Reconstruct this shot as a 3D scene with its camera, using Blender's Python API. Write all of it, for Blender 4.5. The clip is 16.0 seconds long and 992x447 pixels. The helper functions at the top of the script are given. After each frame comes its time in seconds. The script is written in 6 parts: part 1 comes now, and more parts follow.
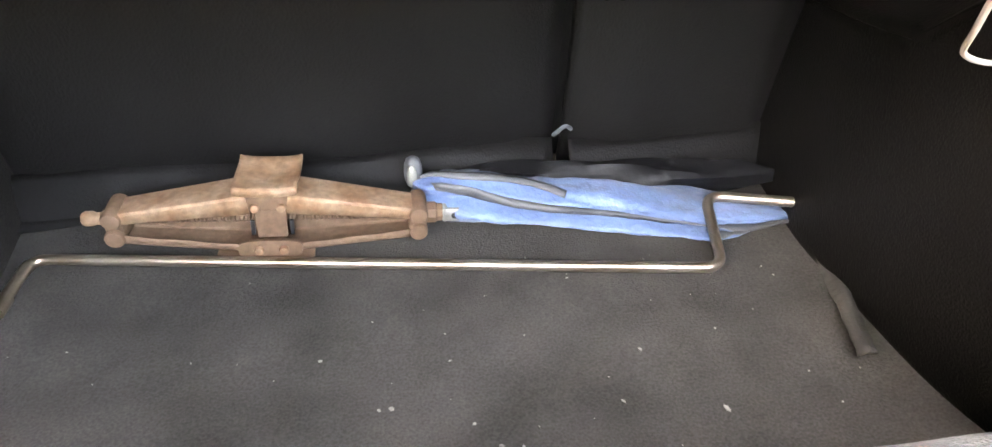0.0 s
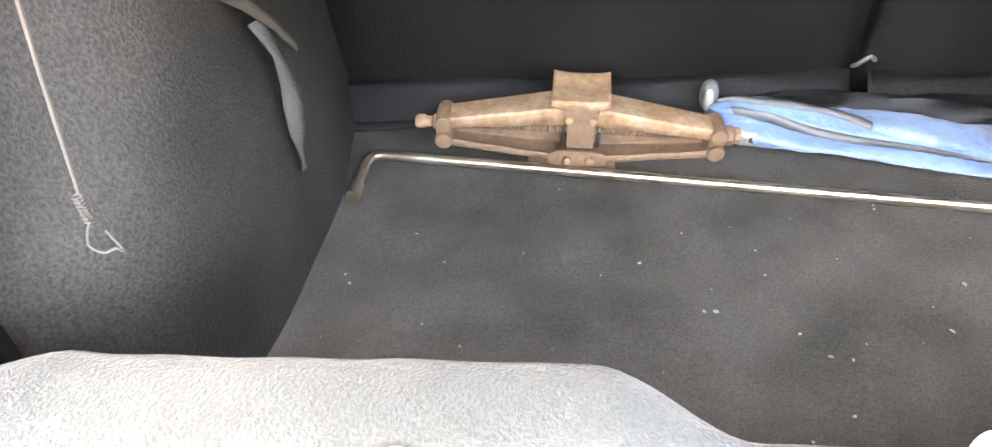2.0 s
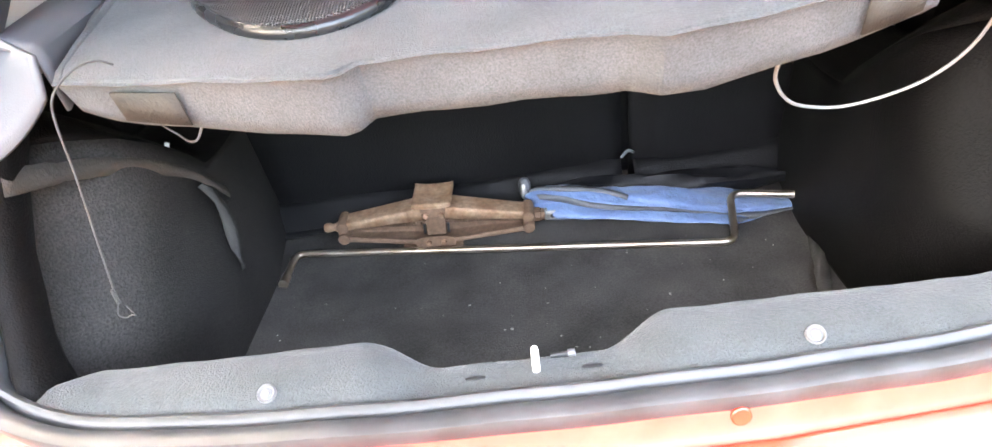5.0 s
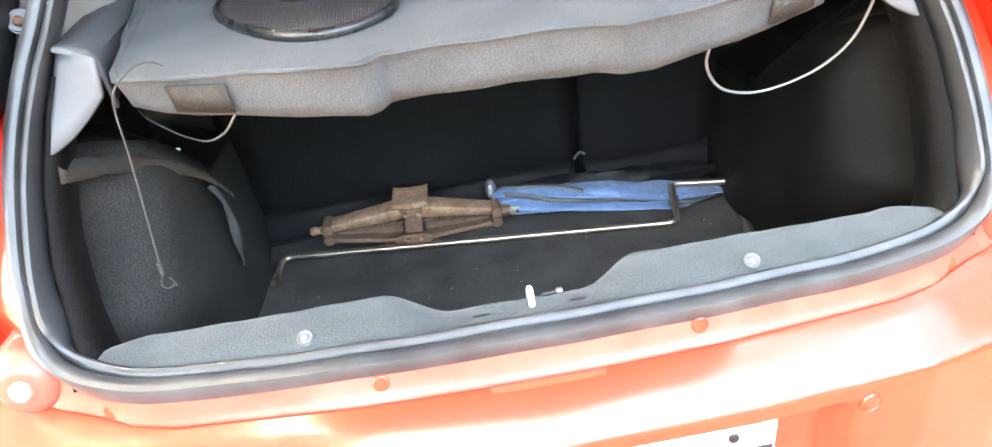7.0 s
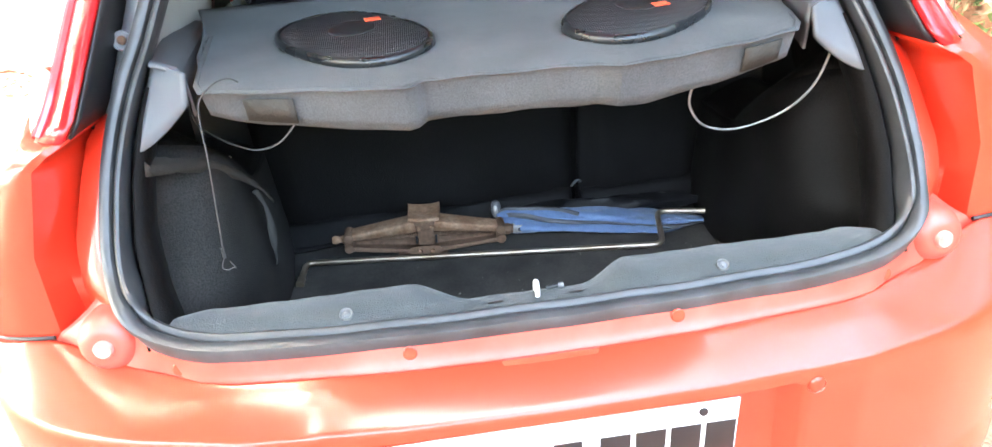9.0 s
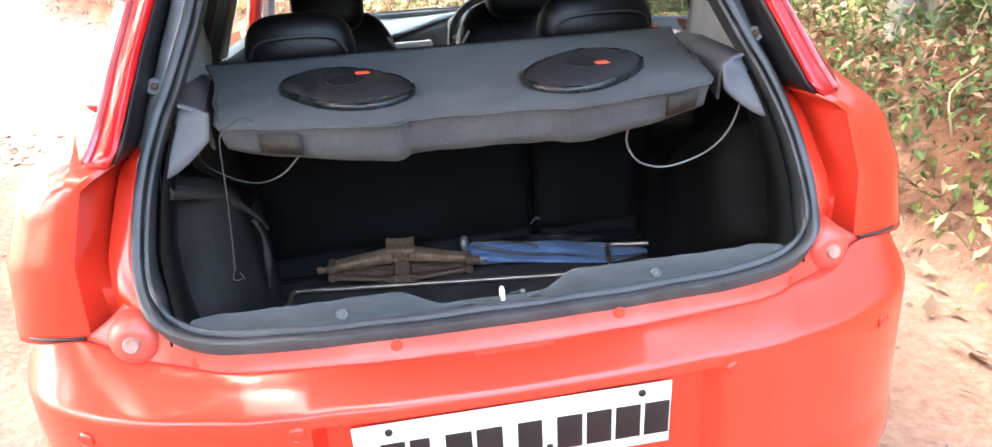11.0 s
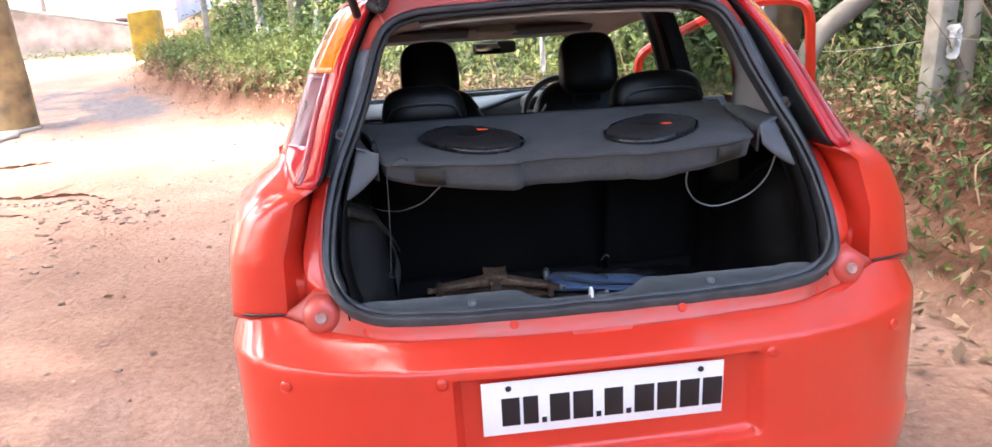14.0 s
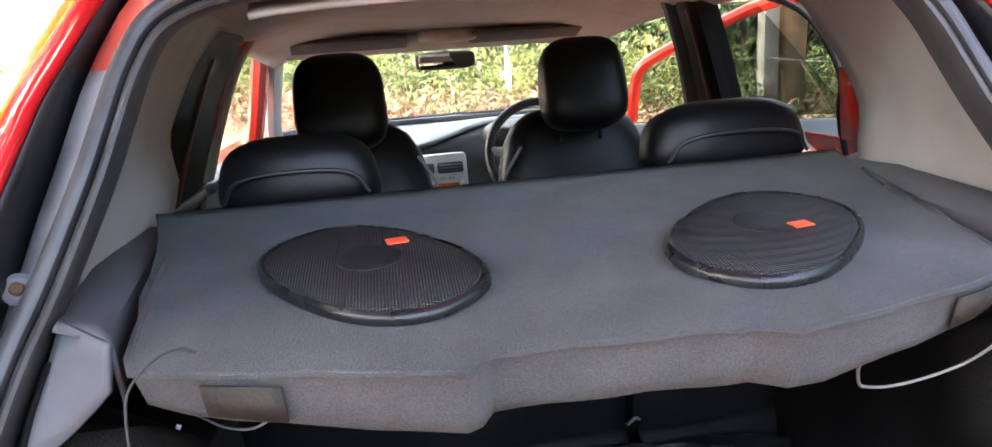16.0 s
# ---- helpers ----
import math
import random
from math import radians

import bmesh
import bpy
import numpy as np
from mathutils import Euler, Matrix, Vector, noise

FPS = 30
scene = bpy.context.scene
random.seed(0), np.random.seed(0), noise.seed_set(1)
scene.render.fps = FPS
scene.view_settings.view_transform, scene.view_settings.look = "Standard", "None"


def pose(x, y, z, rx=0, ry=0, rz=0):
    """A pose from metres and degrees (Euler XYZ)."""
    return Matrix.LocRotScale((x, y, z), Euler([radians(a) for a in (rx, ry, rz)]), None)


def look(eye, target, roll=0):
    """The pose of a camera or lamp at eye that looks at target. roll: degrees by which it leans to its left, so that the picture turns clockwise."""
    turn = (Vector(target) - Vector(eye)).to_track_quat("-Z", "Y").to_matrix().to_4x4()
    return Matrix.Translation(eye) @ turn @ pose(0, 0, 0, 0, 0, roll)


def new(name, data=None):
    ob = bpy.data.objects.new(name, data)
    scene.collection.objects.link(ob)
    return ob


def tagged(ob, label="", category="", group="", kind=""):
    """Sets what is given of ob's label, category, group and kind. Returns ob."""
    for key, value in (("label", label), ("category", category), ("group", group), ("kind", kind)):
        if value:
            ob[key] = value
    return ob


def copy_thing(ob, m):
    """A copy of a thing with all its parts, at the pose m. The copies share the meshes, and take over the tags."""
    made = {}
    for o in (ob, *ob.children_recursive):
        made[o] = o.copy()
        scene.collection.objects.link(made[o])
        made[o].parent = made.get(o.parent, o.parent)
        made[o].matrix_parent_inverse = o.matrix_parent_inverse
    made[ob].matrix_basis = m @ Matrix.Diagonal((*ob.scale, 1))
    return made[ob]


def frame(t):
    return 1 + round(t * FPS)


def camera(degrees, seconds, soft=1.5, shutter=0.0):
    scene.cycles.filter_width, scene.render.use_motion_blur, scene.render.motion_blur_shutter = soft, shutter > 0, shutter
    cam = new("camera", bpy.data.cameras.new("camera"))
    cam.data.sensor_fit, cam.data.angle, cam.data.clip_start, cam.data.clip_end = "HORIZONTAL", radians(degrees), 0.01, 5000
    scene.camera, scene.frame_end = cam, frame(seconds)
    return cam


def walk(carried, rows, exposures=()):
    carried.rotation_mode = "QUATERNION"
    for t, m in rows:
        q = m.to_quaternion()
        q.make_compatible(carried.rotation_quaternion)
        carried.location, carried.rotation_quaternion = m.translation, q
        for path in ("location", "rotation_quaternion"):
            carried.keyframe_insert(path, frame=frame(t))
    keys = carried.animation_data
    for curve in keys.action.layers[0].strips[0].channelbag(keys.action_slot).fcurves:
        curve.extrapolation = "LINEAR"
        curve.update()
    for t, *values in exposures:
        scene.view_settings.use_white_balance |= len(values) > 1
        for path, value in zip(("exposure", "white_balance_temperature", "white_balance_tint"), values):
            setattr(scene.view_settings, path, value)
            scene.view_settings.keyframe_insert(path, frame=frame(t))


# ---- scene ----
cam = camera(70.0, 16.0)
PATH = [
    (0, (-0.02, -0.12, 0.966), (0.248, 1.517, -0.153), 0.9),
    (0.5, (-0.072, -0.109, 0.941), (0.104, 1.506, -0.227), 1.3),
    (1, (-0.108, -0.113, 0.948), (-0.009, 1.454, -0.29), -1.3),
    (1.5, (-0.166, -0.136, 0.964), (-0.232, 1.412, -0.3), -3.1),
    (2, (-0.188, -0.168, 0.973), (-0.351, 1.388, -0.273), -3.5),
    (2.5, (-0.191, -0.212, 0.985), (-0.403, 1.332, -0.269), -5.4),
    (3, (-0.17, -0.264, 1.014), (-0.363, 1.278, -0.245), -5.8),
    (3.5, (-0.119, -0.346, 1.067), (-0.282, 1.234, -0.149), -6.8),
    (4, (-0.064, -0.41, 1.104), (-0.215, 1.211, -0.057), -7.0),
    (4.5, (-0.007, -0.455, 1.149), (-0.137, 1.219, 0.063), -8.8),
    (5, (0.015, -0.482, 1.162), (-0.101, 1.214, 0.108), -8.9),
    (5.2, (0.024, -0.495, 1.167), (-0.07, 1.212, 0.13), -8.9),
    (7.5, (-0.072, -0.657, 1.167), (0.035, 1.087, 0.195), -8.6),
    (8, (-0.068, -0.652, 1.165), (0.048, 1.081, 0.173), -9.0),
    (8.5, (-0.093, -0.705, 1.185), (0.071, 1.051, 0.242), -7.3),
    (9, (-0.11, -0.797, 1.199), (0.026, 0.997, 0.325), -5.2),
    (9.5, (-0.069, -0.84, 1.209), (0.074, 0.972, 0.375), -4.9),
    (9.7, (-0.054, -0.846, 1.222), (0.108, 0.978, 0.419), -5.3),
    (12, (-0.239, -1.151, 1.204), (0.075, 0.722, 0.578), -2.9),
    (12.5, (-0.256, -1.206, 1.214), (0.029, 0.703, 0.692), -3.8),
    (13, (-0.283, -1.267, 1.224), (-0.015, 0.661, 0.764), -3.6),
    (13.5, (-0.31, -1.369, 1.225), (-0.108, 0.562, 0.749), -3.5),
    (14, (-0.315, -1.366, 1.219), (-0.145, 0.564, 0.726), -3.6),
    (14.5, (-0.31, -1.22, 1.225), (-0.104, 0.717, 0.77), -3.4),
    (15, (-0.293, -1.038, 1.216), (-0.039, 0.877, 0.698), -4.0),
    (15.5, (-0.226, -0.712, 1.216), (0.004, 1.224, 0.767), -2.9),
    (16, (-0.18, -0.429, 1.213), (0.088, 1.497, 0.745), -4.1),
]
EXPOSURES = [(0.0, 6.75, 8700, 11), (0.5, 7.15, 8600, 10), (1.0, 7.2, 8600, 10), (2.0, 7.1, 8600, 8), (3.0, 6.38, 8300, 8), (4.0, 6.05, 7900, 8), (5.2, 6.22, 7500, 9), (7.5, 5.80, 7000, 0), (9.0, 5.42, 6600, 0), (9.7, 5.01, 6400, 2), (11.8, 4.15, 6200, 8), (13.0, 3.57, 6100, 12), (14.5, 3.47, 6100, 12), (15.0, 3.56, 6000, 12), (15.5, 3.5, 6200, 12), (15.8, 4.1, 6600, 12), (16.0, 4.62, 6600, 12)]
walk(cam, [(t, look(eye, target, roll)) for t, eye, target, roll in PATH], EXPOSURES)

# ---- world, sun ----
world = bpy.data.worlds.new("sky")
scene.world = world
world.use_nodes = True
wn = world.node_tree
SUN_EL, SUN_AZ = 57.0, -78.0
sky = wn.nodes.new("ShaderNodeTexSky")
sky.sky_type = 'NISHITA'
sky.sun_disc = False
sky.sun_elevation, sky.sun_rotation = radians(SUN_EL), radians(SUN_AZ)
sky.air_density, sky.dust_density, sky.ozone_density = 1.0, 9.0, 0.5
bg = wn.nodes["Background"]
bg.inputs["Strength"].default_value = 0.15
wn.links.new(sky.outputs[0], bg.inputs["Color"])
sun = new("sun", bpy.data.lights.new("sun", "SUN"))
sun.data.energy, sun.data.angle, sun.data.color = 0.6, radians(2.0), (1.0, 0.95, 0.86)
sun_way = Vector((math.sin(radians(SUN_AZ)) * math.cos(radians(SUN_EL)), math.cos(radians(SUN_AZ)) * math.cos(radians(SUN_EL)), math.sin(radians(SUN_EL))))
sun.matrix_world = look(sun_way * 60, (0, 0, 0))

# ---- materials ----


def mat(name, col, rough=0.6, metal=0.0, var=0.25, scale=8.0, bump=0.0, bscale=60.0, coat=0.0, col2=None, spec=0.5, fine=0.0, island=0.0, sheen=0.0, trans=0.0, rvar=0.1, detail=5.0, stretch=None, coat_rough=0.06):
    """Principled surface with two scales of colour variation, roughness variation and relief."""
    m = bpy.data.materials.new(name)
    m.use_nodes = True
    t = m.node_tree
    b = t.nodes["Principled BSDF"]
    N, L = t.nodes.new, t.links.new
    tc = N("ShaderNodeTexCoord")
    src = tc.outputs["Object"]
    if stretch:
        mp = N("ShaderNodeMapping")
        mp.inputs["Scale"].default_value = stretch
        L(src, mp.inputs["Vector"])
        src = mp.outputs[0]
    n1 = N("ShaderNodeTexNoise")
    n1.inputs["Scale"].default_value, n1.inputs["Detail"].default_value = scale, detail
    L(src, n1.inputs["Vector"])
    mix = N("ShaderNodeMix")
    mix.data_type = 'RGBA'
    a = Vector(col)
    c2 = Vector(col2) if col2 else a * (1 - var)
    c1 = a if col2 else a * (1 + var * 0.6)
    mix.inputs[6].default_value, mix.inputs[7].default_value = (*c2, 1), (*c1, 1)
    rmp = N("ShaderNodeMapRange")
    rmp.inputs[1].default_value, rmp.inputs[2].default_value = 0.32, 0.68
    L(n1.outputs[0], rmp.inputs[0])
    L(rmp.outputs[0], mix.inputs[0])
    out = mix.outputs[2]
    n2 = N("ShaderNodeTexNoise")
    n2.inputs["Scale"].default_value, n2.inputs["Detail"].default_value = bscale, 3.0
    L(src, n2.inputs["Vector"])
    if fine or island:
        hs = N("ShaderNodeHueSaturation")
        vr = N("ShaderNodeMapRange")
        vr.inputs[1].default_value, vr.inputs[2].default_value = (0.3, 0.7) if not island else (0, 1)
        k = fine or island
        vr.inputs[3].default_value, vr.inputs[4].default_value = 1 - k, 1 + k
        if island:
            g = N("ShaderNodeNewGeometry")
            L(g.outputs["Random Per Island"], vr.inputs[0])
        else:
            L(n2.outputs[0], vr.inputs[0])
        L(vr.outputs[0], hs.inputs["Value"])
        L(out, hs.inputs["Color"])
        out = hs.outputs[0]
    L(out, b.inputs["Base Color"])
    b.inputs["Metallic"].default_value = metal
    b.inputs["Specular IOR Level"].default_value = spec
    b.inputs["Coat Weight"].default_value = coat
    b.inputs["Coat Roughness"].default_value = coat_rough
    b.inputs["Sheen Weight"].default_value = sheen
    rr = N("ShaderNodeMapRange")
    rr.inputs[3].default_value, rr.inputs[4].default_value = max(0.02, rough - rvar), min(1, rough + rvar)
    L(n1.outputs[0], rr.inputs[0])
    L(rr.outputs[0], b.inputs["Roughness"])
    if bump:
        bp = N("ShaderNodeBump")
        bp.inputs["Strength"].default_value, bp.inputs["Distance"].default_value = min(1, bump), 0.01 if bscale < 100 else 0.003
        L(n2.outputs[0], bp.inputs["Height"])
        L(bp.outputs[0], b.inputs["Normal"])
    if trans:
        tr = N("ShaderNodeBsdfTranslucent")
        L(out, tr.inputs["Color"])
        ms = N("ShaderNodeMixShader")
        ms.inputs[0].default_value = trans
        L(b.outputs[0], ms.inputs[1])
        L(tr.outputs[0], ms.inputs[2])
        L(ms.outputs[0], t.nodes["Material Output"].inputs[0])
    return m


def glass(name, col, rough=0.0, clear=0.9):
    """A thin pane: see-through with a mirror gloss at grazing angles."""
    m = bpy.data.materials.new(name)
    m.use_nodes = True
    t = m.node_tree
    for n in list(t.nodes):
        if n.type != 'OUTPUT_MATERIAL':
            t.nodes.remove(n)
    tr, gl, fr, ms = (t.nodes.new("ShaderNode" + k) for k in ("BsdfTransparent", "BsdfGlossy", "LayerWeight", "MixShader"))
    tr.inputs[0].default_value = (*col, 1)
    gl.inputs["Roughness"].default_value = rough
    fr.inputs["Blend"].default_value = 0.25
    pw, ad = t.nodes.new("ShaderNodeMath"), t.nodes.new("ShaderNodeMath")
    pw.operation, ad.operation = 'POWER', 'MULTIPLY_ADD'
    pw.inputs[1].default_value, ad.inputs[1].default_value, ad.inputs[2].default_value = 2.5, 0.7, 0.03
    t.links.new(fr.outputs["Facing"], pw.inputs[0])
    t.links.new(pw.outputs[0], ad.inputs[0])
    t.links.new(ad.outputs[0], ms.inputs[0])
    t.links.new(tr.outputs[0], ms.inputs[1])
    t.links.new(gl.outputs[0], ms.inputs[2])
    t.links.new(ms.outputs[0], t.nodes["Material Output"].inputs[0])
    return m


RED = mat("red_car_paint", (0.61, 0.036, 0.016), 0.42, 0.0, 0.08, 3, coat=1.0, bump=0.01, bscale=300, rvar=0.05, spec=0.2, coat_rough=0.13)
RED_DULL = mat("dusty_red_paint", (0.56, 0.055, 0.035), 0.5, 0, 0.25, 14, coat=0.4, col2=(0.46, 0.085, 0.062), coat_rough=0.25)
# red pillar paint with the cabin's shade put into its colour
RED_SHADED = mat("shaded_red_pillar_paint", (0.085, 0.012, 0.010), 0.6, 0, 0.3, 14)
RUBBER = mat("black_rubber", (0.043, 0.045, 0.048), 0.38, 0, 0.35, 22, bump=0.1, bscale=200)
BLACK = mat("black_plastic", (0.014, 0.015, 0.017), 0.45, 0, 0.3, 20, bump=0.12, bscale=500)
CHANNEL = mat("grey_dusty_channel_paint", (0.30, 0.31, 0.325), 0.38, 0, 0.35, 18, col2=(0.16, 0.165, 0.175), bump=0.05, bscale=90)
STOP = mat("dusty_bump_stop", (0.42, 0.30, 0.26), 0.55, 0, 0.3, 60, col2=(0.30, 0.13, 0.10))
TRIM = mat("grey_plastic_trim", (0.098, 0.105, 0.114), 0.55, 0, 0.15, 10, bump=0.15, bscale=600)
TRIM_PALE = mat("pale_grey_pillar_trim", (0.42, 0.41, 0.39), 0.65, 0, 0.1, 8, bump=0.1, bscale=500)
HEADLINER = mat("beige_headliner_cloth", (0.42, 0.38, 0.33), 0.9, 0, 0.12, 12, bump=0.2, bscale=700, sheen=0.2)
SHELF = mat("grey_felt", (0.074, 0.078, 0.080), 0.95, 0, 0.18, 12, bump=0.5, bscale=500, fine=0.25, sheen=0.07, spec=0.08)
SHELF_WORN = mat("worn_brown_felt", (0.050, 0.046, 0.040), 0.95, 0, 0.25, 30, bump=0.5, bscale=300, spec=0.15)
CARPET = mat("charcoal_needle_felt", (0.064, 0.060, 0.056), 0.95, 0, 0.35, 12, bump=0.5, bscale=400, fine=0.25, spec=0.08, col2=(0.037, 0.0347, 0.0326), detail=12)
# one felt in two tones: this one carries the boot's shade in its colour
LINING_SHADED = mat("shaded_dark_felt_lining", (0.0046, 0.0041, 0.0040), 0.50, 0, 0.45, 6, bump=0.32, bscale=430, fine=0.7, spec=0.07, sheen=0.01)
# same felt, dusty, with the light on the left arch put into its colour
LINING_LIT_DUSTY = mat("lit_dusty_felt_lining", (0.037, 0.033, 0.031), 0.72, 0, 0.45, 7, bump=0.45, bscale=380, fine=0.5, spec=0.22, col2=(0.016, 0.0145, 0.0136), detail=10)
CARPET_SILL = mat("grey_needle_felt", (0.052, 0.058, 0.060), 0.95, 0, 0.15, 15, bump=0.6, bscale=500, fine=0.2, sheen=0.2, spec=0.15)
SEATBACK = mat("black_seat_back_cloth", (0.0078, 0.0074, 0.0076), 0.58, 0, 0.35, 6, bump=0.3, bscale=350, spec=0.12)
LEATHER = mat("black_leatherette", (0.0045, 0.005, 0.006), 0.40, 0, 0.2, 12, bump=0.12, bscale=260, spec=0.3)
VINYL = mat("dull_black_vinyl", (0.006, 0.006, 0.007), 0.5, 0, 0.3, 14, bump=0.15, bscale=120, spec=0.2)
CLIP = mat("grey_clip_plastic", (0.15, 0.15, 0.155), 0.45, 0, 0.15, 60)
PIPING = mat("grey_piping", (0.35, 0.35, 0.35), 0.6)
RUST = mat("rusty_brown_steel", (0.158, 0.098, 0.062), 0.75, 0.2, 0.3, 22, bump=0.4, bscale=120, col2=(0.11, 0.06, 0.035), fine=0.2)
RUST_PALE = mat("dusty_rusted_plate", (0.305, 0.205, 0.137), 0.7, 0.15, 0.3, 38, bump=0.4, bscale=140, col2=(0.185, 0.092, 0.045), fine=0.2, detail=9)
STEEL = mat("worn_steel_rod", (0.50, 0.45, 0.38), 0.33, 0.9, 0.3, 16, col2=(0.34, 0.26, 0.19), bump=0.1, bscale=200)
ZINC = mat("zinc_screw", (0.36, 0.35, 0.32), 0.45, 0.7, 0.3, 60)
BLUE = mat("blue_umbrella_nylon", (0.125, 0.20, 0.36), 0.45, 0, 0.3, 9, bump=0.5, bscale=60, sheen=0.15, col2=(0.062, 0.098, 0.195), detail=3)
NAVY = mat("dark_umbrella_binding", (0.085, 0.088, 0.095), 0.6, 0, 0.3, 20)
GREYCLOTH = mat("frayed_grey_felt_strip", (0.040, 0.037, 0.034), 0.95, 0, 0.3, 18, bump=0.5, bscale=200)
DUSTCLOTH = mat("dusty_brown_felt_edge", (0.036, 0.029, 0.023), 0.95, 0, 0.3, 18, bump=0.5, bscale=200)
CORD = mat("grey_cord", (0.045, 0.043, 0.041), 0.8, 0, 0.2, 80)
WIRE = mat("white_cable", (0.27, 0.26, 0.245), 0.5, 0, 0.1, 60)
WHITE = mat("white_plastic", (0.78, 0.77, 0.74), 0.5, 0, 0.1, 30)
PLATE = mat("white_plate_sheet", (0.80, 0.80, 0.80), 0.35, 0, 0.04, 8, coat=0.3)
INK = mat("black_plate_ink", (0.012, 0.012, 0.014), 0.4, 0, 0.2, 20)
LENS_RED = mat("red_lamp_lens", (0.46, 0.010, 0.014), 0.15, 0, 0.1, 20, coat=0.4, spec=0.3)
LENS_DARK = mat("smoked_red_lamp_lens", (0.20, 0.045, 0.070), 0.22, 0, 0.35, 12, coat=0.12, spec=0.25, col2=(0.11, 0.020, 0.036))
LENS_CLEAR = mat("clear_lamp_ridge", (0.42, 0.09, 0.10), 0.08, 0, 0.2, 15, coat=1.0)
LENS_AMBER = mat("amber_lamp_lens", (0.80, 0.17, 0.004), 0.2, 0, 0.3, 60, coat=0.3, spec=0.3)
LENS_PALE = mat("pale_amber_lens", (0.62, 0.27, 0.11), 0.12, 0, 0.3, 30, coat=0.6)
BADGE = mat("orange_badge", (0.85, 0.10, 0.04), 0.4, 0, 0.05, 30)
SILVER = mat("silver_console_plastic", (0.50, 0.52, 0.53), 0.38, 0.3, 0.06, 20)
DASHTOP = mat("blue_grey_dashboard_top", (0.095, 0.115, 0.135), 0.38, 0, 0.1, 12, bump=0.1, bscale=400)
DOORCARD = mat("dark_blue_grey_door_card", (0.040, 0.050, 0.062), 0.5, 0, 0.12, 12, bump=0.1, bscale=400)
GLOSS_BLACK = mat("satin_black_plastic", (0.013, 0.014, 0.016), 0.28, 0, 0.25, 30, bump=0.05, bscale=300)
MIRROR = mat("mirror_glass", (0.75, 0.77, 0.78), 0.03, 1.0, 0.02, 5, rvar=0.01)
PANE = glass("clear_car_glass", (0.86, 0.90, 0.89))
PANE_TINT = glass("tinted_car_glass", (0.45, 0.50, 0.50))
ORANGE_LCD = mat("orange_radio_display", (0.75, 0.14, 0.05), 0.4, 0, 0.05, 20)

# ---- building helpers ----


def part(name, bm, material, parent=None, label="", smooth=40):
    me = bpy.data.meshes.new(name)
    bmesh.ops.recalc_face_normals(bm, faces=bm.faces)
    bm.to_mesh(me)
    bm.free()
    me.materials.append(material)
    if smooth:
        me.polygons.foreach_set("use_smooth", [True] * len(me.polygons))
        me.set_sharp_from_angle(angle=radians(smooth))
    ob = new(name, me)
    if parent is not None:
        ob.parent = parent
    if label:
        ob["label"] = label
    return ob


def thing(name, label, category, group="", kind=""):
    return tagged(new(name), label, category, group, kind)


def solid(ob, t, offset=-1.0, out=None):
    """Thickness t; out: the side that the drawn surface faces."""
    md = ob.modifiers.new("thickness", 'SOLIDIFY')
    if out is not None:
        mean = sum((p.normal * p.area for p in ob.data.polygons), Vector())
        offset = -1.0 if mean.dot(Vector(out)) > 0 else 1.0
    md.thickness, md.offset = t, offset
    return ob


def sheet(rows, bm=None):
    """A surface through rows of points."""
    bm = bm or bmesh.new()
    vs = [[bm.verts.new(p) for p in r] for r in rows]
    for a, b in zip(vs, vs[1:]):
        for i in range(len(a) - 1):
            bm.faces.new((a[i], a[i + 1], b[i + 1], b[i]))
    return bm


def smooth_line(pts, n=8, closed=False):
    """Catmull-Rom through pts."""
    P = [Vector(p) for p in pts]
    out = []
    m = len(P)
    for i in range(m if closed else m - 1):
        if closed:
            a, b, c, d = P[i - 1], P[i], P[(i + 1) % m], P[(i + 2) % m]
        else:
            b, c = P[i], P[i + 1]
            a = P[i - 1] if i else b * 2 - c
            d = P[i + 2] if i + 2 < m else c * 2 - b
        for k in range(n):
            t = k / n
            out.append(0.5 * ((2 * b) + (c - a) * t + (2 * a - 5 * b + 4 * c - d) * t * t + (3 * b - a - 3 * c + d) * t ** 3))
    if not closed:
        out.append(P[-1])
    return out


def tube(pts, r, n=10, closed=False, bm=None, squash=1.0, cap=True):
    """A round bar along pts; r may be a number or a list."""
    bm = bm or bmesh.new()
    P = [Vector(p) for p in pts]
    m = len(P)
    rings = []
    up = None
    for i, p in enumerate(P):
        a = P[i - 1] if (i or closed) else p
        b = P[(i + 1) % m] if (i < m - 1 or closed) else p
        d = (b - a).normalized()
        if up is None:
            up = d.orthogonal().normalized()
        up = (up - d * up.dot(d)).normalized()
        side = d.cross(up)
        rr = r[i] if isinstance(r, (list, tuple)) else r
        rings.append([bm.verts.new(p + (up * math.cos(2 * math.pi * k / n) + side * math.sin(2 * math.pi * k / n) * squash) * rr) for k in range(n)])
    for i in range(m if closed else m - 1):
        a, b = rings[i], rings[(i + 1) % m]
        for k in range(n):
            bm.faces.new((a[k], a[(k + 1) % n], b[(k + 1) % n], b[k]))
    if cap and not closed:
        bm.faces.new(rings[0][::-1])
        bm.faces.new(rings[-1])
    return bm


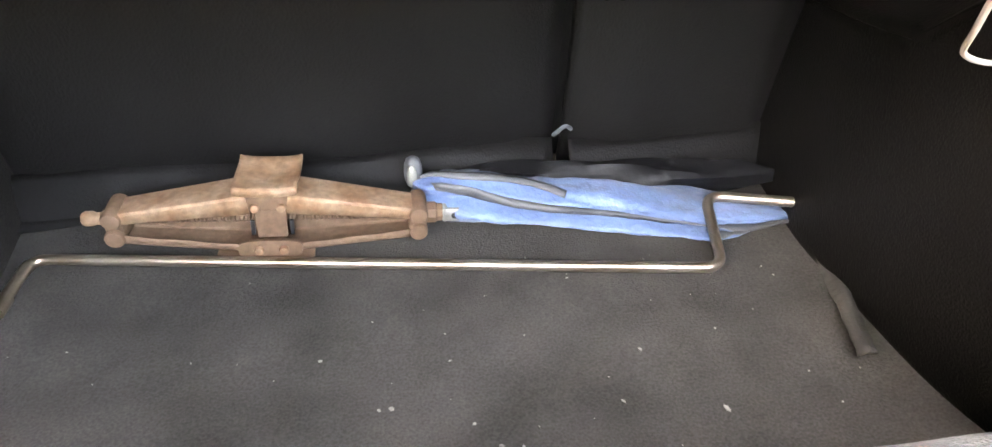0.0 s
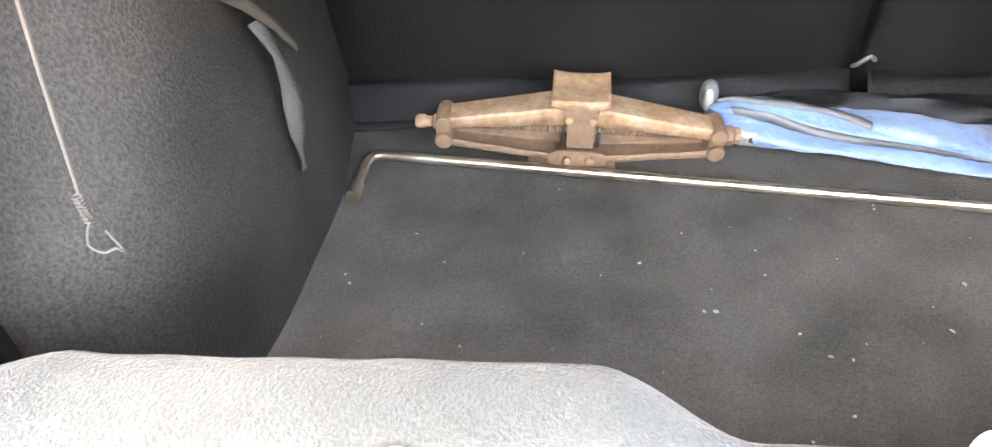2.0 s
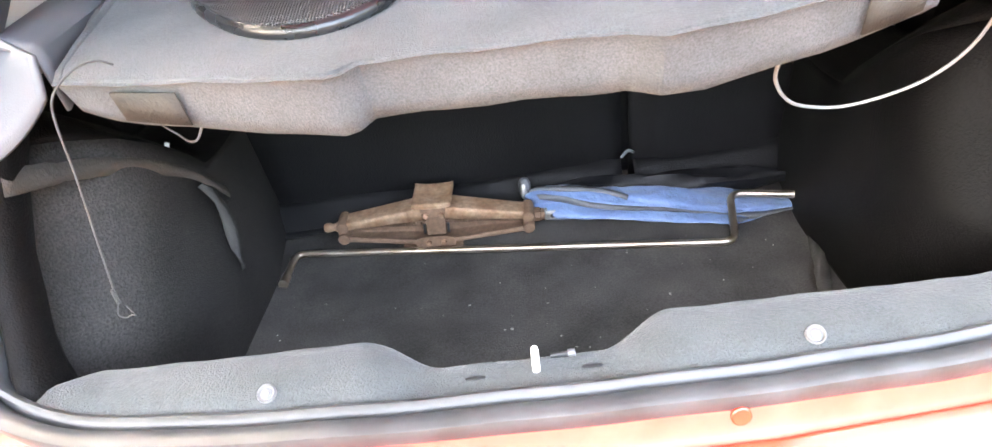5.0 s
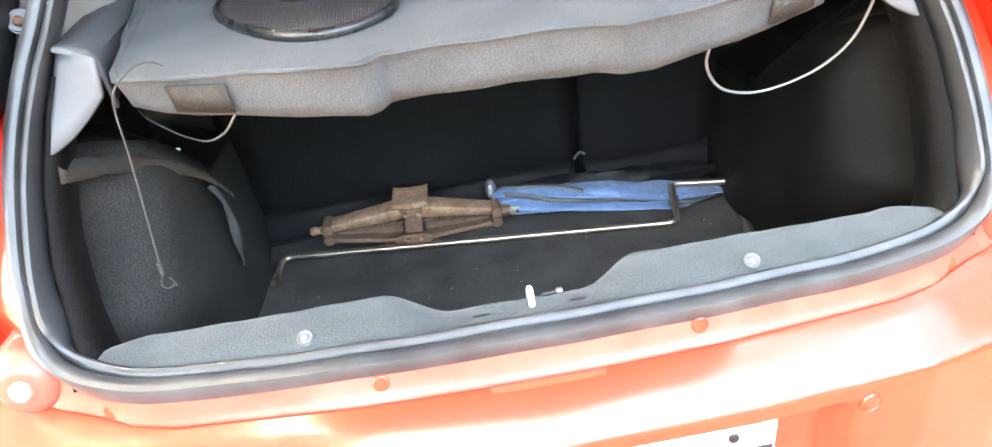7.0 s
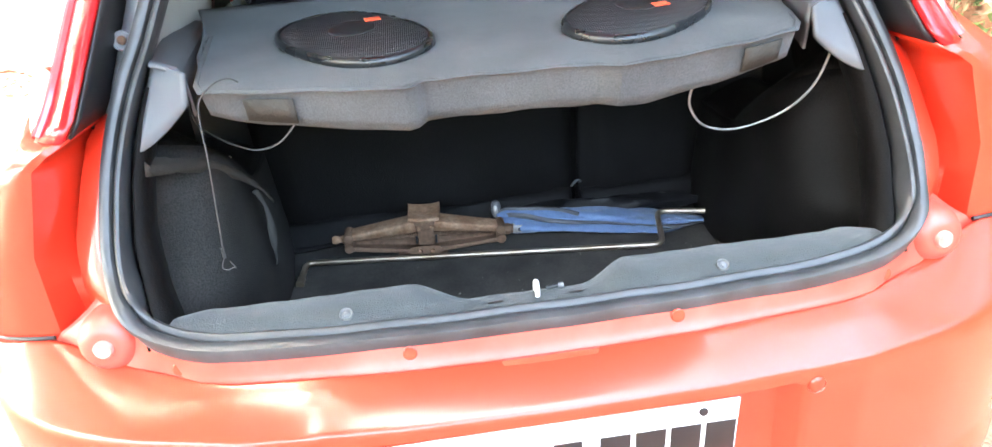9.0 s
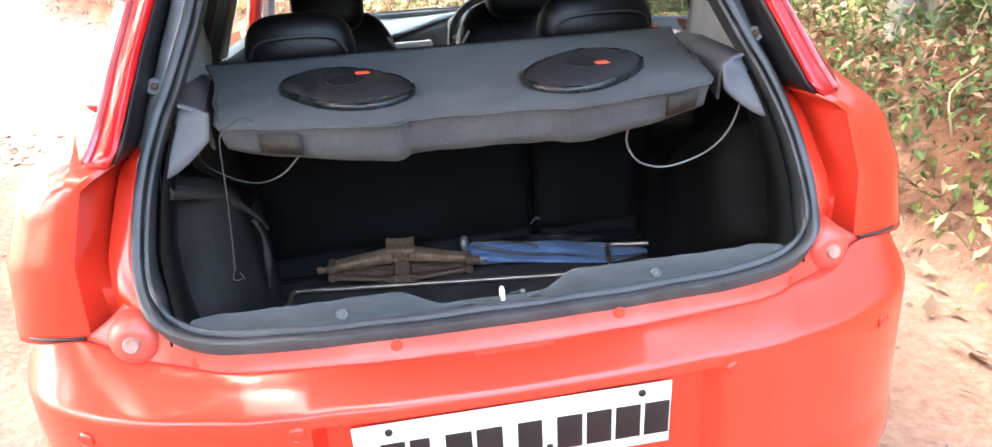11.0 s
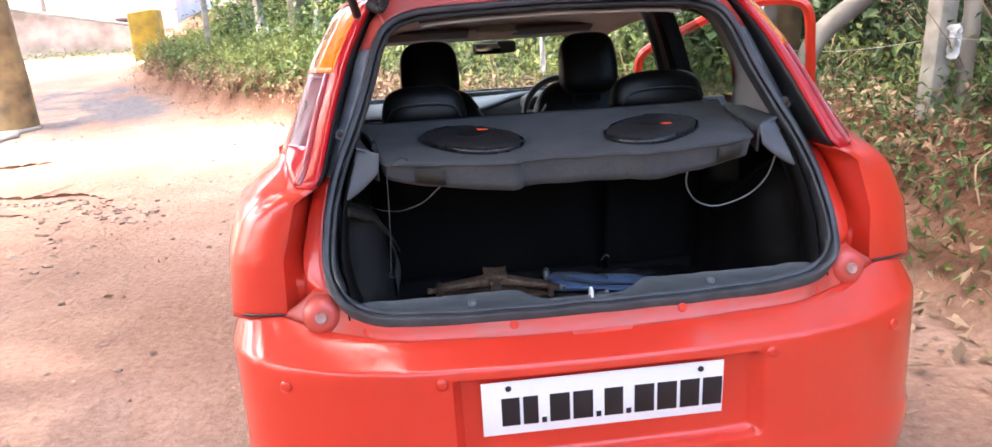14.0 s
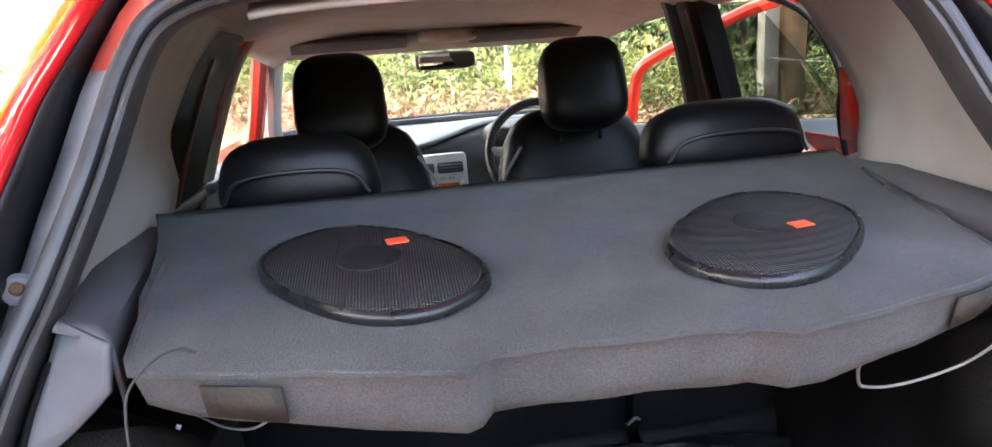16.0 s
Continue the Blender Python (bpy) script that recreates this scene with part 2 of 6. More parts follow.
def box(bm, c, s, bevel=0.0, m=None, seg=2):
    """A box of size s about c, with rounded edges, turned by m about c."""
    g = bmesh.ops.create_cube(bm, size=1.0)
    vs = g["verts"]
    bmesh.ops.scale(bm, vec=Vector(s), verts=vs)
    if bevel:
        es = list({e for v in vs for e in v.link_edges})
        r = bmesh.ops.bevel(bm, geom=es, offset=bevel, segments=seg, affect='EDGES', profile=0.5)
        vs = list({v for f in r["faces"] for v in f.verts} | {v for v in vs if v.is_valid})
    if m is not None:
        bmesh.ops.transform(bm, matrix=m.to_4x4(), verts=vs)
    bmesh.ops.translate(bm, vec=Vector(c), verts=vs)
    return bm


def disc(bm, c, axis, profile, n=24):
    """A turned shape about axis through c; profile: (radius, height) pairs."""
    ax = Vector(axis).normalized()
    u = ax.orthogonal().normalized()
    w = ax.cross(u)
    rings = []
    for r, h in profile:
        rings.append([bm.verts.new(Vector(c) + ax * h + (u * math.cos(2 * math.pi * k / n) + w * math.sin(2 * math.pi * k / n)) * max(r, 1e-4)) for k in range(n)])
    for a, b in zip(rings, rings[1:]):
        for k in range(n):
            bm.faces.new((a[k], a[(k + 1) % n], b[(k + 1) % n], b[k]))
    bm.faces.new(rings[0][::-1])
    bm.faces.new(rings[-1])
    return bm


def prism(bm, outline, depth, m=None):
    """A flat outline (x, y) drawn out by depth along z, then moved by m."""
    lo = [bm.verts.new((x, y, 0)) for x, y in outline]
    hi = [bm.verts.new((x, y, depth)) for x, y in outline]
    n = len(outline)
    bm.faces.new(lo[::-1])
    bm.faces.new(hi)
    for i in range(n):
        bm.faces.new((lo[i], lo[(i + 1) % n], hi[(i + 1) % n], hi[i]))
    if m is not None:
        bmesh.ops.transform(bm, matrix=m, verts=lo + hi)
    return bm


def cushion(c, s, power=3.5, n=20, m=None, taper=0.0, bow=0.0):
    """A padded block: a superellipsoid of size s about c; taper narrows the top, bow bends it."""
    bm = bmesh.new()
    bmesh.ops.create_uvsphere(bm, u_segments=n * 2, v_segments=n, radius=1.0)
    for v in bm.verts:
        p = v.co
        k = (abs(p.x) ** power + abs(p.y) ** power + abs(p.z) ** power) ** (-1 / power)
        q = p * k
        q.x *= 1 - taper * (q.z * 0.5 + 0.5)
        q.y += bow * (q.x * q.x)
        v.co = Vector((q.x * s[0] / 2, q.y * s[1] / 2, q.z * s[2] / 2))
    if m is not None:
        bmesh.ops.transform(bm, matrix=m.to_4x4(), verts=bm.verts)
    bmesh.ops.translate(bm, vec=Vector(c), verts=bm.verts)
    return bm


def lerp(a, b, t):
    return a + (b - a) * t


def table(z, pairs):
    """Piecewise linear value at z."""
    if z <= pairs[0][0]:
        return pairs[0][1]
    for (a, u), (b, v) in zip(pairs, pairs[1:]):
        if z <= b:
            return lerp(u, v, (z - a) / (b - a))
    return pairs[-1][1]


def sstep(a, b, x):
    t = min(1, max(0, (x - a) / (b - a)))
    return t * t * (3 - 2 * t)


def mirrored(p, s):
    return Vector((p[0] * s, p[1], p[2]))

# ---- ground and bank ----
BANK = [(2.3, -30), (2.1, -6), (1.95, -2), (1.80, 0.5), (1.85, 2.2), (1.75, 3.8), (1.0, 5.3), (-0.6, 7.2), (-2.3, 9.6), (-3.6, 11.0), (-4.7, 12.5), (-6.1, 14.8), (-7.0, 16.4), (-7.35, 17.6), (-7.2, 19.8), (-9.5, 27), (-22, 48), (-40, 90)]


def bank_distance(x, y):
    """How far past the foot of the bank a place lies (minus: on the road)."""
    x, y = np.asarray(x, float), np.asarray(y, float)
    best = np.full(x.shape, 1e9)
    side = np.zeros(x.shape)
    for (ax, ay), (bx, by) in zip(BANK, BANK[1:]):
        dx, dy = bx - ax, by - ay
        t = np.clip(((x - ax) * dx + (y - ay) * dy) / (dx * dx + dy * dy), 0, 1)
        ex, ey = x - ax - t * dx, y - ay - t * dy
        d = np.hypot(ex, ey)
        s = np.sign(dy * ex - dx * ey)
        near = d < best
        best = np.where(near, d, best)
        side = np.where(near, s, side)
    return best * side


def hump(a, b, x):
    t = np.clip((x - a) / (b - a), 0, 1)
    return t * t * (3 - 2 * t)


def height(x, y):
    x, y = np.asarray(x, float), np.asarray(y, float)
    yy = np.clip(y - 3, 0, 14)
    z = 0.0052 * yy * yy + 0.13 * np.clip(y - 17, 0, 10) + 0.05 * np.clip(y - 27, 0, 15) + 0.02 * np.clip(y - 42, 0, 400)
    z = z + 0.012 * np.sin(x * 1.7 + 0.6 * np.sin(y * 0.9)) * np.sin(y * 1.3 + 0.4) * np.clip(np.hypot(x, y) / 3, 0.3, 1)
    d = bank_distance(x, y)
    wob = 1 + 0.25 * np.sin(x * 3.1 + y * 2.3) + 0.15 * np.sin(x * 7.3 - y * 5.1)
    cut = hump(6.5, 9.5, y) * (1 - hump(15, 18, y))
    z = z + wob * (0.20 - 0.02 * cut) * hump(-0.1, 0.3, d) + 0.20 * cut * hump(0.02, 0.26, d) + (0.42 - 0.22 * cut) * hump(0.10, 0.62, d) + 0.10 * np.clip(d - 0.9, 0, 9) * (0.8 + 0.2 * wob)
    return z


def ground_material():
    m = bpy.data.materials.new("red_earth")
    m.use_nodes = True
    t = m.node_tree
    b = t.nodes["Principled BSDF"]
    N, L = t.nodes.new, t.links.new
    tc = N("ShaderNodeTexCoord")

    def nz(scale, detail=6.0):
        n = N("ShaderNodeTexNoise")
        n.inputs["Scale"].default_value, n.inputs["Detail"].default_value, n.inputs["Roughness"].default_value = scale, detail, 0.6
        L(tc.outputs["Object"], n.inputs["Vector"])
        return n.outputs[0]

    def ramp(v, stops):
        r = N("ShaderNodeValToRGB")
        r.color_ramp.elements[0].position, r.color_ramp.elements[0].color = stops[0][0], (*stops[0][1], 1)
        r.color_ramp.elements[1].position, r.color_ramp.elements[1].color = stops[-1][0], (*stops[-1][1], 1)
        for p, c in stops[1:-1]:
            r.color_ramp.elements.new(p).color = (*c, 1)
        L(v, r.inputs[0])
        return r.outputs[0]

    def mix(f, a, c):
        k = N("ShaderNodeMix")
        k.data_type = 'RGBA'
        L(f, k.inputs[0])
        L(a, k.inputs[6])
        L(c, k.inputs[7])
        return k.outputs[2]
    road = ramp(nz(0.7), [(0.3, (0.20, 0.105, 0.070)), (0.5, (0.33, 0.195, 0.14)), (0.7, (0.46, 0.315, 0.245))])
    grain = ramp(nz(28), [(0.35, (0.19, 0.10, 0.065)), (0.65, (0.35, 0.22, 0.155))])
    worn = ramp(nz(1.1, 8), [(0.42, (0, 0, 0)), (0.6, (1, 1, 1))])
    # grey of the worn tar, also used for the painted shadow patch
    tar = ramp(nz(14), [(0.3, (0.105, 0.092, 0.092)), (0.7, (0.20, 0.17, 0.165))])
    base = mix(nz(6), road, grain)
    at = N("ShaderNodeAttribute")
    at.attribute_name = "tar_and_shadow"
    k = N("ShaderNodeMath")
    k.operation = 'MULTIPLY'
    L(at.outputs["Fac"], k.inputs[0])
    L(worn, k.inputs[1])
    base = mix(k.outputs[0], base, tar)
    soil = ramp(nz(7, 9), [(0.3, (0.060, 0.030, 0.018)), (0.5, (0.135, 0.060, 0.033)), (0.62, (0.165, 0.085, 0.052)), (0.75, (0.085, 0.054, 0.034))])
    at2 = N("ShaderNodeAttribute")
    at2.attribute_name = "bank"
    base = mix(at2.outputs["Fac"], base, soil)
    L(base, b.inputs["Base Color"])
    b.inputs["Roughness"].default_value = 0.95
    b.inputs["Specular IOR Level"].default_value = 0.2
    bp = N("ShaderNodeBump")
    bp.inputs["Strength"].default_value, bp.inputs["Distance"].default_value = 0.9, 0.04
    L(nz(16, 8), bp.inputs["Height"])
    L(bp.outputs[0], b.inputs["Normal"])
    return m


def axis_steps(lo, hi, fine, far):
    """Grid lines: close together between lo and hi, wider and wider to far."""
    mid = list(np.arange(lo, hi, fine))
    up, step, v = [], fine, hi
    while v < far:
        up.append(v)
        step *= 1.22
        v += step
    down, step, v = [], fine, lo - fine
    while v > -far:
        down.append(v)
        step *= 1.22
        v -= step
    return np.array(down[::-1] + mid + up)


gx, gy = axis_steps(-7, 5, 0.09, 600), axis_steps(-3, 14, 0.11, 600)
GX, GY = np.meshgrid(gx, gy)
GZ = height(GX, GY)
rng = np.random.RandomState(3)
GZ += rng.uniform(-0.004, 0.004, GZ.shape) * (np.hypot(GX, GY) < 20)
me = bpy.data.meshes.new("ground")
nx, ny = len(gx), len(gy)
idx = np.arange(nx * ny).reshape(ny, nx)
quads = np.stack([idx[:-1, :-1], idx[:-1, 1:], idx[1:, 1:], idx[1:, :-1]], -1).reshape(-1, 4)
me.from_pydata(np.stack([GX, GY, GZ], -1).reshape(-1, 3).tolist(), [], quads.tolist())
D = bank_distance(GX, GY).reshape(-1)
a1 = me.attributes.new("bank", 'FLOAT', 'POINT')
a1.data.foreach_set("value", np.clip((D + 0.15 + 0.2 * np.sin(GX.reshape(-1) * 5) * np.sin(GY.reshape(-1) * 4)) / 0.5, 0, 1).astype(np.float32))
a2 = me.attributes.new("tar_and_shadow", 'FLOAT', 'POINT')
far_road = 0.5 * np.clip((GY.reshape(-1) - 4.5) / 4, 0, 1) * np.clip((-D - 0.8) / 1.0, 0, 1)
# ellipse that paints a shadow on the lane, mixed in with the tar
shadow_d = ((GX + 6.6 + 0.42 * (GY - 12.6)) / 1.5) ** 2 + ((GY - 12.8) / 2.6) ** 2
far_road = np.maximum(far_road, 1.6 * np.clip(1.5 - shadow_d.reshape(-1), 0, 1))
a2.data.foreach_set("value", far_road.astype(np.float32))
me.polygons.foreach_set("use_smooth", [True] * len(me.polygons))
EARTH = ground_material()
me.materials.append(EARTH)
tagged(new("ground", me), "red earth lane with worn tar, a painted shadow patch and a soil bank", "ground", kind="structure")

# ---- car: body ----
car = thing("car", "red hatchback with its tailgate and one front door open", "car")

# the rear opening, half of it: x, z of the seal's outer edge, from the sill up to the roof
SEAL = [(0.0, 0.688), (0.16, 0.688), (0.30, 0.690), (0.40, 0.694), (0.465, 0.704), (0.512, 0.724), (0.540, 0.760), (0.550, 0.81), (0.543, 0.89), (0.529, 0.95), (0.508, 1.008), (0.486, 1.055), (0.453, 1.135), (0.438, 1.180), (0.420, 1.233), (0.393, 1.274), (0.34, 1.299), (0.25, 1.308), (0.0, 1.314)]


def seal_y(z):
    return 0.53 * (z - 0.7) - 0.045 * (1 - sstep(0.66, 0.80, z))


def seal_x(z):
    return table(z, [(0.66, 0.50), (0.714, 0.515), (0.752, 0.540), (0.81, 0.550), (0.89, 0.543), (0.95, 0.529), (1.008, 0.508), (1.055, 0.486), (1.135, 0.453), (1.18, 0.438), (1.233, 0.420), (1.275, 0.393), (1.30, 0.36)])


def seal_path(n=6):
    """Points round the opening, each with the way inwards over the seal and the way off the car."""
    half = smooth_line([(x, 0, z) for x, z in SEAL], n)
    full = [Vector((-p.x, 0, p.z)) for p in half[::-1]][:-1] + half[:-1]
    c = Vector((0, 0, 0.99))
    out = []
    m = len(full)
    for i, p in enumerate(full):
        d = full[(i + 1) % m] - full[i - 1]
        nrm = Vector((-d.z, 0, d.x)).normalized()
        if nrm.dot(c - p) < 0:
            nrm = -nrm
        low = 1 - sstep(0.69, 0.78, p.z)
        q = Vector((p.x, 0.53 * (p.z - 0.7) - 0.052 * (1 - sstep(0.69, 0.80, p.z)) * (1 - 0.30 * (p.x / 0.5) ** 2), p.z))
        out.append((q, nrm.lerp(Vector((0, 1, 0.05)), low).normalized(), Vector((0, -1, 0)).lerp(Vector((0, 0, 1)), low).normalized()))
    return out


def seal_line(inset, lift):
    return [q + i * inset * lerp(0.70, 1.0, 1 - sstep(0.69, 0.80, q.z)) + o * lift + o * 0.0008 * math.sin(41 * q.x + 23 * q.z) for q, i, o in seal_path()]


def seal_band(profile):
    """A rubber section drawn round the opening; profile: (inwards, off the car) pairs."""
    rows_ = [seal_line(i, l) for i, l in profile]
    bm_ = sheet([r + [r[0]] for r in rows_])
    bmesh.ops.remove_doubles(bm_, verts=bm_.verts, dist=1e-6)
    return bm_


part("door_seal", seal_band([(0.001, -0.008), (-0.002, 0.006), (0.000, 0.0115), (0.005, 0.0140), (0.012, 0.0145), (0.018, 0.0125), (0.0215, 0.0060), (0.022, -0.002)]), RUBBER, car, "dark grey rubber tailgate seal")
part("seal_lip", seal_band([(0.022, -0.002), (0.0235, 0.007), (0.0265, 0.0125), (0.031, 0.0145), (0.0355, 0.0125), (0.038, 0.006), (0.038, -0.012), (0.036, -0.030)]), RUBBER, car)


def bumper_plan(u):
    """Plan of the bumper's skin: u runs from the middle (0) round to the side (1)."""
    return Vector((table(u, [(0, 0), (0.2, 0.20), (0.4, 0.40), (0.55, 0.545), (0.66, 0.648), (0.74, 0.715), (0.80, 0.754), (0.86, 0.780), (0.93, 0.797), (1.0, 0.807)]),
                   table(u, [(0, -0.139), (0.2, -0.137), (0.4, -0.122), (0.55, -0.092), (0.66, -0.050), (0.74, -0.003), (0.80, 0.052), (0.86, 0.125), (0.93, 0.26), (1.0, 0.50)]), 0))


def bumper_point(u, z):
    p = bumper_plan(abs(u))
    s = 1 if u >= 0 else -1
    inward = Vector((-p.x * 0.5, 0.55 - p.y, 0)).normalized()
    k = 0.0
    if z < 0.40:
        k += -0.006 * sstep(0.40, 0.36, z) + 0.35 * max(0, 0.33 - z) ** 1.3
    p = p + inward * k
    x = p.x * s
    r = sstep(0.312, 0.292, abs(x - 0.002)) * sstep(0.408, 0.424, z) * (1 - sstep(0.588, 0.602, z))
    p.y += 0.032 * r
    return Vector((x, p.y, z))


def bumper_rim(u):
    """The bumper's upper inner edge."""
    a = abs(u)
    p = bumper_plan(a)
    x = table(a, [(0, 0), (0.45, 0.445), (0.55, 0.532), (0.66, 0.608), (0.72, 0.640), (0.76, 0.672), (0.80, 0.726), (1.0, 0.790)])
    y = table(a, [(0, p.y + 0.068), (0.45, p.y + 0.068), (0.55, -0.008), (0.66, 0.030), (0.72, 0.045), (0.76, 0.048), (0.80, 0.064), (0.86, 0.130), (0.93, 0.262), (1.0, 0.50)]) if a > 0.45 else p.y + 0.068
    z = table(a, [(0, 0.652), (0.40, 0.660), (0.55, 0.672), (0.66, 0.690), (0.72, 0.702), (1.0, 0.704)])
    return Vector((x if u >= 0 else -x, y, z))


US = np.concatenate([np.linspace(-1, -0.5, 32), np.linspace(-0.5, 0.5, 121)[1:-1], np.linspace(0.5, 1, 32)])
rows = []
for z in np.concatenate([np.linspace(0.17, 0.39, 10), np.linspace(0.40, 0.60, 40)]):
    rows.append([bumper_point(u, z) for u in US])
# the rolled shoulder up to the rim
SHOULDER = [(0.015, 0.20), (0.035, 0.29), (0.065, 0.345), (0.11, 0.39), (0.18, 0.445), (0.3, 0.54), (0.45, 0.655), (0.6, 0.765), (0.75, 0.865), (0.88, 0.945), (0.96, 0.985), (1.0, 1.0)]
for f, g in SHOULDER:
    row = []
    for u in US:
        b, t = bumper_point(u, 0.60), bumper_rim(u)
        row.append(Vector((lerp(b.x, t.x, f), lerp(b.y, t.y, f), lerp(b.z, t.z, g))))
    rows.append(row)
# fair the corners of the skin
for row in rows:
    for _ in range(10):
        old = [p.copy() for p in row]
        for i in range(1, len(row) - 1):
            if abs(US[i]) > 0.43:
                row[i] = old[i] * 0.5 + (old[i - 1] + old[i + 1]) * 0.25
bumper = solid(part("bumper", sheet(rows), RED, car, "glossy red rear bumper"), 0.004)

# ledge of body metal between bumper and seal, below the opening
UL = np.linspace(-0.725, 0.725, 121)
edge_line = [h.lerp(l, sstep(0.42, 0.52, abs(h.x))) for h, l in zip(seal_line(0.004, 0.009), seal_line(0.006, -0.014))]
LOWER = sorted((p for p in edge_line if p.z < 0.86 and p.x >= -0.001), key=lambda p: (p.x if p.z < 0.72 else 0.5 + p.z))
LOWER_RUN = [0.0]
for a, b in zip(LOWER, LOWER[1:]):
    LOWER_RUN.append(LOWER_RUN[-1] + (b - a).length)
rows = []
for k in np.linspace(0, 1, 9):
    row = []
    for u in UL:
        a = abs(u)
        t = bumper_rim(u)
        want = table(a, [(0, 0), (0.45, 0.44), (0.58, 0.53), (0.66, 0.58), (0.725, 0.61)])
        i = next((k for k, l in enumerate(LOWER_RUN) if l >= want), len(LOWER_RUN) - 1)
        q = LOWER[i].copy()
        q.x = q.x if u >= 0 else -q.x
        p = t.lerp(q, k)
        p.z += -0.008 * math.sin(k * math.pi) - (0.006 if k == 0 else 0)
        row.append(p)
    rows.append(row)
solid(part("sill_panel", sheet(rows), RED_DULL, car, "dusty red sill panel below the boot opening"), 0.003)

# flat plugs on the sill panel
for x, y, z in ((-0.467, -0.029, 0.677), (-0.176, -0.0605, 0.676), (0.168, -0.0605, 0.678), (0.466, -0.029, 0.677)):
    bm = bmesh.new()
    disc(bm, (x, y, z), (0, -0.97, 0.22), [(0.009, -0.012), (0.009, 0.0), (0.0075, 0.001), (0.003, 0.0005)], 20)
    part("sill_plug", bm, RED, car)

# latch pull: a small moulded step in the middle of the ledge
bm = bmesh.new()
prism(bm, [(-0.064, 0.010), (0.061, 0.010), (0.054, -0.011), (-0.057, -0.011)], 0.010, pose(0, -0.070, 0.644, 72))
part("ledge_step", bm, RED, car)


def corner_xy(z):
    """The rear corner edge of the quarter panel."""
    return table(z, [(0.70, 0.640), (0.82, 0.632), (0.95, 0.592), (1.10, 0.556), (1.20, 0.525), (1.30, 0.480), (1.36, 0.44)]), table(z, [(0.70, 0.045), (0.82, 0.040), (0.95, 0.045), (1.10, 0.165), (1.20, 0.24), (1.30, 0.33), (1.36, 0.39)])


def side_x(z):
    return table(z, [(0.66, 0.805), (0.75, 0.805), (0.86, 0.795), (0.94, 0.765), (1.05, 0.725), (1.2, 0.66), (1.30, 0.60), (1.36, 0.53)])


def quarter_row(z, s):
    xs, ys = seal_x(z), 0.53 * (z - 0.7)
    xc, yc = corner_xy(z)
    up = sstep(0.93, 0.97, z)
    xc -= 0.047 * up
    xo = side_x(z) - 0.065 * up
    g = xc - xs
    pts = [(xs - 0.004, ys + 0.012), (xs + 0.15 * g, ys + 0.010), (xs + lerp(0.52, 0.62, up) * g, ys + 0.026 + 0.02 * sstep(0.80, 0.70, z)), (xs + lerp(0.62, 0.74, up) * g, ys + lerp(0.062, 0.045, up)), (xc - lerp(0.20, 0.16, up) * g, yc + lerp(0.045, 0.020, up)), (xc - 0.005, yc + 0.004), (xc + 0.008, yc + 0.002)]
    mid = table(z, [(0.70, 0.752), (0.82, 0.742), (0.95, 0.690), (1.0, 0.655), (1.1, 0.632), (1.2, 0.600), (1.30, 0.548), (1.36, 0.49)])
    mid -= 0.034 * up
    ymid = table(z, [(0.70, 0.085), (0.9, 0.110), (1.0, 0.180), (1.1, 0.295), (1.2, 0.375), (1.30, 0.455), (1.36, 0.50)])
    a, b = Vector((xc + 0.008, yc + 0.002, 0)), Vector((mid, ymid, 0))
    ctl = Vector((lerp(xc, mid, lerp(0.78, 0.62, up)), lerp(yc, ymid, 0.30), 0))
    for k in (0.25, 0.5, 0.75, 1.0):
        q = a * (1 - k) ** 2 + ctl * 2 * k * (1 - k) + b * k * k
        pts.append((q.x, q.y))
    c, e = Vector((lerp(mid, xo, 0.75), ymid + 0.10, 0)), Vector((xo, ymid + 0.33, 0))
    for k in (0.33, 0.66, 1.0):
        q = b * (1 - k) ** 2 + c * 2 * k * (1 - k) + e * k * k
        pts.append((q.x, q.y))
    pts.append((xo + 0.005, 0.95))
    return [Vector((x * s, y, z)) for x, y in pts]


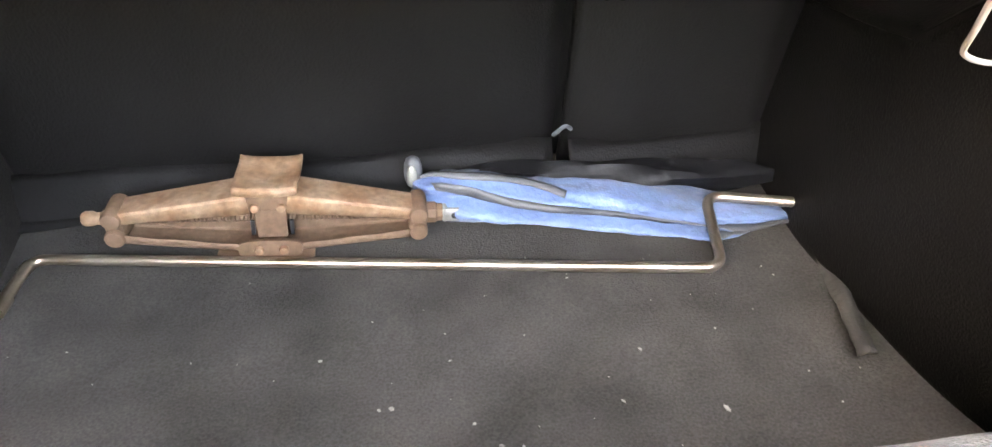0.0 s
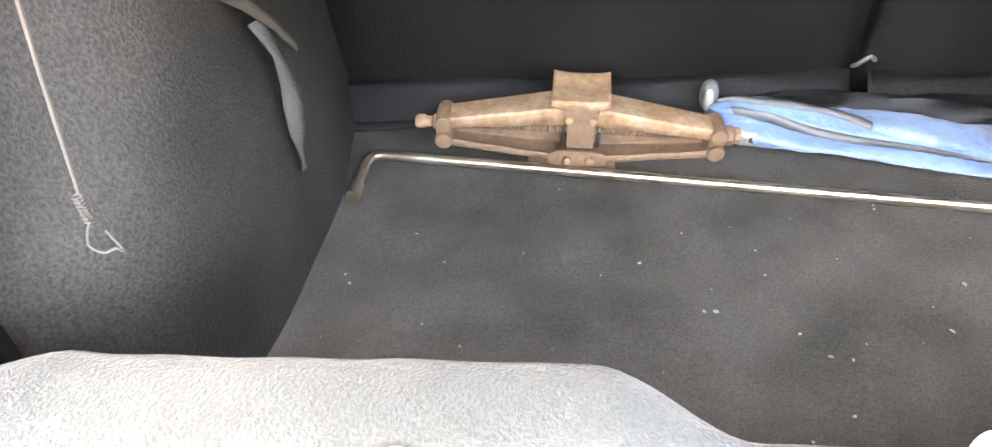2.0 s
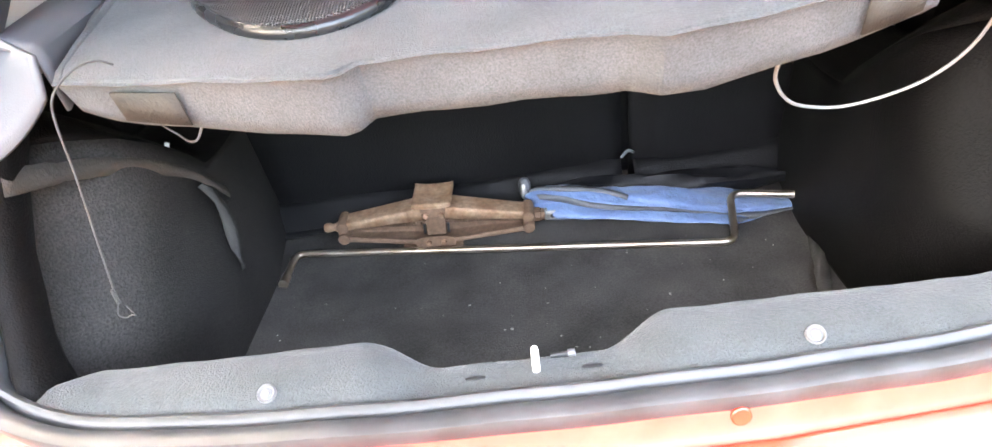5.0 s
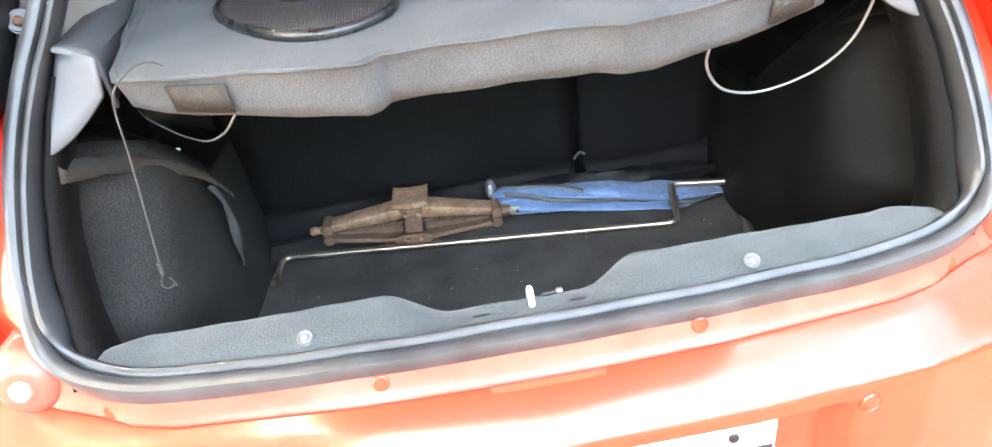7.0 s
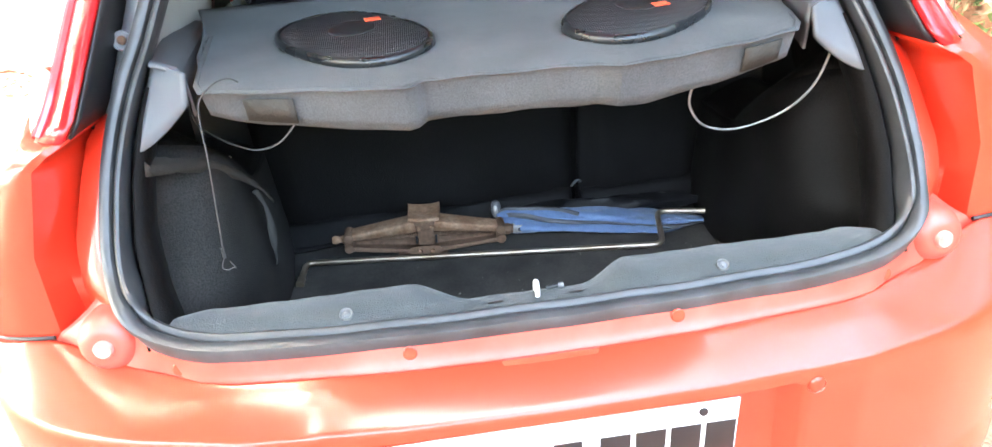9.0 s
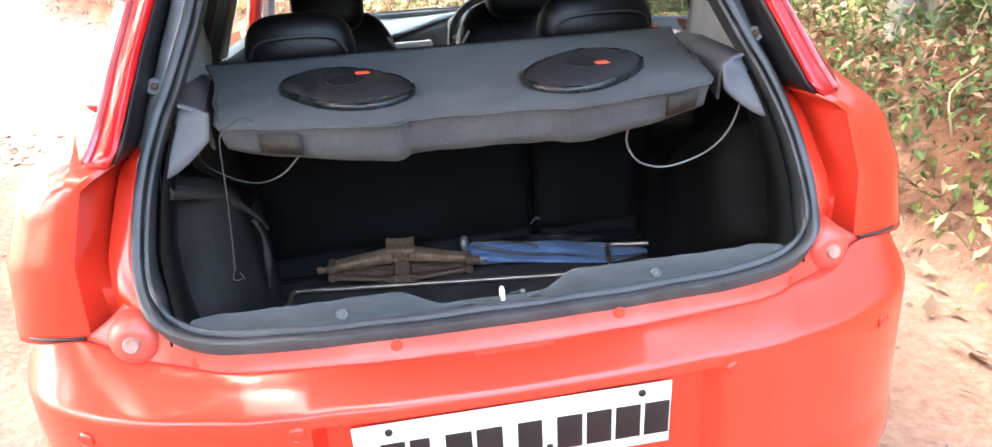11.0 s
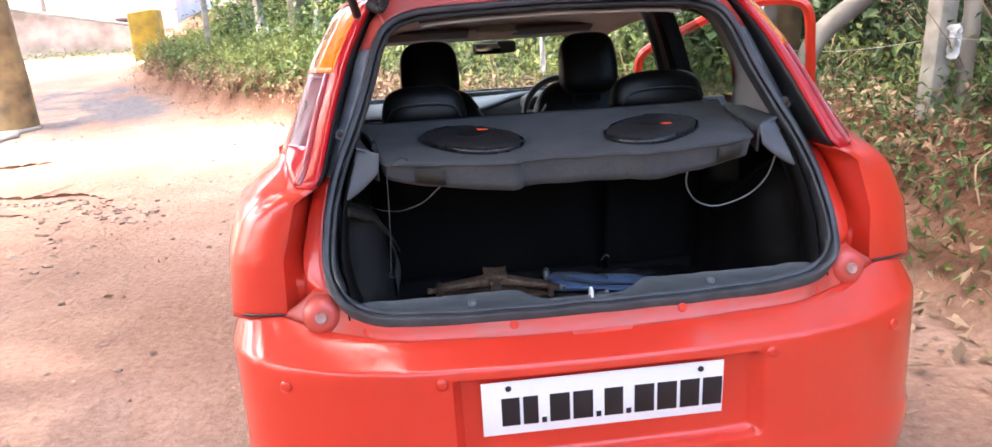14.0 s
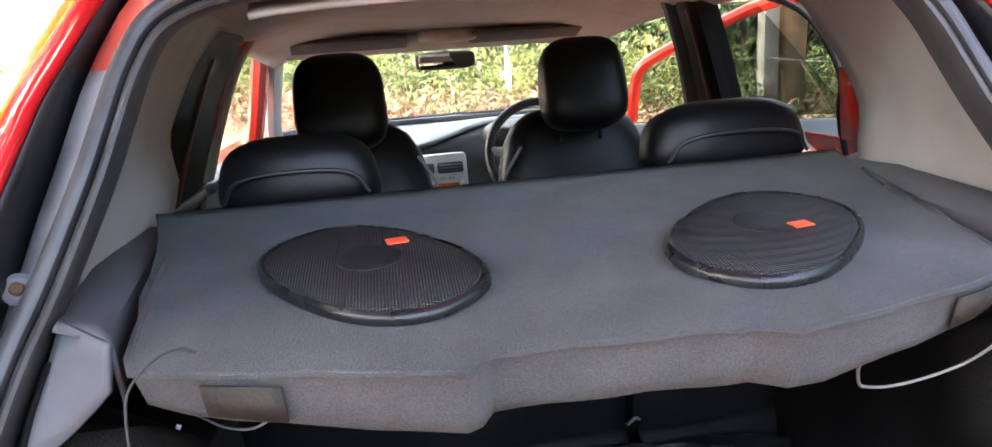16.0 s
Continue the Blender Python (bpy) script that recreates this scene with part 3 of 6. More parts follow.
for s in (-1, 1):
    zs = np.linspace(0.695, 0.962, 18)

    def lifted(z, k):
        """A row of the quarter panel whose outer part climbs along the slanted foot of the lamp."""
        flat = quarter_row(z, s)
        return [flat[j] if j < 8 else quarter_row(z + 0.045 * k * min(1, (j - 7) / 3), s)[j] for j in range(len(flat))]
    solid(part("quarter_panel", sheet([lifted(z, sstep(0.90, 0.962, z)) for z in zs]), RED, car, "red rear quarter panel"), 0.003, 0)
    # upper pillar: channel beside the lamp
    zs = np.linspace(0.962, 1.36, 24)
    R = [quarter_row(z, s) for z in zs]
    lower = [r for r, z in zip(R, zs) if z < 1.225]
    solid(part("channel_head", sheet([r[:4] for r in R[len(lower) - 1:]]), RED_DULL, car, "dark red painted head of the drain channel"), 0.003, 0)
    solid(part("pillar_channel", sheet([r[:4] for r in lower]), CHANNEL, car, "grey dusty drain channel beside the tail lamp"), 0.003, 0)
    solid(part("channel_strip", sheet([r[3:6] for r in R]), BLACK, car, "black plastic strip beside the tail lamp"), 0.003, 0)
    # body behind the lamp, then the side
    solid(part("upper_quarter", sheet([quarter_row(z, s)[10:14] for z in np.linspace(1.0075, 1.36, 22)]), RED, car), 0.003, 0)
    for z in (1.045,):
        p = quarter_row(z, s)[1].lerp(quarter_row(z, s)[2], 0.5)
        bm = bmesh.new()
        q = p + Vector((0, -0.004, 0.002))
        disc(bm, q, (0, -1, 0.5), [(0.014, -0.01), (0.014, 0.002), (0.012, 0.0035), (0.010, 0.001)], 20)
        bolt = part("channel_bolt", bm, CHANNEL, car)
        bm = bmesh.new()
        disc(bm, q, (0, -1, 0.5), [(0.006, 0), (0.006, 0.005), (0.004, 0.007)], 10)
        part("bolt_head", bm, RUST, bolt, "rusty bolt head")
    # tail lamp
    lamp = new("tail_lamp")
    lamp.parent = car
    lamp["label"] = "tall tail lamp with amber top and smoked red lens"

    def lamp_sheet(z0, z1, a, b, n=12, off=0.008, first=5, slant=0.0):
        rr = []
        for z in np.linspace(z0, z1, n):
            fade = slant * (z1 - z) / (z1 - z0)
            flat = quarter_row(z, s)
            r = [flat[k] if k < 8 else quarter_row(z + fade * min(1, (k - 7) / 3), s)[k] for k in range(first, 11)]
            r = smooth_line(r, 4)
            i, j = int(a * (len(r) - 1)), int(b * (len(r) - 1))
            row = []
            for p in r[i:j + 1]:
                nrm = p - Vector((0.3 * s, 0.6, p.z))
                row.append(p + nrm.normalized() * off)
            rr.append(row)
        return sheet(rr)
    solid(part("red_lens", lamp_sheet(0.962, 1.34, 0.0, 0.517, 22, first=4), LENS_RED, lamp), 0.006)
    solid(part("smoked_lens", lamp_sheet(0.964, 1.178, 0.46, 1.0, 14, 0.007, slant=0.045), LENS_DARK, lamp), 0.004)
    solid(part("lower_red_lens", lamp_sheet(0.963, 1.035, 0.46, 1.0, 6, 0.0100, slant=0.045), LENS_RED, lamp), 0.004)
    ridge = []
    for z in np.linspace(0.966, 1.175, 14):
        r = smooth_line(quarter_row(z, s)[5:11], 4)
        p = r[int(0.44 * (len(r) - 1))]
        d = p - Vector((0.3 * s, 0.6, z))
        ridge.append(p + d.normalized() * 0.010)
    part("lens_ridge", tube(ridge, 0.006, 8), LENS_CLEAR, lamp, "clear glossy ridge of the lamp lens")
    solid(part("amber_lens", lamp_sheet(1.179, 1.325, 0.30, 0.72, 12, 0.010), LENS_AMBER, lamp), 0.006)
    solid(part("pale_amber_lens", lamp_sheet(1.179, 1.325, 0.70, 1.0, 12, 0.009), LENS_PALE, lamp, "pale amber outer lens"), 0.004)
    # bump stop on its boss
    c = Vector((0.557 * s, 0.022, 0.705))
    bm = bmesh.new()
    disc(bm, c, (0, -1, 0.12), [(0.043, -0.02), (0.041, 0.008), (0.034, 0.022), (0.025, 0.030), (0.017, 0.031)], 32)
    boss = part("stop_boss", bm, RED_DULL, car)
    bm = bmesh.new()
    disc(bm, c + Vector((0, -0.030, 0.003)), (0, -1, 0.12), [(0.0125, -0.004), (0.0125, 0.004), (0.010, 0.007), (0.005, 0.005)], 20)
    part("bump_stop", bm, STOP, boss, "dusty worn bump stop")

# seams between bumper and quarter panels
for s in (-1, 1):
    bm = tube([mirrored(bumper_rim(u) + Vector((0.001, -0.001, 0.001)), s) for u in np.linspace(0.72, 1.0, 14)], 0.003, 6)
    part("panel_gap", bm, BLACK, car)

# parking sensors
for x, z in ((-0.326, 0.594), (0.326, 0.592), (-0.632, 0.590), (0.628, 0.592)):
    u = next(k / 400 for k in range(401) if bumper_plan(k / 400).x >= abs(x))
    p = bumper_point(u if x > 0 else -u, z)
    d = (bumper_point(u + 0.01, z) - bumper_point(u - 0.01, z))
    nrm = Vector((d.y * (1 if x > 0 else -1), -d.x, 0))
    bm = bmesh.new()
    disc(bm, p - nrm.normalized() * 0.002, nrm, [(0.0125, 0), (0.0125, 0.0035), (0.0115, 0.0045), (0.0105, 0.003), (0.009, 0.0045), (0.004, 0.005)], 24)
    part("parking_sensor", bm, RED, car)

# number plate: white sheet, writing as plain bars
plate = new("number_plate")
plate.parent = car
plate["label"] = "white plate with black bars"
pm = pose(-0.012, -0.1165, 0.526, 90 + 4, 0, 0)
bm = bmesh.new()
box(bm, (0, 0, 0), (0.486, 0.118, 0.003), 0.0012)
bmesh.ops.transform(bm, matrix=pm, verts=bm.verts)
part("plate_sheet", bm, PLATE, plate)
x = -0.205
for wd in (0.036, 0.030, 0.010, 0.040, 0.040, 0.010, 0.038, 0.010, 0.040, 0.040, 0.040, 0.040):
    bm = bmesh.new()
    h = 0.012 if wd < 0.02 else 0.062
    box(bm, (x + wd / 2, -0.008 - (0.062 - h) / 2, 0.0022), (wd, h, 0.0014), 0.0004)
    bmesh.ops.transform(bm, matrix=pm, verts=bm.verts)
    part("bar", bm, INK, plate)
    x += wd + 0.0065
for x in (-0.19, 0.195):
    bm = bmesh.new()
    disc(bm, pm @ Vector((x, 0.044, 0.001)), (0, -1, 0.1), [(0.006, 0), (0.006, 0.003), (0.004, 0.004)], 14)
    part("plate_bolt", bm, INK, plate)

# roof, side frames, doors
ROOF = [(0.335, 1.372, 0.40), (0.50, 1.385, 0.50), (0.8, 1.392, 0.545), (1.2, 1.390, 0.56), (1.6, 1.372, 0.55), (2.0, 1.32, 0.52)]
rows = []
for y, z, w in ROOF:
    rows.append([Vector((x * w, y, z - 0.05 * abs(x) ** 3)) for x in np.linspace(-1, 1, 21)])
solid(part("roof", sheet(rows), RED, car, "red roof skin"), 0.003)
rows = []
for y, z, w in [(0.352, 1.408, 0.395), (0.356, 1.385, 0.40)] + [(0.372, 1.374, 0.41)] + ROOF[1:]:
    rows.append([Vector((x * (w + 0.01), y, z - 0.045 - 0.06 * abs(x) ** 4)) for x in np.linspace(-1, 1, 21)])
solid(part("headliner", sheet(rows), HEADLINER, car, "beige cloth headliner"), 0.006, 0)
# rear header: painted metal above the seal and its inner trim
rows = []
top = [p for p in seal_line(0.0, 0.0) if p.z > 1.27]
top.sort(key=lambda p: p.x)
for k in np.linspace(0, 1, 6):
    rows.append([Vector((p.x * lerp(1.0, 1.05, k), p.y + 0.004 + 0.02 * k, p.z + lerp(-0.004, 0.062, k) * (1 if abs(p.x) < 0.36 else 0.75))) for p in top])
solid(part("rear_header", sheet(rows), RED_DULL, car, "red painted header above the boot opening"), 0.004)
rows = []
for k in np.linspace(0, 1, 5):
    rows.append([Vector((p.x * lerp(0.94, 0.97, k), p.y + 0.02 + 0.10 * k, p.z - 0.034 + 0.022 * math.sin(k * 1.5))) for p in top if abs(p.x) < 0.33])
solid(part("header_trim", sheet(rows), TRIM_PALE, car, "pale grey trim round the boot opening"), 0.006)

# ---- car: cabin sides ----


def wall_x(z):
    """Inner face of the cabin's side at height z."""
    return table(z, [(0.3, 0.66), (0.80, 0.68), (0.93, 0.650), (1.05, 0.608), (1.2, 0.550), (1.30, 0.505), (1.36, 0.455)])


def bar_on_side(name, pts, w, mat_, s, parent=None, label="", th=0.05):
    """A pillar in the side wall: pts are (y, z); w the width along y."""
    rows = []
    P = smooth_line([(0, y, z) for y, z in pts], 6)
    for i, p in enumerate(P):
        ww = w if not isinstance(w, (list, tuple)) else lerp(w[0], w[1], i / (len(P) - 1))
        x = wall_x(p.z)
        rows.append([Vector((s * (x + th), p.y - ww / 2, p.z)), Vector((s * (x + 0.008), p.y - ww / 2, p.z)), Vector((s * x, p.y - ww * 0.3, p.z)), Vector((s * x, p.y + ww * 0.3, p.z)), Vector((s * (x + 0.008), p.y + ww / 2, p.z)), Vector((s * (x + th), p.y + ww / 2, p.z)), Vector((s * (x + th), p.y - ww / 2, p.z))])
    return part(name, sheet(rows), mat_, parent or car, label)


for s in (-1, 1):
    # rear pillar trim: the big pale panel between boot opening and rear door
    rows = []
    for z in np.linspace(0.95, 1.31, 14):
        y0, x0 = seal_y(z) + 0.016, seal_x(z) - 0.016
        y1 = table(z, [(0.95, 0.62), (0.98, 0.72), (1.04, 0.90), (1.15, 0.98), (1.195, 1.008), (1.24, 1.04), (1.27, 1.09), (1.31, 1.16)] if s < 0 else [(0.95, 0.53), (0.98, 0.555), (1.04, 0.61), (1.13, 0.655), (1.19, 0.68), (1.26, 0.715), (1.31, 0.80)])
        x1 = lerp(0.54, wall_x(z), sstep(0.98, 1.14, z))
        row = []
        for k in np.linspace(0, 1, 10):
            row.append(Vector((s * (lerp(x0, x1, k ** 0.7) ), lerp(y0, y1, k), z)))
        rows.append(row)
    solid(part("rear_pillar_trim", sheet(rows), TRIM_PALE, car, "pale grey moulded rear pillar trim"), 0.006, 0)
    # parcel shelf support: grey ledge with a drop-side
    rows = []
    for y, xo, drop in ((0.165, 0.468, 0.065), (0.20, 0.476, 0.065), (0.30, 0.498, 0.05), (0.45, 0.528, 0.045), (0.62, 0.575, 0.04)):
        xi = table(y, [(0.16, 0.425), (0.2, 0.44), (0.40, 0.475), (0.62, 0.51)])
        zt = table(y, [(0.16, 1.008), (0.2, 1.008), (0.62, 1.004)])
        rows.append([Vector((s * xi, y + 0.01, zt - drop)), Vector((s * xi, y, zt - 0.008)), Vector((s * (xi + 0.008), y, zt)), Vector((s * lerp(xi, xo, 0.5), y, zt + 0.004)), Vector((s * xo, y, zt + 0.012))])
    solid(part("shelf_support", sheet(rows), TRIM, car, "dark grey plastic shelf support"), 0.004)
    rows = []
    for k in np.linspace(0, 1, 9):
        zt, zb = lerp(1.020, 1.006, k), lerp(0.914, 0.966, k ** 1.5)
        xt, xb = lerp(0.470, 0.424, k), lerp(0.502, 0.428, k)
        col = []
        for m in np.linspace(0, 1, 5):
            z = lerp(zt, zb, m)
            yy = lerp(seal_y(z) + 0.014, 0.150 - 0.006 * m, k)
            col.append(Vector((s * lerp(xt, xb, m), yy, z)))
        rows.append(col)
    solid(part("support_end", sheet(rows), TRIM, car, "grey plastic end cap of the shelf support"), 0.006)
    if s < 0:
        bm = bmesh.new()
        box(bm, (-0.462, 0.600, 1.012), (0.085, 0.020, 0.012), 0.004)
        part("shelf_pivot", bm, TRIM_PALE, car, "pale plastic shelf pivot")
    # belt line, door cards and pillars
    bm = bmesh.new()
    for y0, y1 in ((0.60, 1.38), (1.46, 2.55)):
        if s > 0 and y0 > 1:
            continue
        box(bm, (s * 0.695, (y0 + y1) / 2, 0.62), (0.06, y1 - y0, 0.60), 0.02)
        box(bm, (s * 0.675, (y0 + y1) / 2, 0.925), (0.075, y1 - y0, 0.035), 0.012)
    part("door_card", bm, DOORCARD, car, "dark blue-grey closed door panel")
    for y0, y1, hinge in ((0.60, 1.28, 0), (1.40, 2.30, 1)):
        if s > 0 and hinge:
            continue
        rear_right = s > 0 and hinge == 0
        fr = [(0.80, 0.95), (0.775, 1.06), (0.735, 1.14), (0.79, 1.25), (1.0, 1.295), (1.20, 1.29), (1.26, 0.95)] if rear_right else [(y0 + 0.02, 0.95), (y0 + (0.10 if hinge == 0 else 0.0), 1.10), (y0 + (0.33 if hinge == 0 else 0.0), 1.27), (y1 - (0.0 if hinge == 0 else 0.42), 1.29), (y1 - (0 if hinge == 0 else 0.15), 1.12), (y1, 0.95)]
        bm = tube([(s * (wall_x(q.y) + 0.035), q.x, q.y) for q in smooth_line([(y, z, 0) for y, z in fr], 5)], 0.006 if rear_right else 0.030 if hinge else 0.022, 8)
        part("window_frame", bm, BLACK if rear_right else RED, car, "black window seal" if rear_right else "red inner window frame")
        q = [(y0 + 0.03, 0.94), (y0 + (0.33 if hinge == 0 else 0.02), 1.27), (y1 - (0.0 if hinge == 0 else 0.42), 1.29), (y1, 0.94)]
        g = part("side_glass", sheet([[Vector((s * (wall_x(q[0][1]) + 0.04), *q[0])), Vector((s * (wall_x(q[1][1]) + 0.04), *q[1]))], [Vector((s * (wall_x(q[3][1]) + 0.04), *q[3])), Vector((s * (wall_x(q[2][1]) + 0.04), *q[2]))]]), PANE if hinge else PANE_TINT, car)
        g.visible_shadow = False
    if s > 0:
        bm = bmesh.new()
        box(bm, (s * 0.70, 1.5, 0.33), (0.10, 2.0, 0.14), 0.03)
        part("door_sill", bm, RED_DULL, car)
        rows = [[Vector((wall_x(z) + 0.035, lerp(a, b, k), z)) for k in np.linspace(0, 1, 4)] for z, a, b in ((1.015, 0.60, 0.775), (1.06, 0.66, 0.76), (1.10, 0.68, 0.74), (1.15, 0.70, 0.72))]
        solid(part("door_corner", sheet(rows), RED, car, "red painted corner of the rear door"), 0.02, 0)
        bar_on_side("centre_pillar", [(1.26, 0.45), (1.265, 0.95), (1.255, 1.05), (1.225, 1.15), (1.185, 1.28), (1.17, 1.31)], (0.17, 0.09), SEATBACK, s, label="black centre pillar", th=0.06)
        bar_on_side("pillar_paint", [(1.25, 0.93), (1.235, 1.05), (1.205, 1.15), (1.165, 1.28)], (0.030, 0.018), RED_SHADED, s * 0.992, label="red painted pillar edge darkened for shade", th=0.01)
        bar_on_side("pillar_trim", [(1.40, 0.95), (1.37, 1.05), (1.32, 1.15), (1.26, 1.31)], 0.035, TRIM, s * 0.985)
    else:
        bar_on_side("centre_pillar", [(1.195, 0.45), (1.195, 0.95), (1.20, 1.15), (1.235, 1.24), (1.295, 1.29), (1.315, 1.31)], 0.42, SEATBACK, s, label="black centre pillar", th=0.05)
        bar_on_side("pillar_paint", [(1.14, 0.93), (1.145, 1.05), (1.155, 1.15), (1.18, 1.24)], (0.040, 0.022), RED_SHADED, s * 0.992, label="red painted pillar edge darkened for shade", th=0.01)
        bar_on_side("pillar_trim", [(1.425, 0.95), (1.435, 1.13), (1.455, 1.19), (1.475, 1.235), (1.545, 1.275), (1.575, 1.30)], 0.06, TRIM_PALE, s * 0.985)
    # windscreen pillar
    bm = tube(smooth_line([(s * 0.505, 1.93, 1.285), (s * 0.565, 2.2, 1.17), (s * 0.64, 2.55, 1.0), (s * 0.67, 2.75, 0.90)], 6), 0.035, 8, squash=0.8)
    part("windscreen_pillar", bm, TRIM_PALE, car, "pale grey windscreen pillar trim")
    # roof rail
    bm = tube(smooth_line([(s * 0.50, 0.72, 1.315), (s * 0.515, 1.2, 1.325), (s * 0.515, 1.6, 1.315), (s * 0.505, 1.95, 1.28)], 6), 0.032, 8)
    part("roof_rail", bm, HEADLINER, car)


def open_door(hx, hy, length, angle, name, y_window):
    """A right-hand door hinged at its front edge, swung open by angle degrees."""
    d = new(name)
    d.parent = car
    d["label"] = "open red car door with a clear window"
    m = pose(hx, hy, 0, 0, 0, angle)

    def P(u, v, z):
        # u: back along the closed door, v: outwards
        return m @ Vector((v, -u, z))
    bm = bmesh.new()
    box(bm, (0, 0, 0), (0.08, length, 0.54), 0.03)
    bmesh.ops.transform(bm, matrix=m @ pose(0.04, -length / 2, 0.60), verts=bm.verts)
    part("door_skin", bm, RED, d)
    bm = bmesh.new()
    box(bm, (0, 0, 0), (0.03, length * 0.9, 0.50), 0.012)
    bmesh.ops.transform(bm, matrix=m @ pose(-0.03, -length / 2, 0.64), verts=bm.verts)
    part("door_card", bm, DASHTOP, d, "blue-grey inner door panel")
    fr = smooth_line([P(u, 0.02 - (z - 0.92) * 0.30, z) for u, z in y_window], 6)
    part("window_frame", tube(fr, 0.024, 8), RED, d)
    c = [P(u, 0.02 - (z - 0.92) * 0.30, z) for u, z in y_window]
    bm = bmesh.new()
    bm.faces.new([bm.verts.new(p) for p in c])
    g = part("pane", bm, PANE_TINT, d)
    g.visible_shadow = False
    return d


open_door(0.74, 2.45, 0.95, 60, "front_door", [(0.08, 0.90), (0.10, 1.02), (0.13, 1.11), (0.22, 1.165), (0.368, 1.229), (0.48, 1.277), (0.59, 1.315), (0.74, 1.335), (0.91, 1.30), (0.94, 1.1), (0.945, 0.90)])

# floor pan, closes the car below
bm = bmesh.new()
box(bm, (0, 1.6, 0.30), (1.36, 2.1, 0.06), 0.02)
part("floor_pan", bm, CARPET, car)

VISOR = mat("dark_brown_visor", (0.075, 0.058, 0.048), 0.8, 0, 0.15, 10, bump=0.1, bscale=500)

# windscreen, mirror, dashboard
rows = []
for k in np.linspace(0, 1, 8):
    rows.append([Vector((x * lerp(0.50, 0.665, k), lerp(1.95, 2.78, k) - 0.12 * x * x, lerp(1.285, 0.90, k))) for x in np.linspace(-1, 1, 13)])
ws = part("windscreen", sheet(rows), PANE, car, "clear windscreen")
ws.visible_shadow = False
bm = bmesh.new()
box(bm, (0, 0, 0), (1.0, 0.13, 0.05), 0.02)
bmesh.ops.transform(bm, matrix=pose(0.0, 1.93, 1.275, -24), verts=bm.verts)
part("front_header", bm, HEADLINER, car)
for x in (-0.30, 0.30):
    bm = bmesh.new()
    box(bm, (0, 0, 0), (0.40, 0.15, 0.016), 0.007)
    bmesh.ops.transform(bm, matrix=pose(x, 1.86, 1.268, -10), verts=bm.verts)
    part("sun_visor", bm, VISOR, car, "dark brown folded sun visor")
bm = cushion((0.03, 1.88, 1.280), (0.19, 0.14, 0.05), 4)
part("map_light", bm, HEADLINER, car)
mirror = part("rear_view_mirror", cushion((0.03, 2.05, 1.200), (0.205, 0.035, 0.062), 5), BLACK, car, "black rear view mirror")
bm = bmesh.new()
box(bm, (0.03, 2.0315, 1.200), (0.182, 0.003, 0.046), 0.001, pose(0, 0, 0, -4, 0, 6).to_3x3())
part("mirror_glass", bm, MIRROR, mirror)
part("mirror_stalk", tube([(0.03, 2.055, 1.20), (0.03, 2.07, 1.235), (0.03, 2.03, 1.272)], 0.009, 8), BLACK, mirror)
rows = []
LIP = [(x, 2.03 + 0.21 * sstep(-0.14, 0.24, x), 0.920 + 0.052 * sstep(-0.14, 0.24, x)) for x in np.linspace(-0.66, 0.66, 41)]
for k in (0.0, 0.03, 0.4, 0.75, 1.0):
    rows.append([Vector((x, lerp(y, 2.80 - 0.1 * x * x, k), lerp(z, 0.925, k) - (0.012 if k == 0 else 0) + 0.006 * math.sin(k * 3.1))) for x, y, z in LIP])
dash = solid(part("dashboard", sheet(rows), DASHTOP, car, "blue-grey moulded dashboard"), 0.008)
rows = [[Vector((x, lerp(y + 0.02, 1.985, k), lerp(z - 0.014, 0.50, k ** 1.3))) for x, y, z in LIP] for k in (0.0, 0.15, 0.4, 0.7, 1.0)]
solid(part("fascia", sheet(rows), BLACK, dash, "black dashboard fascia"), 0.008)
rows = [[Vector((x * 0.70, y - 0.1 * x * x, z)) for x in np.linspace(-1, 1, 15)] for y, z in ((2.79, 0.915), (2.80, 0.948), (2.85, 0.950), (2.90, 0.90))]
solid(part("cowl", sheet(rows), BLACK, car, "black plastic cowl below the windscreen"), 0.006)
bm = bmesh.new()
box(bm, (-0.045, 1.955, 0.785), (0.225, 0.03, 0.22), 0.015, pose(0, 0, 0, -12).to_3x3())
console = part("console", bm, SILVER, dash, "silver centre console")
bm = bmesh.new()
for x in (-0.090, 0.008):
    box(bm, (x, 1.930, 0.850), (0.086, 0.02, 0.036), 0.006, pose(0, 0, 0, -12).to_3x3())
part("air_vent", bm, BLACK, dash)
bm = bmesh.new()
for x in (-0.090, 0.008):
    for k in range(3):
        box(bm, (x, 1.919, 0.840 + 0.010 * k), (0.076, 0.006, 0.003))
part("vent_slat", bm, TRIM, dash)
bm = bmesh.new()
box(bm, (-0.025, 1.936, 0.785), (0.12, 0.008, 0.022), 0.003, pose(0, 0, 0, -12).to_3x3())
part("radio_display", bm, ORANGE_LCD, dash, "orange radio display")
for x in (-0.125, 0.050):
    bm = bmesh.new()
    disc(bm, (x, 1.942, 0.788), (0, -1, 0.2), [(0.016, 0), (0.015, 0.014), (0.011, 0.017)], 18)
    part("radio_knob", bm, SILVER, dash)
for k in range(5):
    bm = bmesh.new()
    box(bm, (-0.11 + 0.03 * k, 1.934, 0.814), (0.022, 0.008, 0.014), 0.002, pose(0, 0, 0, -12).to_3x3())
    part("console_button", bm, TRIM_PALE, dash)
hood = part("instrument_hood", cushion((0.31, 2.02, 0.935), (0.34, 0.22, 0.10), 3), BLACK, dash)
wheel = new("steering_wheel")
wheel.parent = car
wheel["label"] = "black steering wheel with a silver spoke"
wm = pose(0.31, 1.80, 0.885, 62, 0, 0)
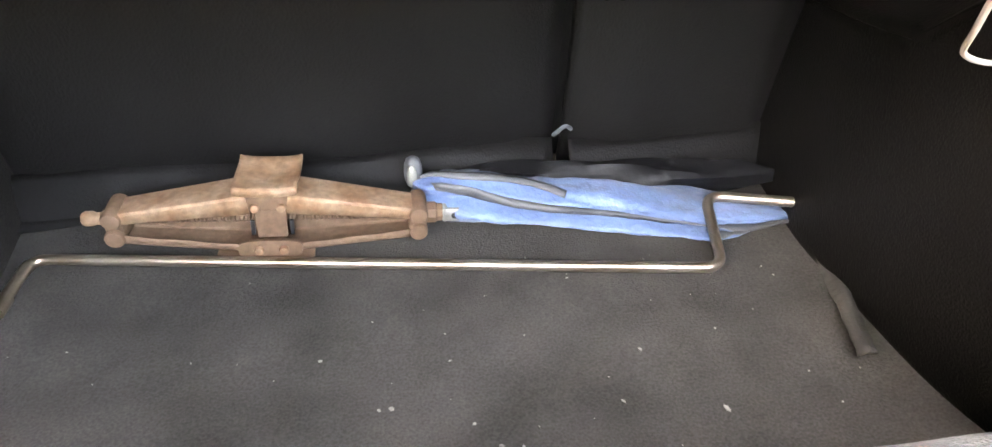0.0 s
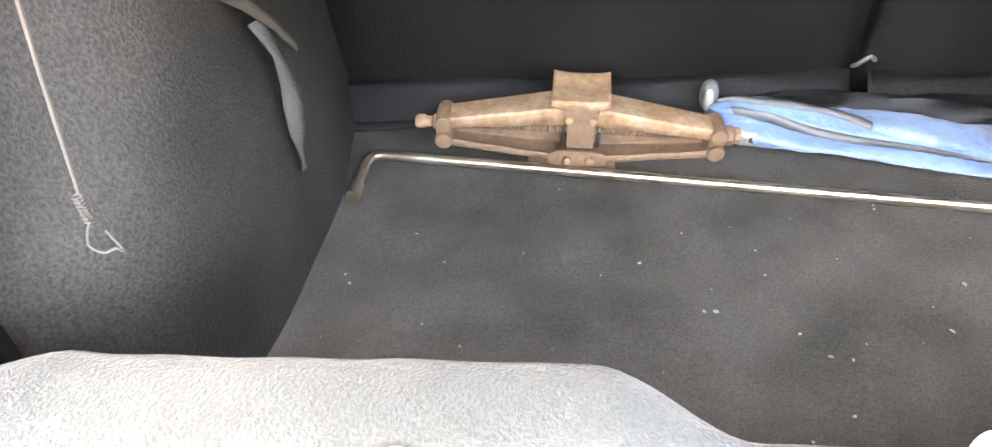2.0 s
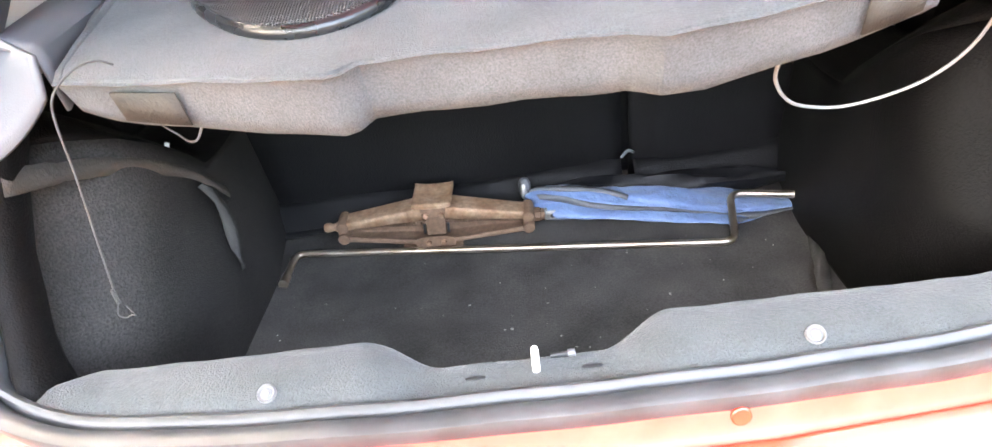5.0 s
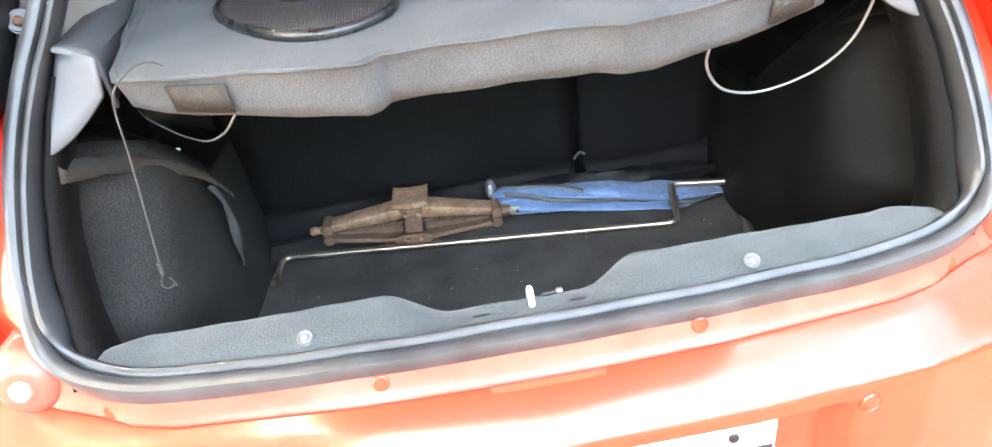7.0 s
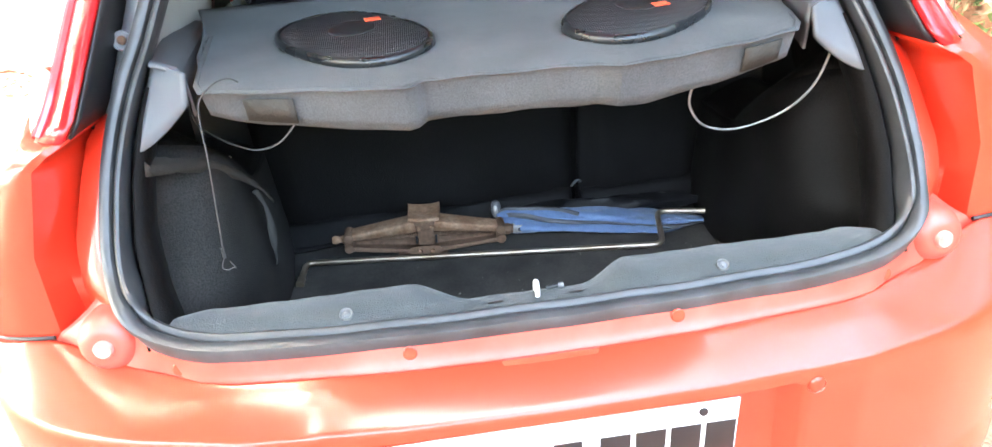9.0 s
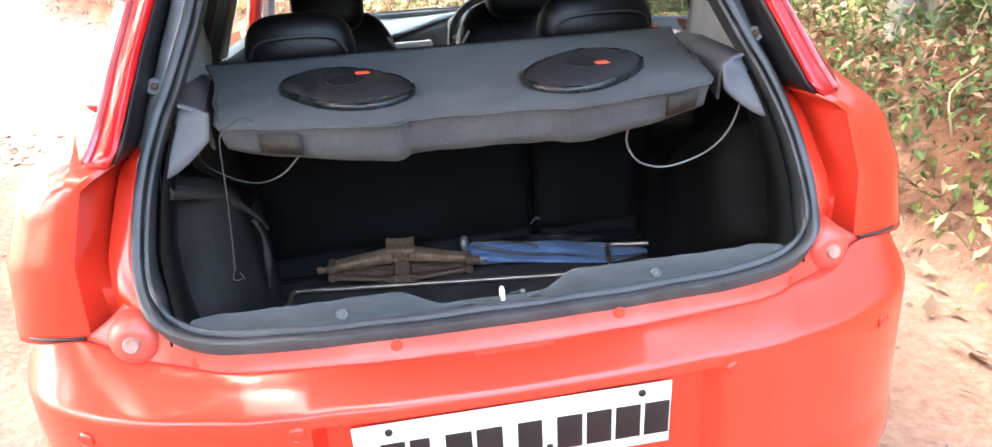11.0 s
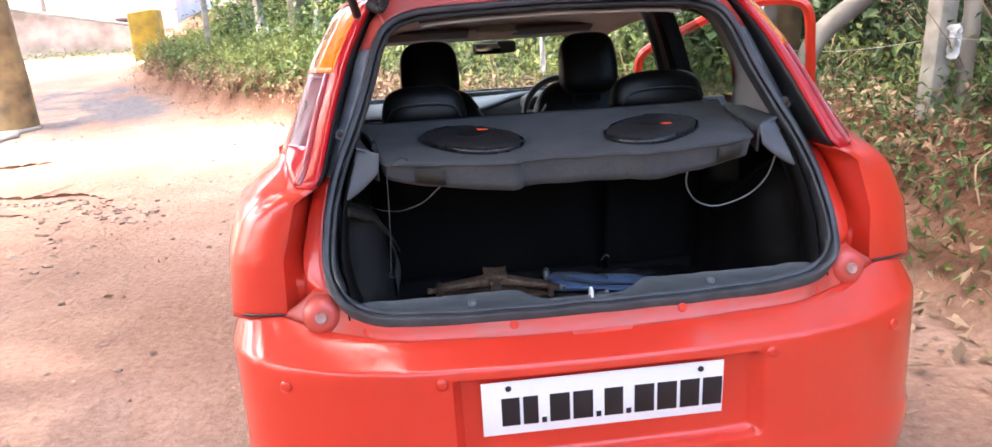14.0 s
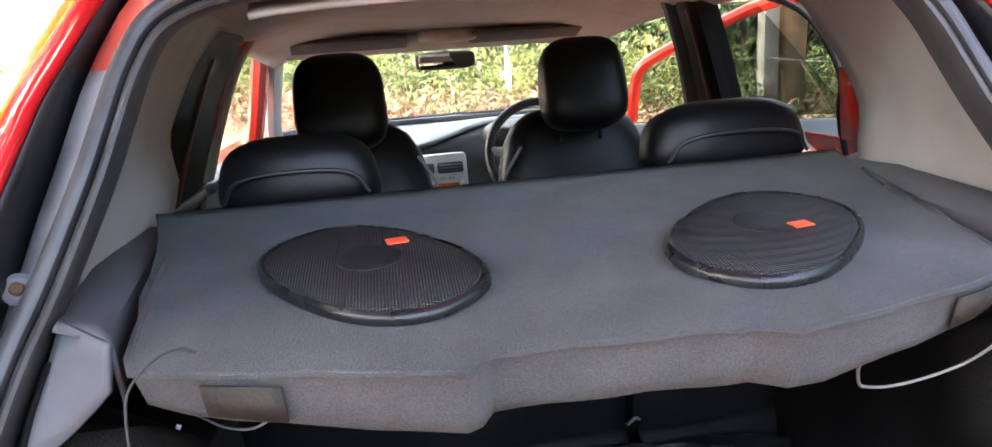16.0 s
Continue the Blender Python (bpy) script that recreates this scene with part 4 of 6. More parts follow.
part("rim", tube([wm @ Vector((0.185 * math.cos(a), 0.185 * math.sin(a), 0)) for a in np.linspace(0, 2 * math.pi, 41)[:-1]], 0.015, 10, True), BLACK, wheel)
bm = cushion((0, 0, 0), (0.16, 0.13, 0.05), 3)
bmesh.ops.transform(bm, matrix=wm, verts=bm.verts)
part("hub", bm, BLACK, wheel)
for a in (0.15, math.pi - 0.15, -1.9, -1.24):
    part("spoke", tube([wm @ Vector((0.06 * math.cos(a), 0.06 * math.sin(a), 0)), wm @ Vector((0.18 * math.cos(a), 0.18 * math.sin(a), 0))], 0.014, 8), SILVER, wheel)
# wipers seen through the screen
for x in (-0.35, 0.15):
    part("wiper", tube([(x, 2.83, 0.952), (x + 0.52, 2.76, 0.962)], 0.006, 6), BLACK, car)
rows = [[Vector((x * 0.70, y - 0.1 * x * x, z)) for x in np.linspace(-1, 1, 15)] for y, z in ((2.80, 0.90), (3.1, 0.88), (3.5, 0.80), (3.75, 0.66), (3.82, 0.4))]
solid(part("bonnet", sheet(rows), RED, car, "red bonnet"), 0.004)
for s in (-1, 1):
    rows = [[Vector((s * 0.80, y, z)) for z in (0.25, 0.5, 0.7, 0.85)] for y in (2.55, 3.0, 3.7)]
    solid(part("front_wing", sheet(rows), RED, car), 0.004, 0)
    rows = [[Vector((s * (0.81 if z < 0.85 else 0.78), y, z)) for z in (0.25, 0.5, 0.7, 0.85, 0.945)] for y in (0.9, 1.15, 1.4)]
    solid(part("rear_door_skin", sheet(rows), RED, car), 0.004, 0)
    if s < 0:
        rows = [[Vector((s * (0.81 if z < 0.85 else 0.78), y, z)) for z in (0.25, 0.5, 0.7, 0.85, 0.945)] for y in (1.4, 2.0, 2.56)]
        solid(part("door_skin", sheet(rows), RED, car), 0.004, 0)
# wheels
for s in (-1, 1):
    for y in (0.62, 3.05):
        wh = new("wheel")
        wh.parent = car
        bm = bmesh.new()
        disc(bm, (s * 0.62, y, 0.29), (s, 0, 0), [(0.20, 0), (0.27, 0.0), (0.29, 0.02), (0.29, 0.14), (0.27, 0.165), (0.19, 0.165)], 36)
        part("tyre", bm, RUBBER, wh)
        bm = bmesh.new()
        disc(bm, (s * 0.62, y, 0.29), (s, 0, 0), [(0.185, 0.02), (0.19, 0.155), (0.17, 0.15), (0.05, 0.13), (0.03, 0.15)], 24)
        part("rim", bm, SILVER, wh)

# ---- car: seats ----


def front_seat(cx, cy):
    seat = new("front_seat")
    seat.parent = car
    seat["label"] = "black leatherette front seat with tall headrest"
    tilt = pose(0, 0, 0, -14).to_3x3()
    part("backrest", cushion((cx, cy + 0.012, 0.765), (0.50, 0.16, 0.60), 4, m=tilt, taper=0.24), LEATHER, seat)
    part("headrest", cushion((cx, cy - 0.075, 1.122), (0.224, 0.12, 0.228), 3.6, m=tilt, taper=0.08), LEATHER, seat)
    part("cushion", cushion((cx, cy + 0.33, 0.46), (0.50, 0.55, 0.16), 4), LEATHER, seat)
    for dx in (-0.05, 0.05):
        part("headrest_post", tube([(cx + dx, cy - 0.045, 0.98), (cx + dx, cy - 0.065, 1.05)], 0.006, 8), BLACK, seat)
    side = [(cx - 0.25 * 0.99, 0.52), (cx - 0.245, 0.75), (cx - 0.215, 0.90), (cx - 0.17, 0.985)]
    for k in (-1, 1):
        part("piping", tube(smooth_line([(cx + k * (cx - x) , cy - 0.055 - (z - 0.745) * 0.25, z) for x, z in side], 6), 0.004, 6), PIPING, seat)
    return seat


front_seat(-0.290, 1.385)
front_seat(0.302, 1.385)
rear = new("rear_seat")
rear.parent = car
rear["label"] = "split rear seat with black cloth back"


def back_y(z):
    return 0.668 - 0.15 * (z - 0.5)


for x0, x1 in ((-0.490, 0.182), (0.196, 0.490)):
    rows = []
    n = 30
    for z in np.linspace(0.500, 0.985, 24):
        rows.append([Vector((x, back_y(z) + 0.020 * (sstep(0.06, 0.0, x - x0) + sstep(0.06, 0.0, x1 - x)) + 0.012 * sstep(0.55, 0.51, z) + 0.004 * math.sin(9 * x + 7 * z) * math.sin(11 * z), z)) for x in np.linspace(x0, x1, n)])
    solid(part("backrest", sheet(rows), SEATBACK, rear, "black cloth-covered rear seat back"), 0.05, out=(0, -1, 0))
    # vinyl flap at the foot of the backrest
    rows = []
    for k, (dy, dz) in enumerate(((0.0, 0.060), (-0.012, 0.045), (-0.022, 0.028), (-0.030, 0.012), (-0.045, 0.006))):
        rows.append([Vector((x, back_y(0.52) + dy + 0.005 * math.sin(26 * x + k) * k / 4, 0.494 + dz + 0.006 * math.sin(17 * x + 2 * k) * (1 - k / 5))) for x in np.linspace(x0 + 0.004, x1 - 0.004, 44)])
    solid(part("vinyl_flap", sheet(rows), SEATBACK, rear, "creased black vinyl flap"), 0.002, out=(0, -1, 1))
for cx, w in ((-0.320, 0.256), (0.352, 0.288)):
    hr = part("headrest", cushion((cx, 0.665, 1.052), (w, 0.13, 0.122), 3.2, m=pose(0, 0, 0, -12).to_3x3(), taper=0.18), LEATHER, rear, "black padded rear headrest")
    part("welt", tube(smooth_line([(cx - w * 0.40, 0.600, 1.030), (cx - w * 0.30, 0.594, 1.062), (cx, 0.592, 1.070), (cx + w * 0.30, 0.594, 1.062), (cx + w * 0.40, 0.600, 1.030)], 6), 0.003, 6), BLACK, hr)
    for dx in (-0.07, 0.07):
        part("headrest_post", tube([(cx + dx, 0.655, 0.96), (cx + dx, 0.66, 1.01)], 0.007, 8), ZINC, rear)
bm = bmesh.new()
box(bm, (0.0, 0.628, 0.990), (1.0, 0.085, 0.05), 0.02)
part("backrest_top", bm, LEATHER, rear)
# dark box added behind the seat split to stop cabin light showing through
bm = bmesh.new()
box(bm, (0.189, 0.690, 0.75), (0.10, 0.03, 0.50), 0.01, pose(0, 0, 0, 8.5).to_3x3())
part("gap_blocker", bm, SEATBACK, rear)
# striker and loop in the gap of the seat
part("latch_loop", tube(smooth_line([(0.182, 0.672, 0.555), (0.180, 0.655, 0.565), (0.190, 0.648, 0.578), (0.200, 0.656, 0.570)], 5), 0.0028, 6), TRIM, rear)

# ---- car: boot lining ----
boot = new("boot_lining")
boot.parent = car
boot["label"] = "charcoal felt boot lining"
rows = []
for y in np.linspace(0.02, 0.70, 34):
    rows.append([Vector((x, y, 0.492 + 0.0035 * math.sin(7 * x + 3) * math.sin(9 * y) + 0.004 * sstep(0.40, 0.44, abs(x)))) for x in np.linspace(-0.49, 0.49, 48)])
solid(part("boot_floor", sheet(rows), CARPET, boot, "charcoal felt boot floor with dust marks"), 0.02)


def arch_top(y):
    return table(y, [(0.0, 0.905), (0.07, 0.902), (0.13, 0.888), (0.20, 0.864), (0.27, 0.832), (0.36, 0.785), (0.42, 0.75), (0.70, 0.72)])


def inside_seal(p):
    """Keeps the lining's rear edge inside the slanting boot opening."""
    y0 = max(0.012, seal_y(p.z) + 0.045)
    return Vector((p.x, y0 + (0.70 - y0) * (p.y - 0.012) / 0.688, p.z))


def lining_plan(z, s):
    """Plan of the side lining at height z, rear to front."""
    k = sstep(0.50, 0.64, z) * sstep(0.86, 0.70, z)
    out = 0.018 * (z - 0.5) / 0.3
    pts = [(0.522, 0.012), (0.518, 0.05), (0.510, 0.085), (0.494 - 0.004 * k, 0.125), (0.472 - 0.016 * k, 0.165), (0.452 - 0.016 * k, 0.21), (0.440 - 0.012 * k, 0.28), (0.436 - 0.005 * k, 0.38), (0.434, 0.48), (0.446, 0.58), (0.462, 0.70)]
    return [Vector((s * (x + out), y, z)) for x, y in pts]


for s in (-1, 1):
    rows = [[inside_seal(Vector((p.x, p.y, lerp(0.487, arch_top(p.y), k)))) for p in smooth_line(lining_plan(lerp(0.487, 0.80, k), s), 5)] for k in np.linspace(0, 1, 24)]
    solid(part("side_lining", sheet(rows), LINING_LIT_DUSTY if s < 0 else LINING_SHADED, boot, "bulging dusty felt wheel arch lining, lightened to look lit" if s < 0 else "bulging felt wheel arch lining"), 0.004, 0)
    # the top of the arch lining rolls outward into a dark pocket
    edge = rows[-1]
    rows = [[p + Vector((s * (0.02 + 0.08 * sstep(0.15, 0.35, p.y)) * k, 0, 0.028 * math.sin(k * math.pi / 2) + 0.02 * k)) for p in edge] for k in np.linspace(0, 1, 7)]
    solid(part("arch_top", sheet(rows), LINING_SHADED, boot), 0.004, 0)
    # inner side metal above, up to the shelf support
    rows = []
    for z in np.linspace(0.74, 1.0, 6):
        rows.append([Vector((s * x, y, z)) for x, y in ((0.515, seal_y(z) + 0.05), (0.56, 0.20), (0.60, 0.3), (0.60, 0.45), (0.59, 0.62), (0.48, 0.66))])
    solid(part("inner_side", sheet(rows), BLACK, boot, "dark inner side panel"), 0.004, 0)
    # rear post lining between seal and arch
    rows = []
    for z in np.linspace(0.60, 0.99, 12):
        xs, ys = seal_x(max(z, 0.72)) - 0.036, max(seal_y(z), -0.02) + 0.010
        rows.append([Vector((s * xs, ys, z)), Vector((s * (xs - 0.010), ys + 0.03, z)), Vector((s * (xs - 0.006), ys + 0.065, z)), Vector((s * (xs + 0.02), ys + 0.10, z))])
    solid(part("post_lining", sheet(rows), LINING_SHADED, boot), 0.004, 0)
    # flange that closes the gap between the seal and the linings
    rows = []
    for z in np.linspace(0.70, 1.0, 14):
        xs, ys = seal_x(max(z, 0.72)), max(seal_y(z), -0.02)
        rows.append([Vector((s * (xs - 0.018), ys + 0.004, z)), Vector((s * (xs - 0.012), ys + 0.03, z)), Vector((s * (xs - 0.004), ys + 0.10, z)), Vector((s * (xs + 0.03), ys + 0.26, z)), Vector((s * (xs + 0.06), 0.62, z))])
    solid(part("side_flange", sheet(rows), LINING_SHADED, boot), 0.003, 0)

# sill cover with two humps and the latch dip between them


def sill_hump(x):
    """1 on the two humps, 0 in the dip between them and at the ends."""
    left = sstep(-0.500, -0.430, x) * (1 - sstep(-0.170, -0.092, x))
    right = sstep(0.060, 0.132, x) * (1 - sstep(0.430, 0.500, x))
    return max(left, right)


SILL_LOW = [(-0.022, 0.678), (-0.019, 0.688), (-0.011, 0.690), (-0.003, 0.6915), (0.005, 0.6925), (0.012, 0.693), (0.018, 0.693), (0.024, 0.692), (0.028, 0.688), (0.030, 0.678)]
SILL_HIGH = [(-0.022, 0.680), (-0.019, 0.695), (-0.011, 0.703), (-0.002, 0.7085), (0.010, 0.7125), (0.026, 0.713), (0.042, 0.7115), (0.056, 0.707), (0.064, 0.699), (0.066, 0.684)]
rows = []
xs = np.linspace(-0.495, 0.495, 141)
for k, ((ya, za), (yb, zb)) in enumerate(zip(SILL_LOW, SILL_HIGH)):
    row = []
    for x in xs:
        h = sill_hump(x)
        y, z = lerp(ya, yb, h), lerp(za, zb, h)
        end = sstep(0.42, 0.50, abs(x))
        row.append(Vector((x, y * (1 if y > 0 else 1 - 0.3 * (x / 0.5) ** 2), z + 0.026 * end + 0.0010 * math.sin(70 * x + 2.1 * k) * math.sin(31 * x))))
    rows.append(row)
rows.append([Vector((p.x, p.y + 0.004, 0.485)) for p in rows[-1]])
part("sill_cover", sheet(rows), CARPET_SILL, boot, "grey felt sill cover with two humps")
for x in (-0.254, 0.249):
    p = Vector((x, -0.003, 0.7085))
    ax = (0, -0.52, 0.85)
    bm = bmesh.new()
    disc(bm, p, ax, [(0.0090, -0.002), (0.0090, 0.002), (0.0080, 0.0034), (0.0066, 0.002), (0.0060, -0.001)], 24)
    sc = part("trim_clip", bm, CLIP, boot, "pale grey round trim clip")
    bm = bmesh.new()
    disc(bm, p, ax, [(0.0060, -0.0012), (0.0060, 0.0008), (0.0050, 0.0012)], 18)
    part("clip_disc", bm, TRIM, sc, "dark disc of the clip")
    bm = bmesh.new()
    disc(bm, p, ax, [(0.0034, -0.001), (0.0034, 0.0022), (0.0025, 0.0030)], 14)
    part("clip_head", bm, CLIP, sc)
# latch striker: a white-worn loop standing in the dip, and a bolt beside it
striker = part("striker", tube(smooth_line([(-0.002, 0.008, 0.675), (-0.002, 0.007, 0.698), (-0.002, 0.010, 0.706), (-0.002, 0.016, 0.709), (-0.002, 0.022, 0.705), (-0.002, 0.025, 0.696), (-0.002, 0.025, 0.675)], 5), 0.0036, 8), WHITE, boot, "worn white latch striker loop")
bm = bmesh.new()
disc(bm, (0.024, 0.021, 0.696), (1, 0, 0.05), [(0.0024, -0.012), (0.0024, 0.006)], 10)
bolt = part("striker_bolt", bm, BLACK, boot)
bm = bmesh.new()
disc(bm, (0.032, 0.021, 0.6965), (1, 0, 0.05), [(0.0036, -0.003), (0.0040, 0.0), (0.0036, 0.004)], 12)
part("bolt_tip", bm, CLIP, bolt, "grey worn bolt tip")
for x in (-0.06, 0.05):
    bm = cushion((x, 0.004, 0.6935), (0.020, 0.005, 0.002), 2.5, 8)
    part("slot", bm, BLACK, boot)

# ---- open tailgate ----
gate = new("tailgate")
gate.parent = car
gate["label"] = "raised red tailgate with dark glass"
GH = Vector((0, 0.335, 1.385))


def gate_p(x, u, v):
    """u: along the raised gate from the hinge, v: towards its inner side."""
    a = radians(33)
    return Vector((x, GH.y - u * math.cos(a) - v * math.sin(a), GH.z + u * math.sin(a) - v * math.cos(a)))


rows = []
for u in np.linspace(0, 0.95, 10):
    w = table(u, [(0, 0.44), (0.4, 0.52), (0.6, 0.57), (0.95, 0.54)])
    rows.append([gate_p(x * w, u, -0.05 + 0.05 * x * x) for x in np.linspace(-1, 1, 15)])
solid(part("gate_skin", sheet(rows), RED, gate), 0.004)
for s in (-1, 1):
    rows = []
    for u in np.linspace(0.0, 0.95, 10):
        w = table(u, [(0, 0.44), (0.4, 0.52), (0.6, 0.57), (0.95, 0.54)])
        rows.append([gate_p(s * w, u, 0.0), gate_p(s * (w - 0.03), u, 0.045), gate_p(s * (w - 0.10), u, 0.045), gate_p(s * (w - 0.12), u, 0.0)])
    solid(part("gate_frame", sheet(rows), RED_DULL, gate), 0.004)
rows = [[gate_p(x * 0.44, u, v) for x in np.linspace(-1, 1, 9)] for u, v in ((0.0, 0.0), (0.015, 0.045), (0.09, 0.045), (0.11, 0.0))]
solid(part("gate_header", sheet(rows), RED_DULL, gate), 0.004)
rows = [[gate_p(x * w, u, 0.05 - 0.02 * abs(x)) for x in np.linspace(-1, 1, 9)] for u, w in ((0.52, 0.46), (0.6, 0.48), (0.8, 0.48), (0.94, 0.46))]
solid(part("gate_lining", sheet(rows), BLACK, gate), 0.004)
for s in (-1, 1):
    a, b = Vector((s * 0.443, 0.350, 1.262)), gate_p(s * 0.50, 0.36, 0.02)
    strut = part("gas_strut", tube([a, a.lerp(b, 0.45)], 0.006, 8), ZINC, gate, "black gas strut")
    part("strut_cylinder", tube([a.lerp(b, 0.12), b], 0.010, 10), BLACK, strut)
    bm = bmesh.new()
    disc(bm, a + Vector((-0.01 * s, 0, 0)), (s, 0, 0), [(0.008, 0), (0.008, 0.02), (0.011, 0.02), (0.011, 0.026)], 12)
    part("strut_ball", bm, BLACK, strut)
# corrugated cable sleeve at the hinge
pts = smooth_line([(-0.418, 0.318, 1.318), (-0.398, 0.285, 1.310), (-0.384, 0.276, 1.326), (-0.381, 0.280, 1.352), (-0.383, 0.30, 1.385)], 12)
part("cable_sleeve", tube(pts, [0.0105 if i % 2 else 0.0135 for i in range(len(pts))], 10), RUBBER, gate, "black corrugated cable sleeve")
for x in (-0.30, 0.30):
    bm = bmesh.new()
    box(bm, (x, 0.315, 1.372), (0.055, 0.03, 0.02), 0.004)
    part("hinge", bm, RED_DULL, gate)

# ---- parcel shelf ----
shelf = thing("parcel_shelf", "grey felt parcel shelf with two oval loudspeakers", "parcel shelf")
EDGE = [(-0.452, 0.40), (-0.430, 0.225), (-0.422, 0.175), (-0.408, 0.140), (-0.37, 0.126), (-0.26, 0.102), (-0.144, 0.074), (-0.131, 0.079), (-0.119, 0.096), (-0.05, 0.093), (0.05, 0.089), (0.106, 0.086), (0.118, 0.078), (0.134, 0.069), (0.25, 0.092), (0.34, 0.114), (0.395, 0.135), (0.416, 0.170), (0.430, 0.225), (0.452, 0.40)]
edge = [Vector((x, y, 0)) for x, y in EDGE]
dense = []
for a, b in zip(edge, edge[1:]):
    for k in range(3):
        dense.append(a.lerp(b, k / 3))
dense.append(edge[-1])


def shelf_z(y):
    """The shelf rises gently towards the seats."""
    return 0.972 + 0.10 * (y - 0.05)


def lip_drop(x):
    return table(abs(x), [(0.0, 0.056), (0.12, 0.057), (0.165, 0.060), (0.30, 0.050), (0.39, 0.040), (0.42, 0.032), (0.46, 0.018)])


rows = []
for k, (pull, fz) in enumerate(((0.016, -1.0), (0.012, -0.72), (0.007, -0.36), (0.003, -0.10), (0.0, -0.03), (-0.003, 0.0))):
    row = []
    for p in dense:
        d = lip_drop(p.x)
        row.append(Vector((p.x * (1 - 0.02 * pull / 0.034), p.y + pull, shelf_z(p.y) + fz * d + 0.0012 * math.sin(60 * p.x + k))))
    rows.append(row)
for k in np.linspace(0.03, 1, 12):
    rows.append([Vector((lerp(p.x, p.x / 0.452 * 0.515 if abs(p.x) > 0.30 else p.x * 1.08, k), lerp(p.y, 0.600, k), shelf_z(lerp(p.y, 0.600, k)))) for p in dense])
top = solid(part("board", sheet(rows), SHELF, shelf, "grey felt board with a notched turned-down edge"), 0.006)
# pressed patches on the turned-down edge
for x0, x1 in ((-0.350, -0.285), (0.310, 0.370)):
    rows = []
    for f, pl in ((-0.16, 0.003), (-0.85, 0.013)):
        row = []
        for x in np.linspace(x0, x1, 5):
            y = table(x, [(-0.37, 0.126), (-0.26, 0.100), (0.25, 0.092), (0.34, 0.114), (0.40, 0.140)])
            row.append(Vector((x, y + pl - 0.0025, shelf_z(y) + f * lip_drop(x))))
        rows.append(row)
    solid(part("pressed_patch", sheet(rows), SHELF_WORN, shelf, "worn rectangular patch"), 0.002)


def oval(a, b, n=48, power=2.4):
    return [(a * math.copysign(abs(math.cos(t)) ** (2 / power), math.cos(t)), b * math.copysign(abs(math.sin(t)) ** (2 / power), math.sin(t))) for t in np.linspace(0, 2 * math.pi, n + 1)[:-1]]


def speaker_grille_material():
    m = mat("perforated_black_grille", (0.020, 0.021, 0.023), 0.5, 0, 0.2, 20)
    t = m.node_tree
    N, L = t.nodes.new, t.links.new
    tc = N("ShaderNodeTexCoord")
    vo = N("ShaderNodeTexVoronoi")
    vo.inputs["Scale"].default_value, vo.inputs["Randomness"].default_value = 330, 0.0
    L(tc.outputs["Object"], vo.inputs["Vector"])
    bp = N("ShaderNodeBump")
    bp.inputs["Strength"].default_value, bp.inputs["Distance"].default_value = 1.0, 0.003
    L(vo.outputs[0], bp.inputs["Height"])
    L(bp.outputs[0], t.nodes["Principled BSDF"].inputs["Normal"])
    return m


GRILLE = speaker_grille_material()


def loudspeaker(cx, cy, turn, badge):
    sp = thing("loudspeaker", "black oval loudspeaker with a small orange badge on the parcel shelf", "loudspeaker", "speakers on the shelf")
    m = pose(cx, cy, shelf_z(cy) + 0.002, 6.8, 0, 0) @ pose(0, 0, 0, 0, 0, turn)
    A, B = 0.093, 0.138

    def ring(k, z):
        return [m @ Vector((x, y, z)) for x, y in oval(A * k, B * k)]
    prof = [(0.985, 0.0), (1.0, 0.002), (1.0, 0.007), (0.985, 0.011), (0.955, 0.013), (0.93, 0.0115)]
    rows = [r + [r[0]] for r in (ring(k, z) for k, z in prof)]
    bm = sheet(rows)
    bmesh.ops.remove_doubles(bm, verts=bm.verts, dist=1e-5)
    part("rim", bm, GLOSS_BLACK, sp)
    prof = [(0.935, 0.010), (0.90, 0.013), (0.7, 0.016), (0.45, 0.018), (0.25, 0.0185), (0.02, 0.0185)]
    rows = [r + [r[0]] for r in (ring(k, z) for k, z in prof)]
    bm = sheet(rows)
    bmesh.ops.remove_doubles(bm, verts=bm.verts, dist=1e-5)
    part("grille", bm, GRILLE, sp)
    bm = bmesh.new()
    disc(bm, m @ Vector((0, 0, 0.0175)), m.to_3x3() @ Vector((0, 0, 1)), [(0.034, 0), (0.034, 0.002), (0.030, 0.0035), (0.02, 0.003)], 28)
    part("tweeter_dome", bm, BLACK, sp)
    bm = bmesh.new()
    box(bm, (*badge, shelf_z(badge[1]) + 0.0225), (0.024, 0.016, 0.002), 0.0006, pose(0, 0, 0, 6.8, 0, 12).to_3x3())
    part("badge", bm, BADGE, sp, "small orange badge")
    return sp


loudspeaker(-0.215, 0.292, 40, (-0.185, 0.326))
loudspeaker(0.213, 0.270, -46, (0.240, 0.246))

# cords and cables of the shelf
cord = thing("shelf_cord", "thin grey lift cord hanging from the shelf with a wire hook", "cord")
pts = smooth_line([(-0.362, 0.166, 0.984), (-0.372, 0.158, 0.992), (-0.388, 0.145, 0.990), (-0.404, 0.128, 0.976), (-0.408, 0.118, 0.955), (-0.409, 0.110, 0.90), (-0.412, 0.098, 0.83), (-0.415, 0.092, 0.782)], 6)
part("string", tube(pts, 0.0011, 6), CORD, cord)
HK = Vector((-0.416, 0.091, 0.764))
pts = [HK + Vector((0.0022 * math.cos(k * 1.3), 0.0022 * math.sin(k * 1.3), 0.018 - k * 0.00042)) for k in range(40)]
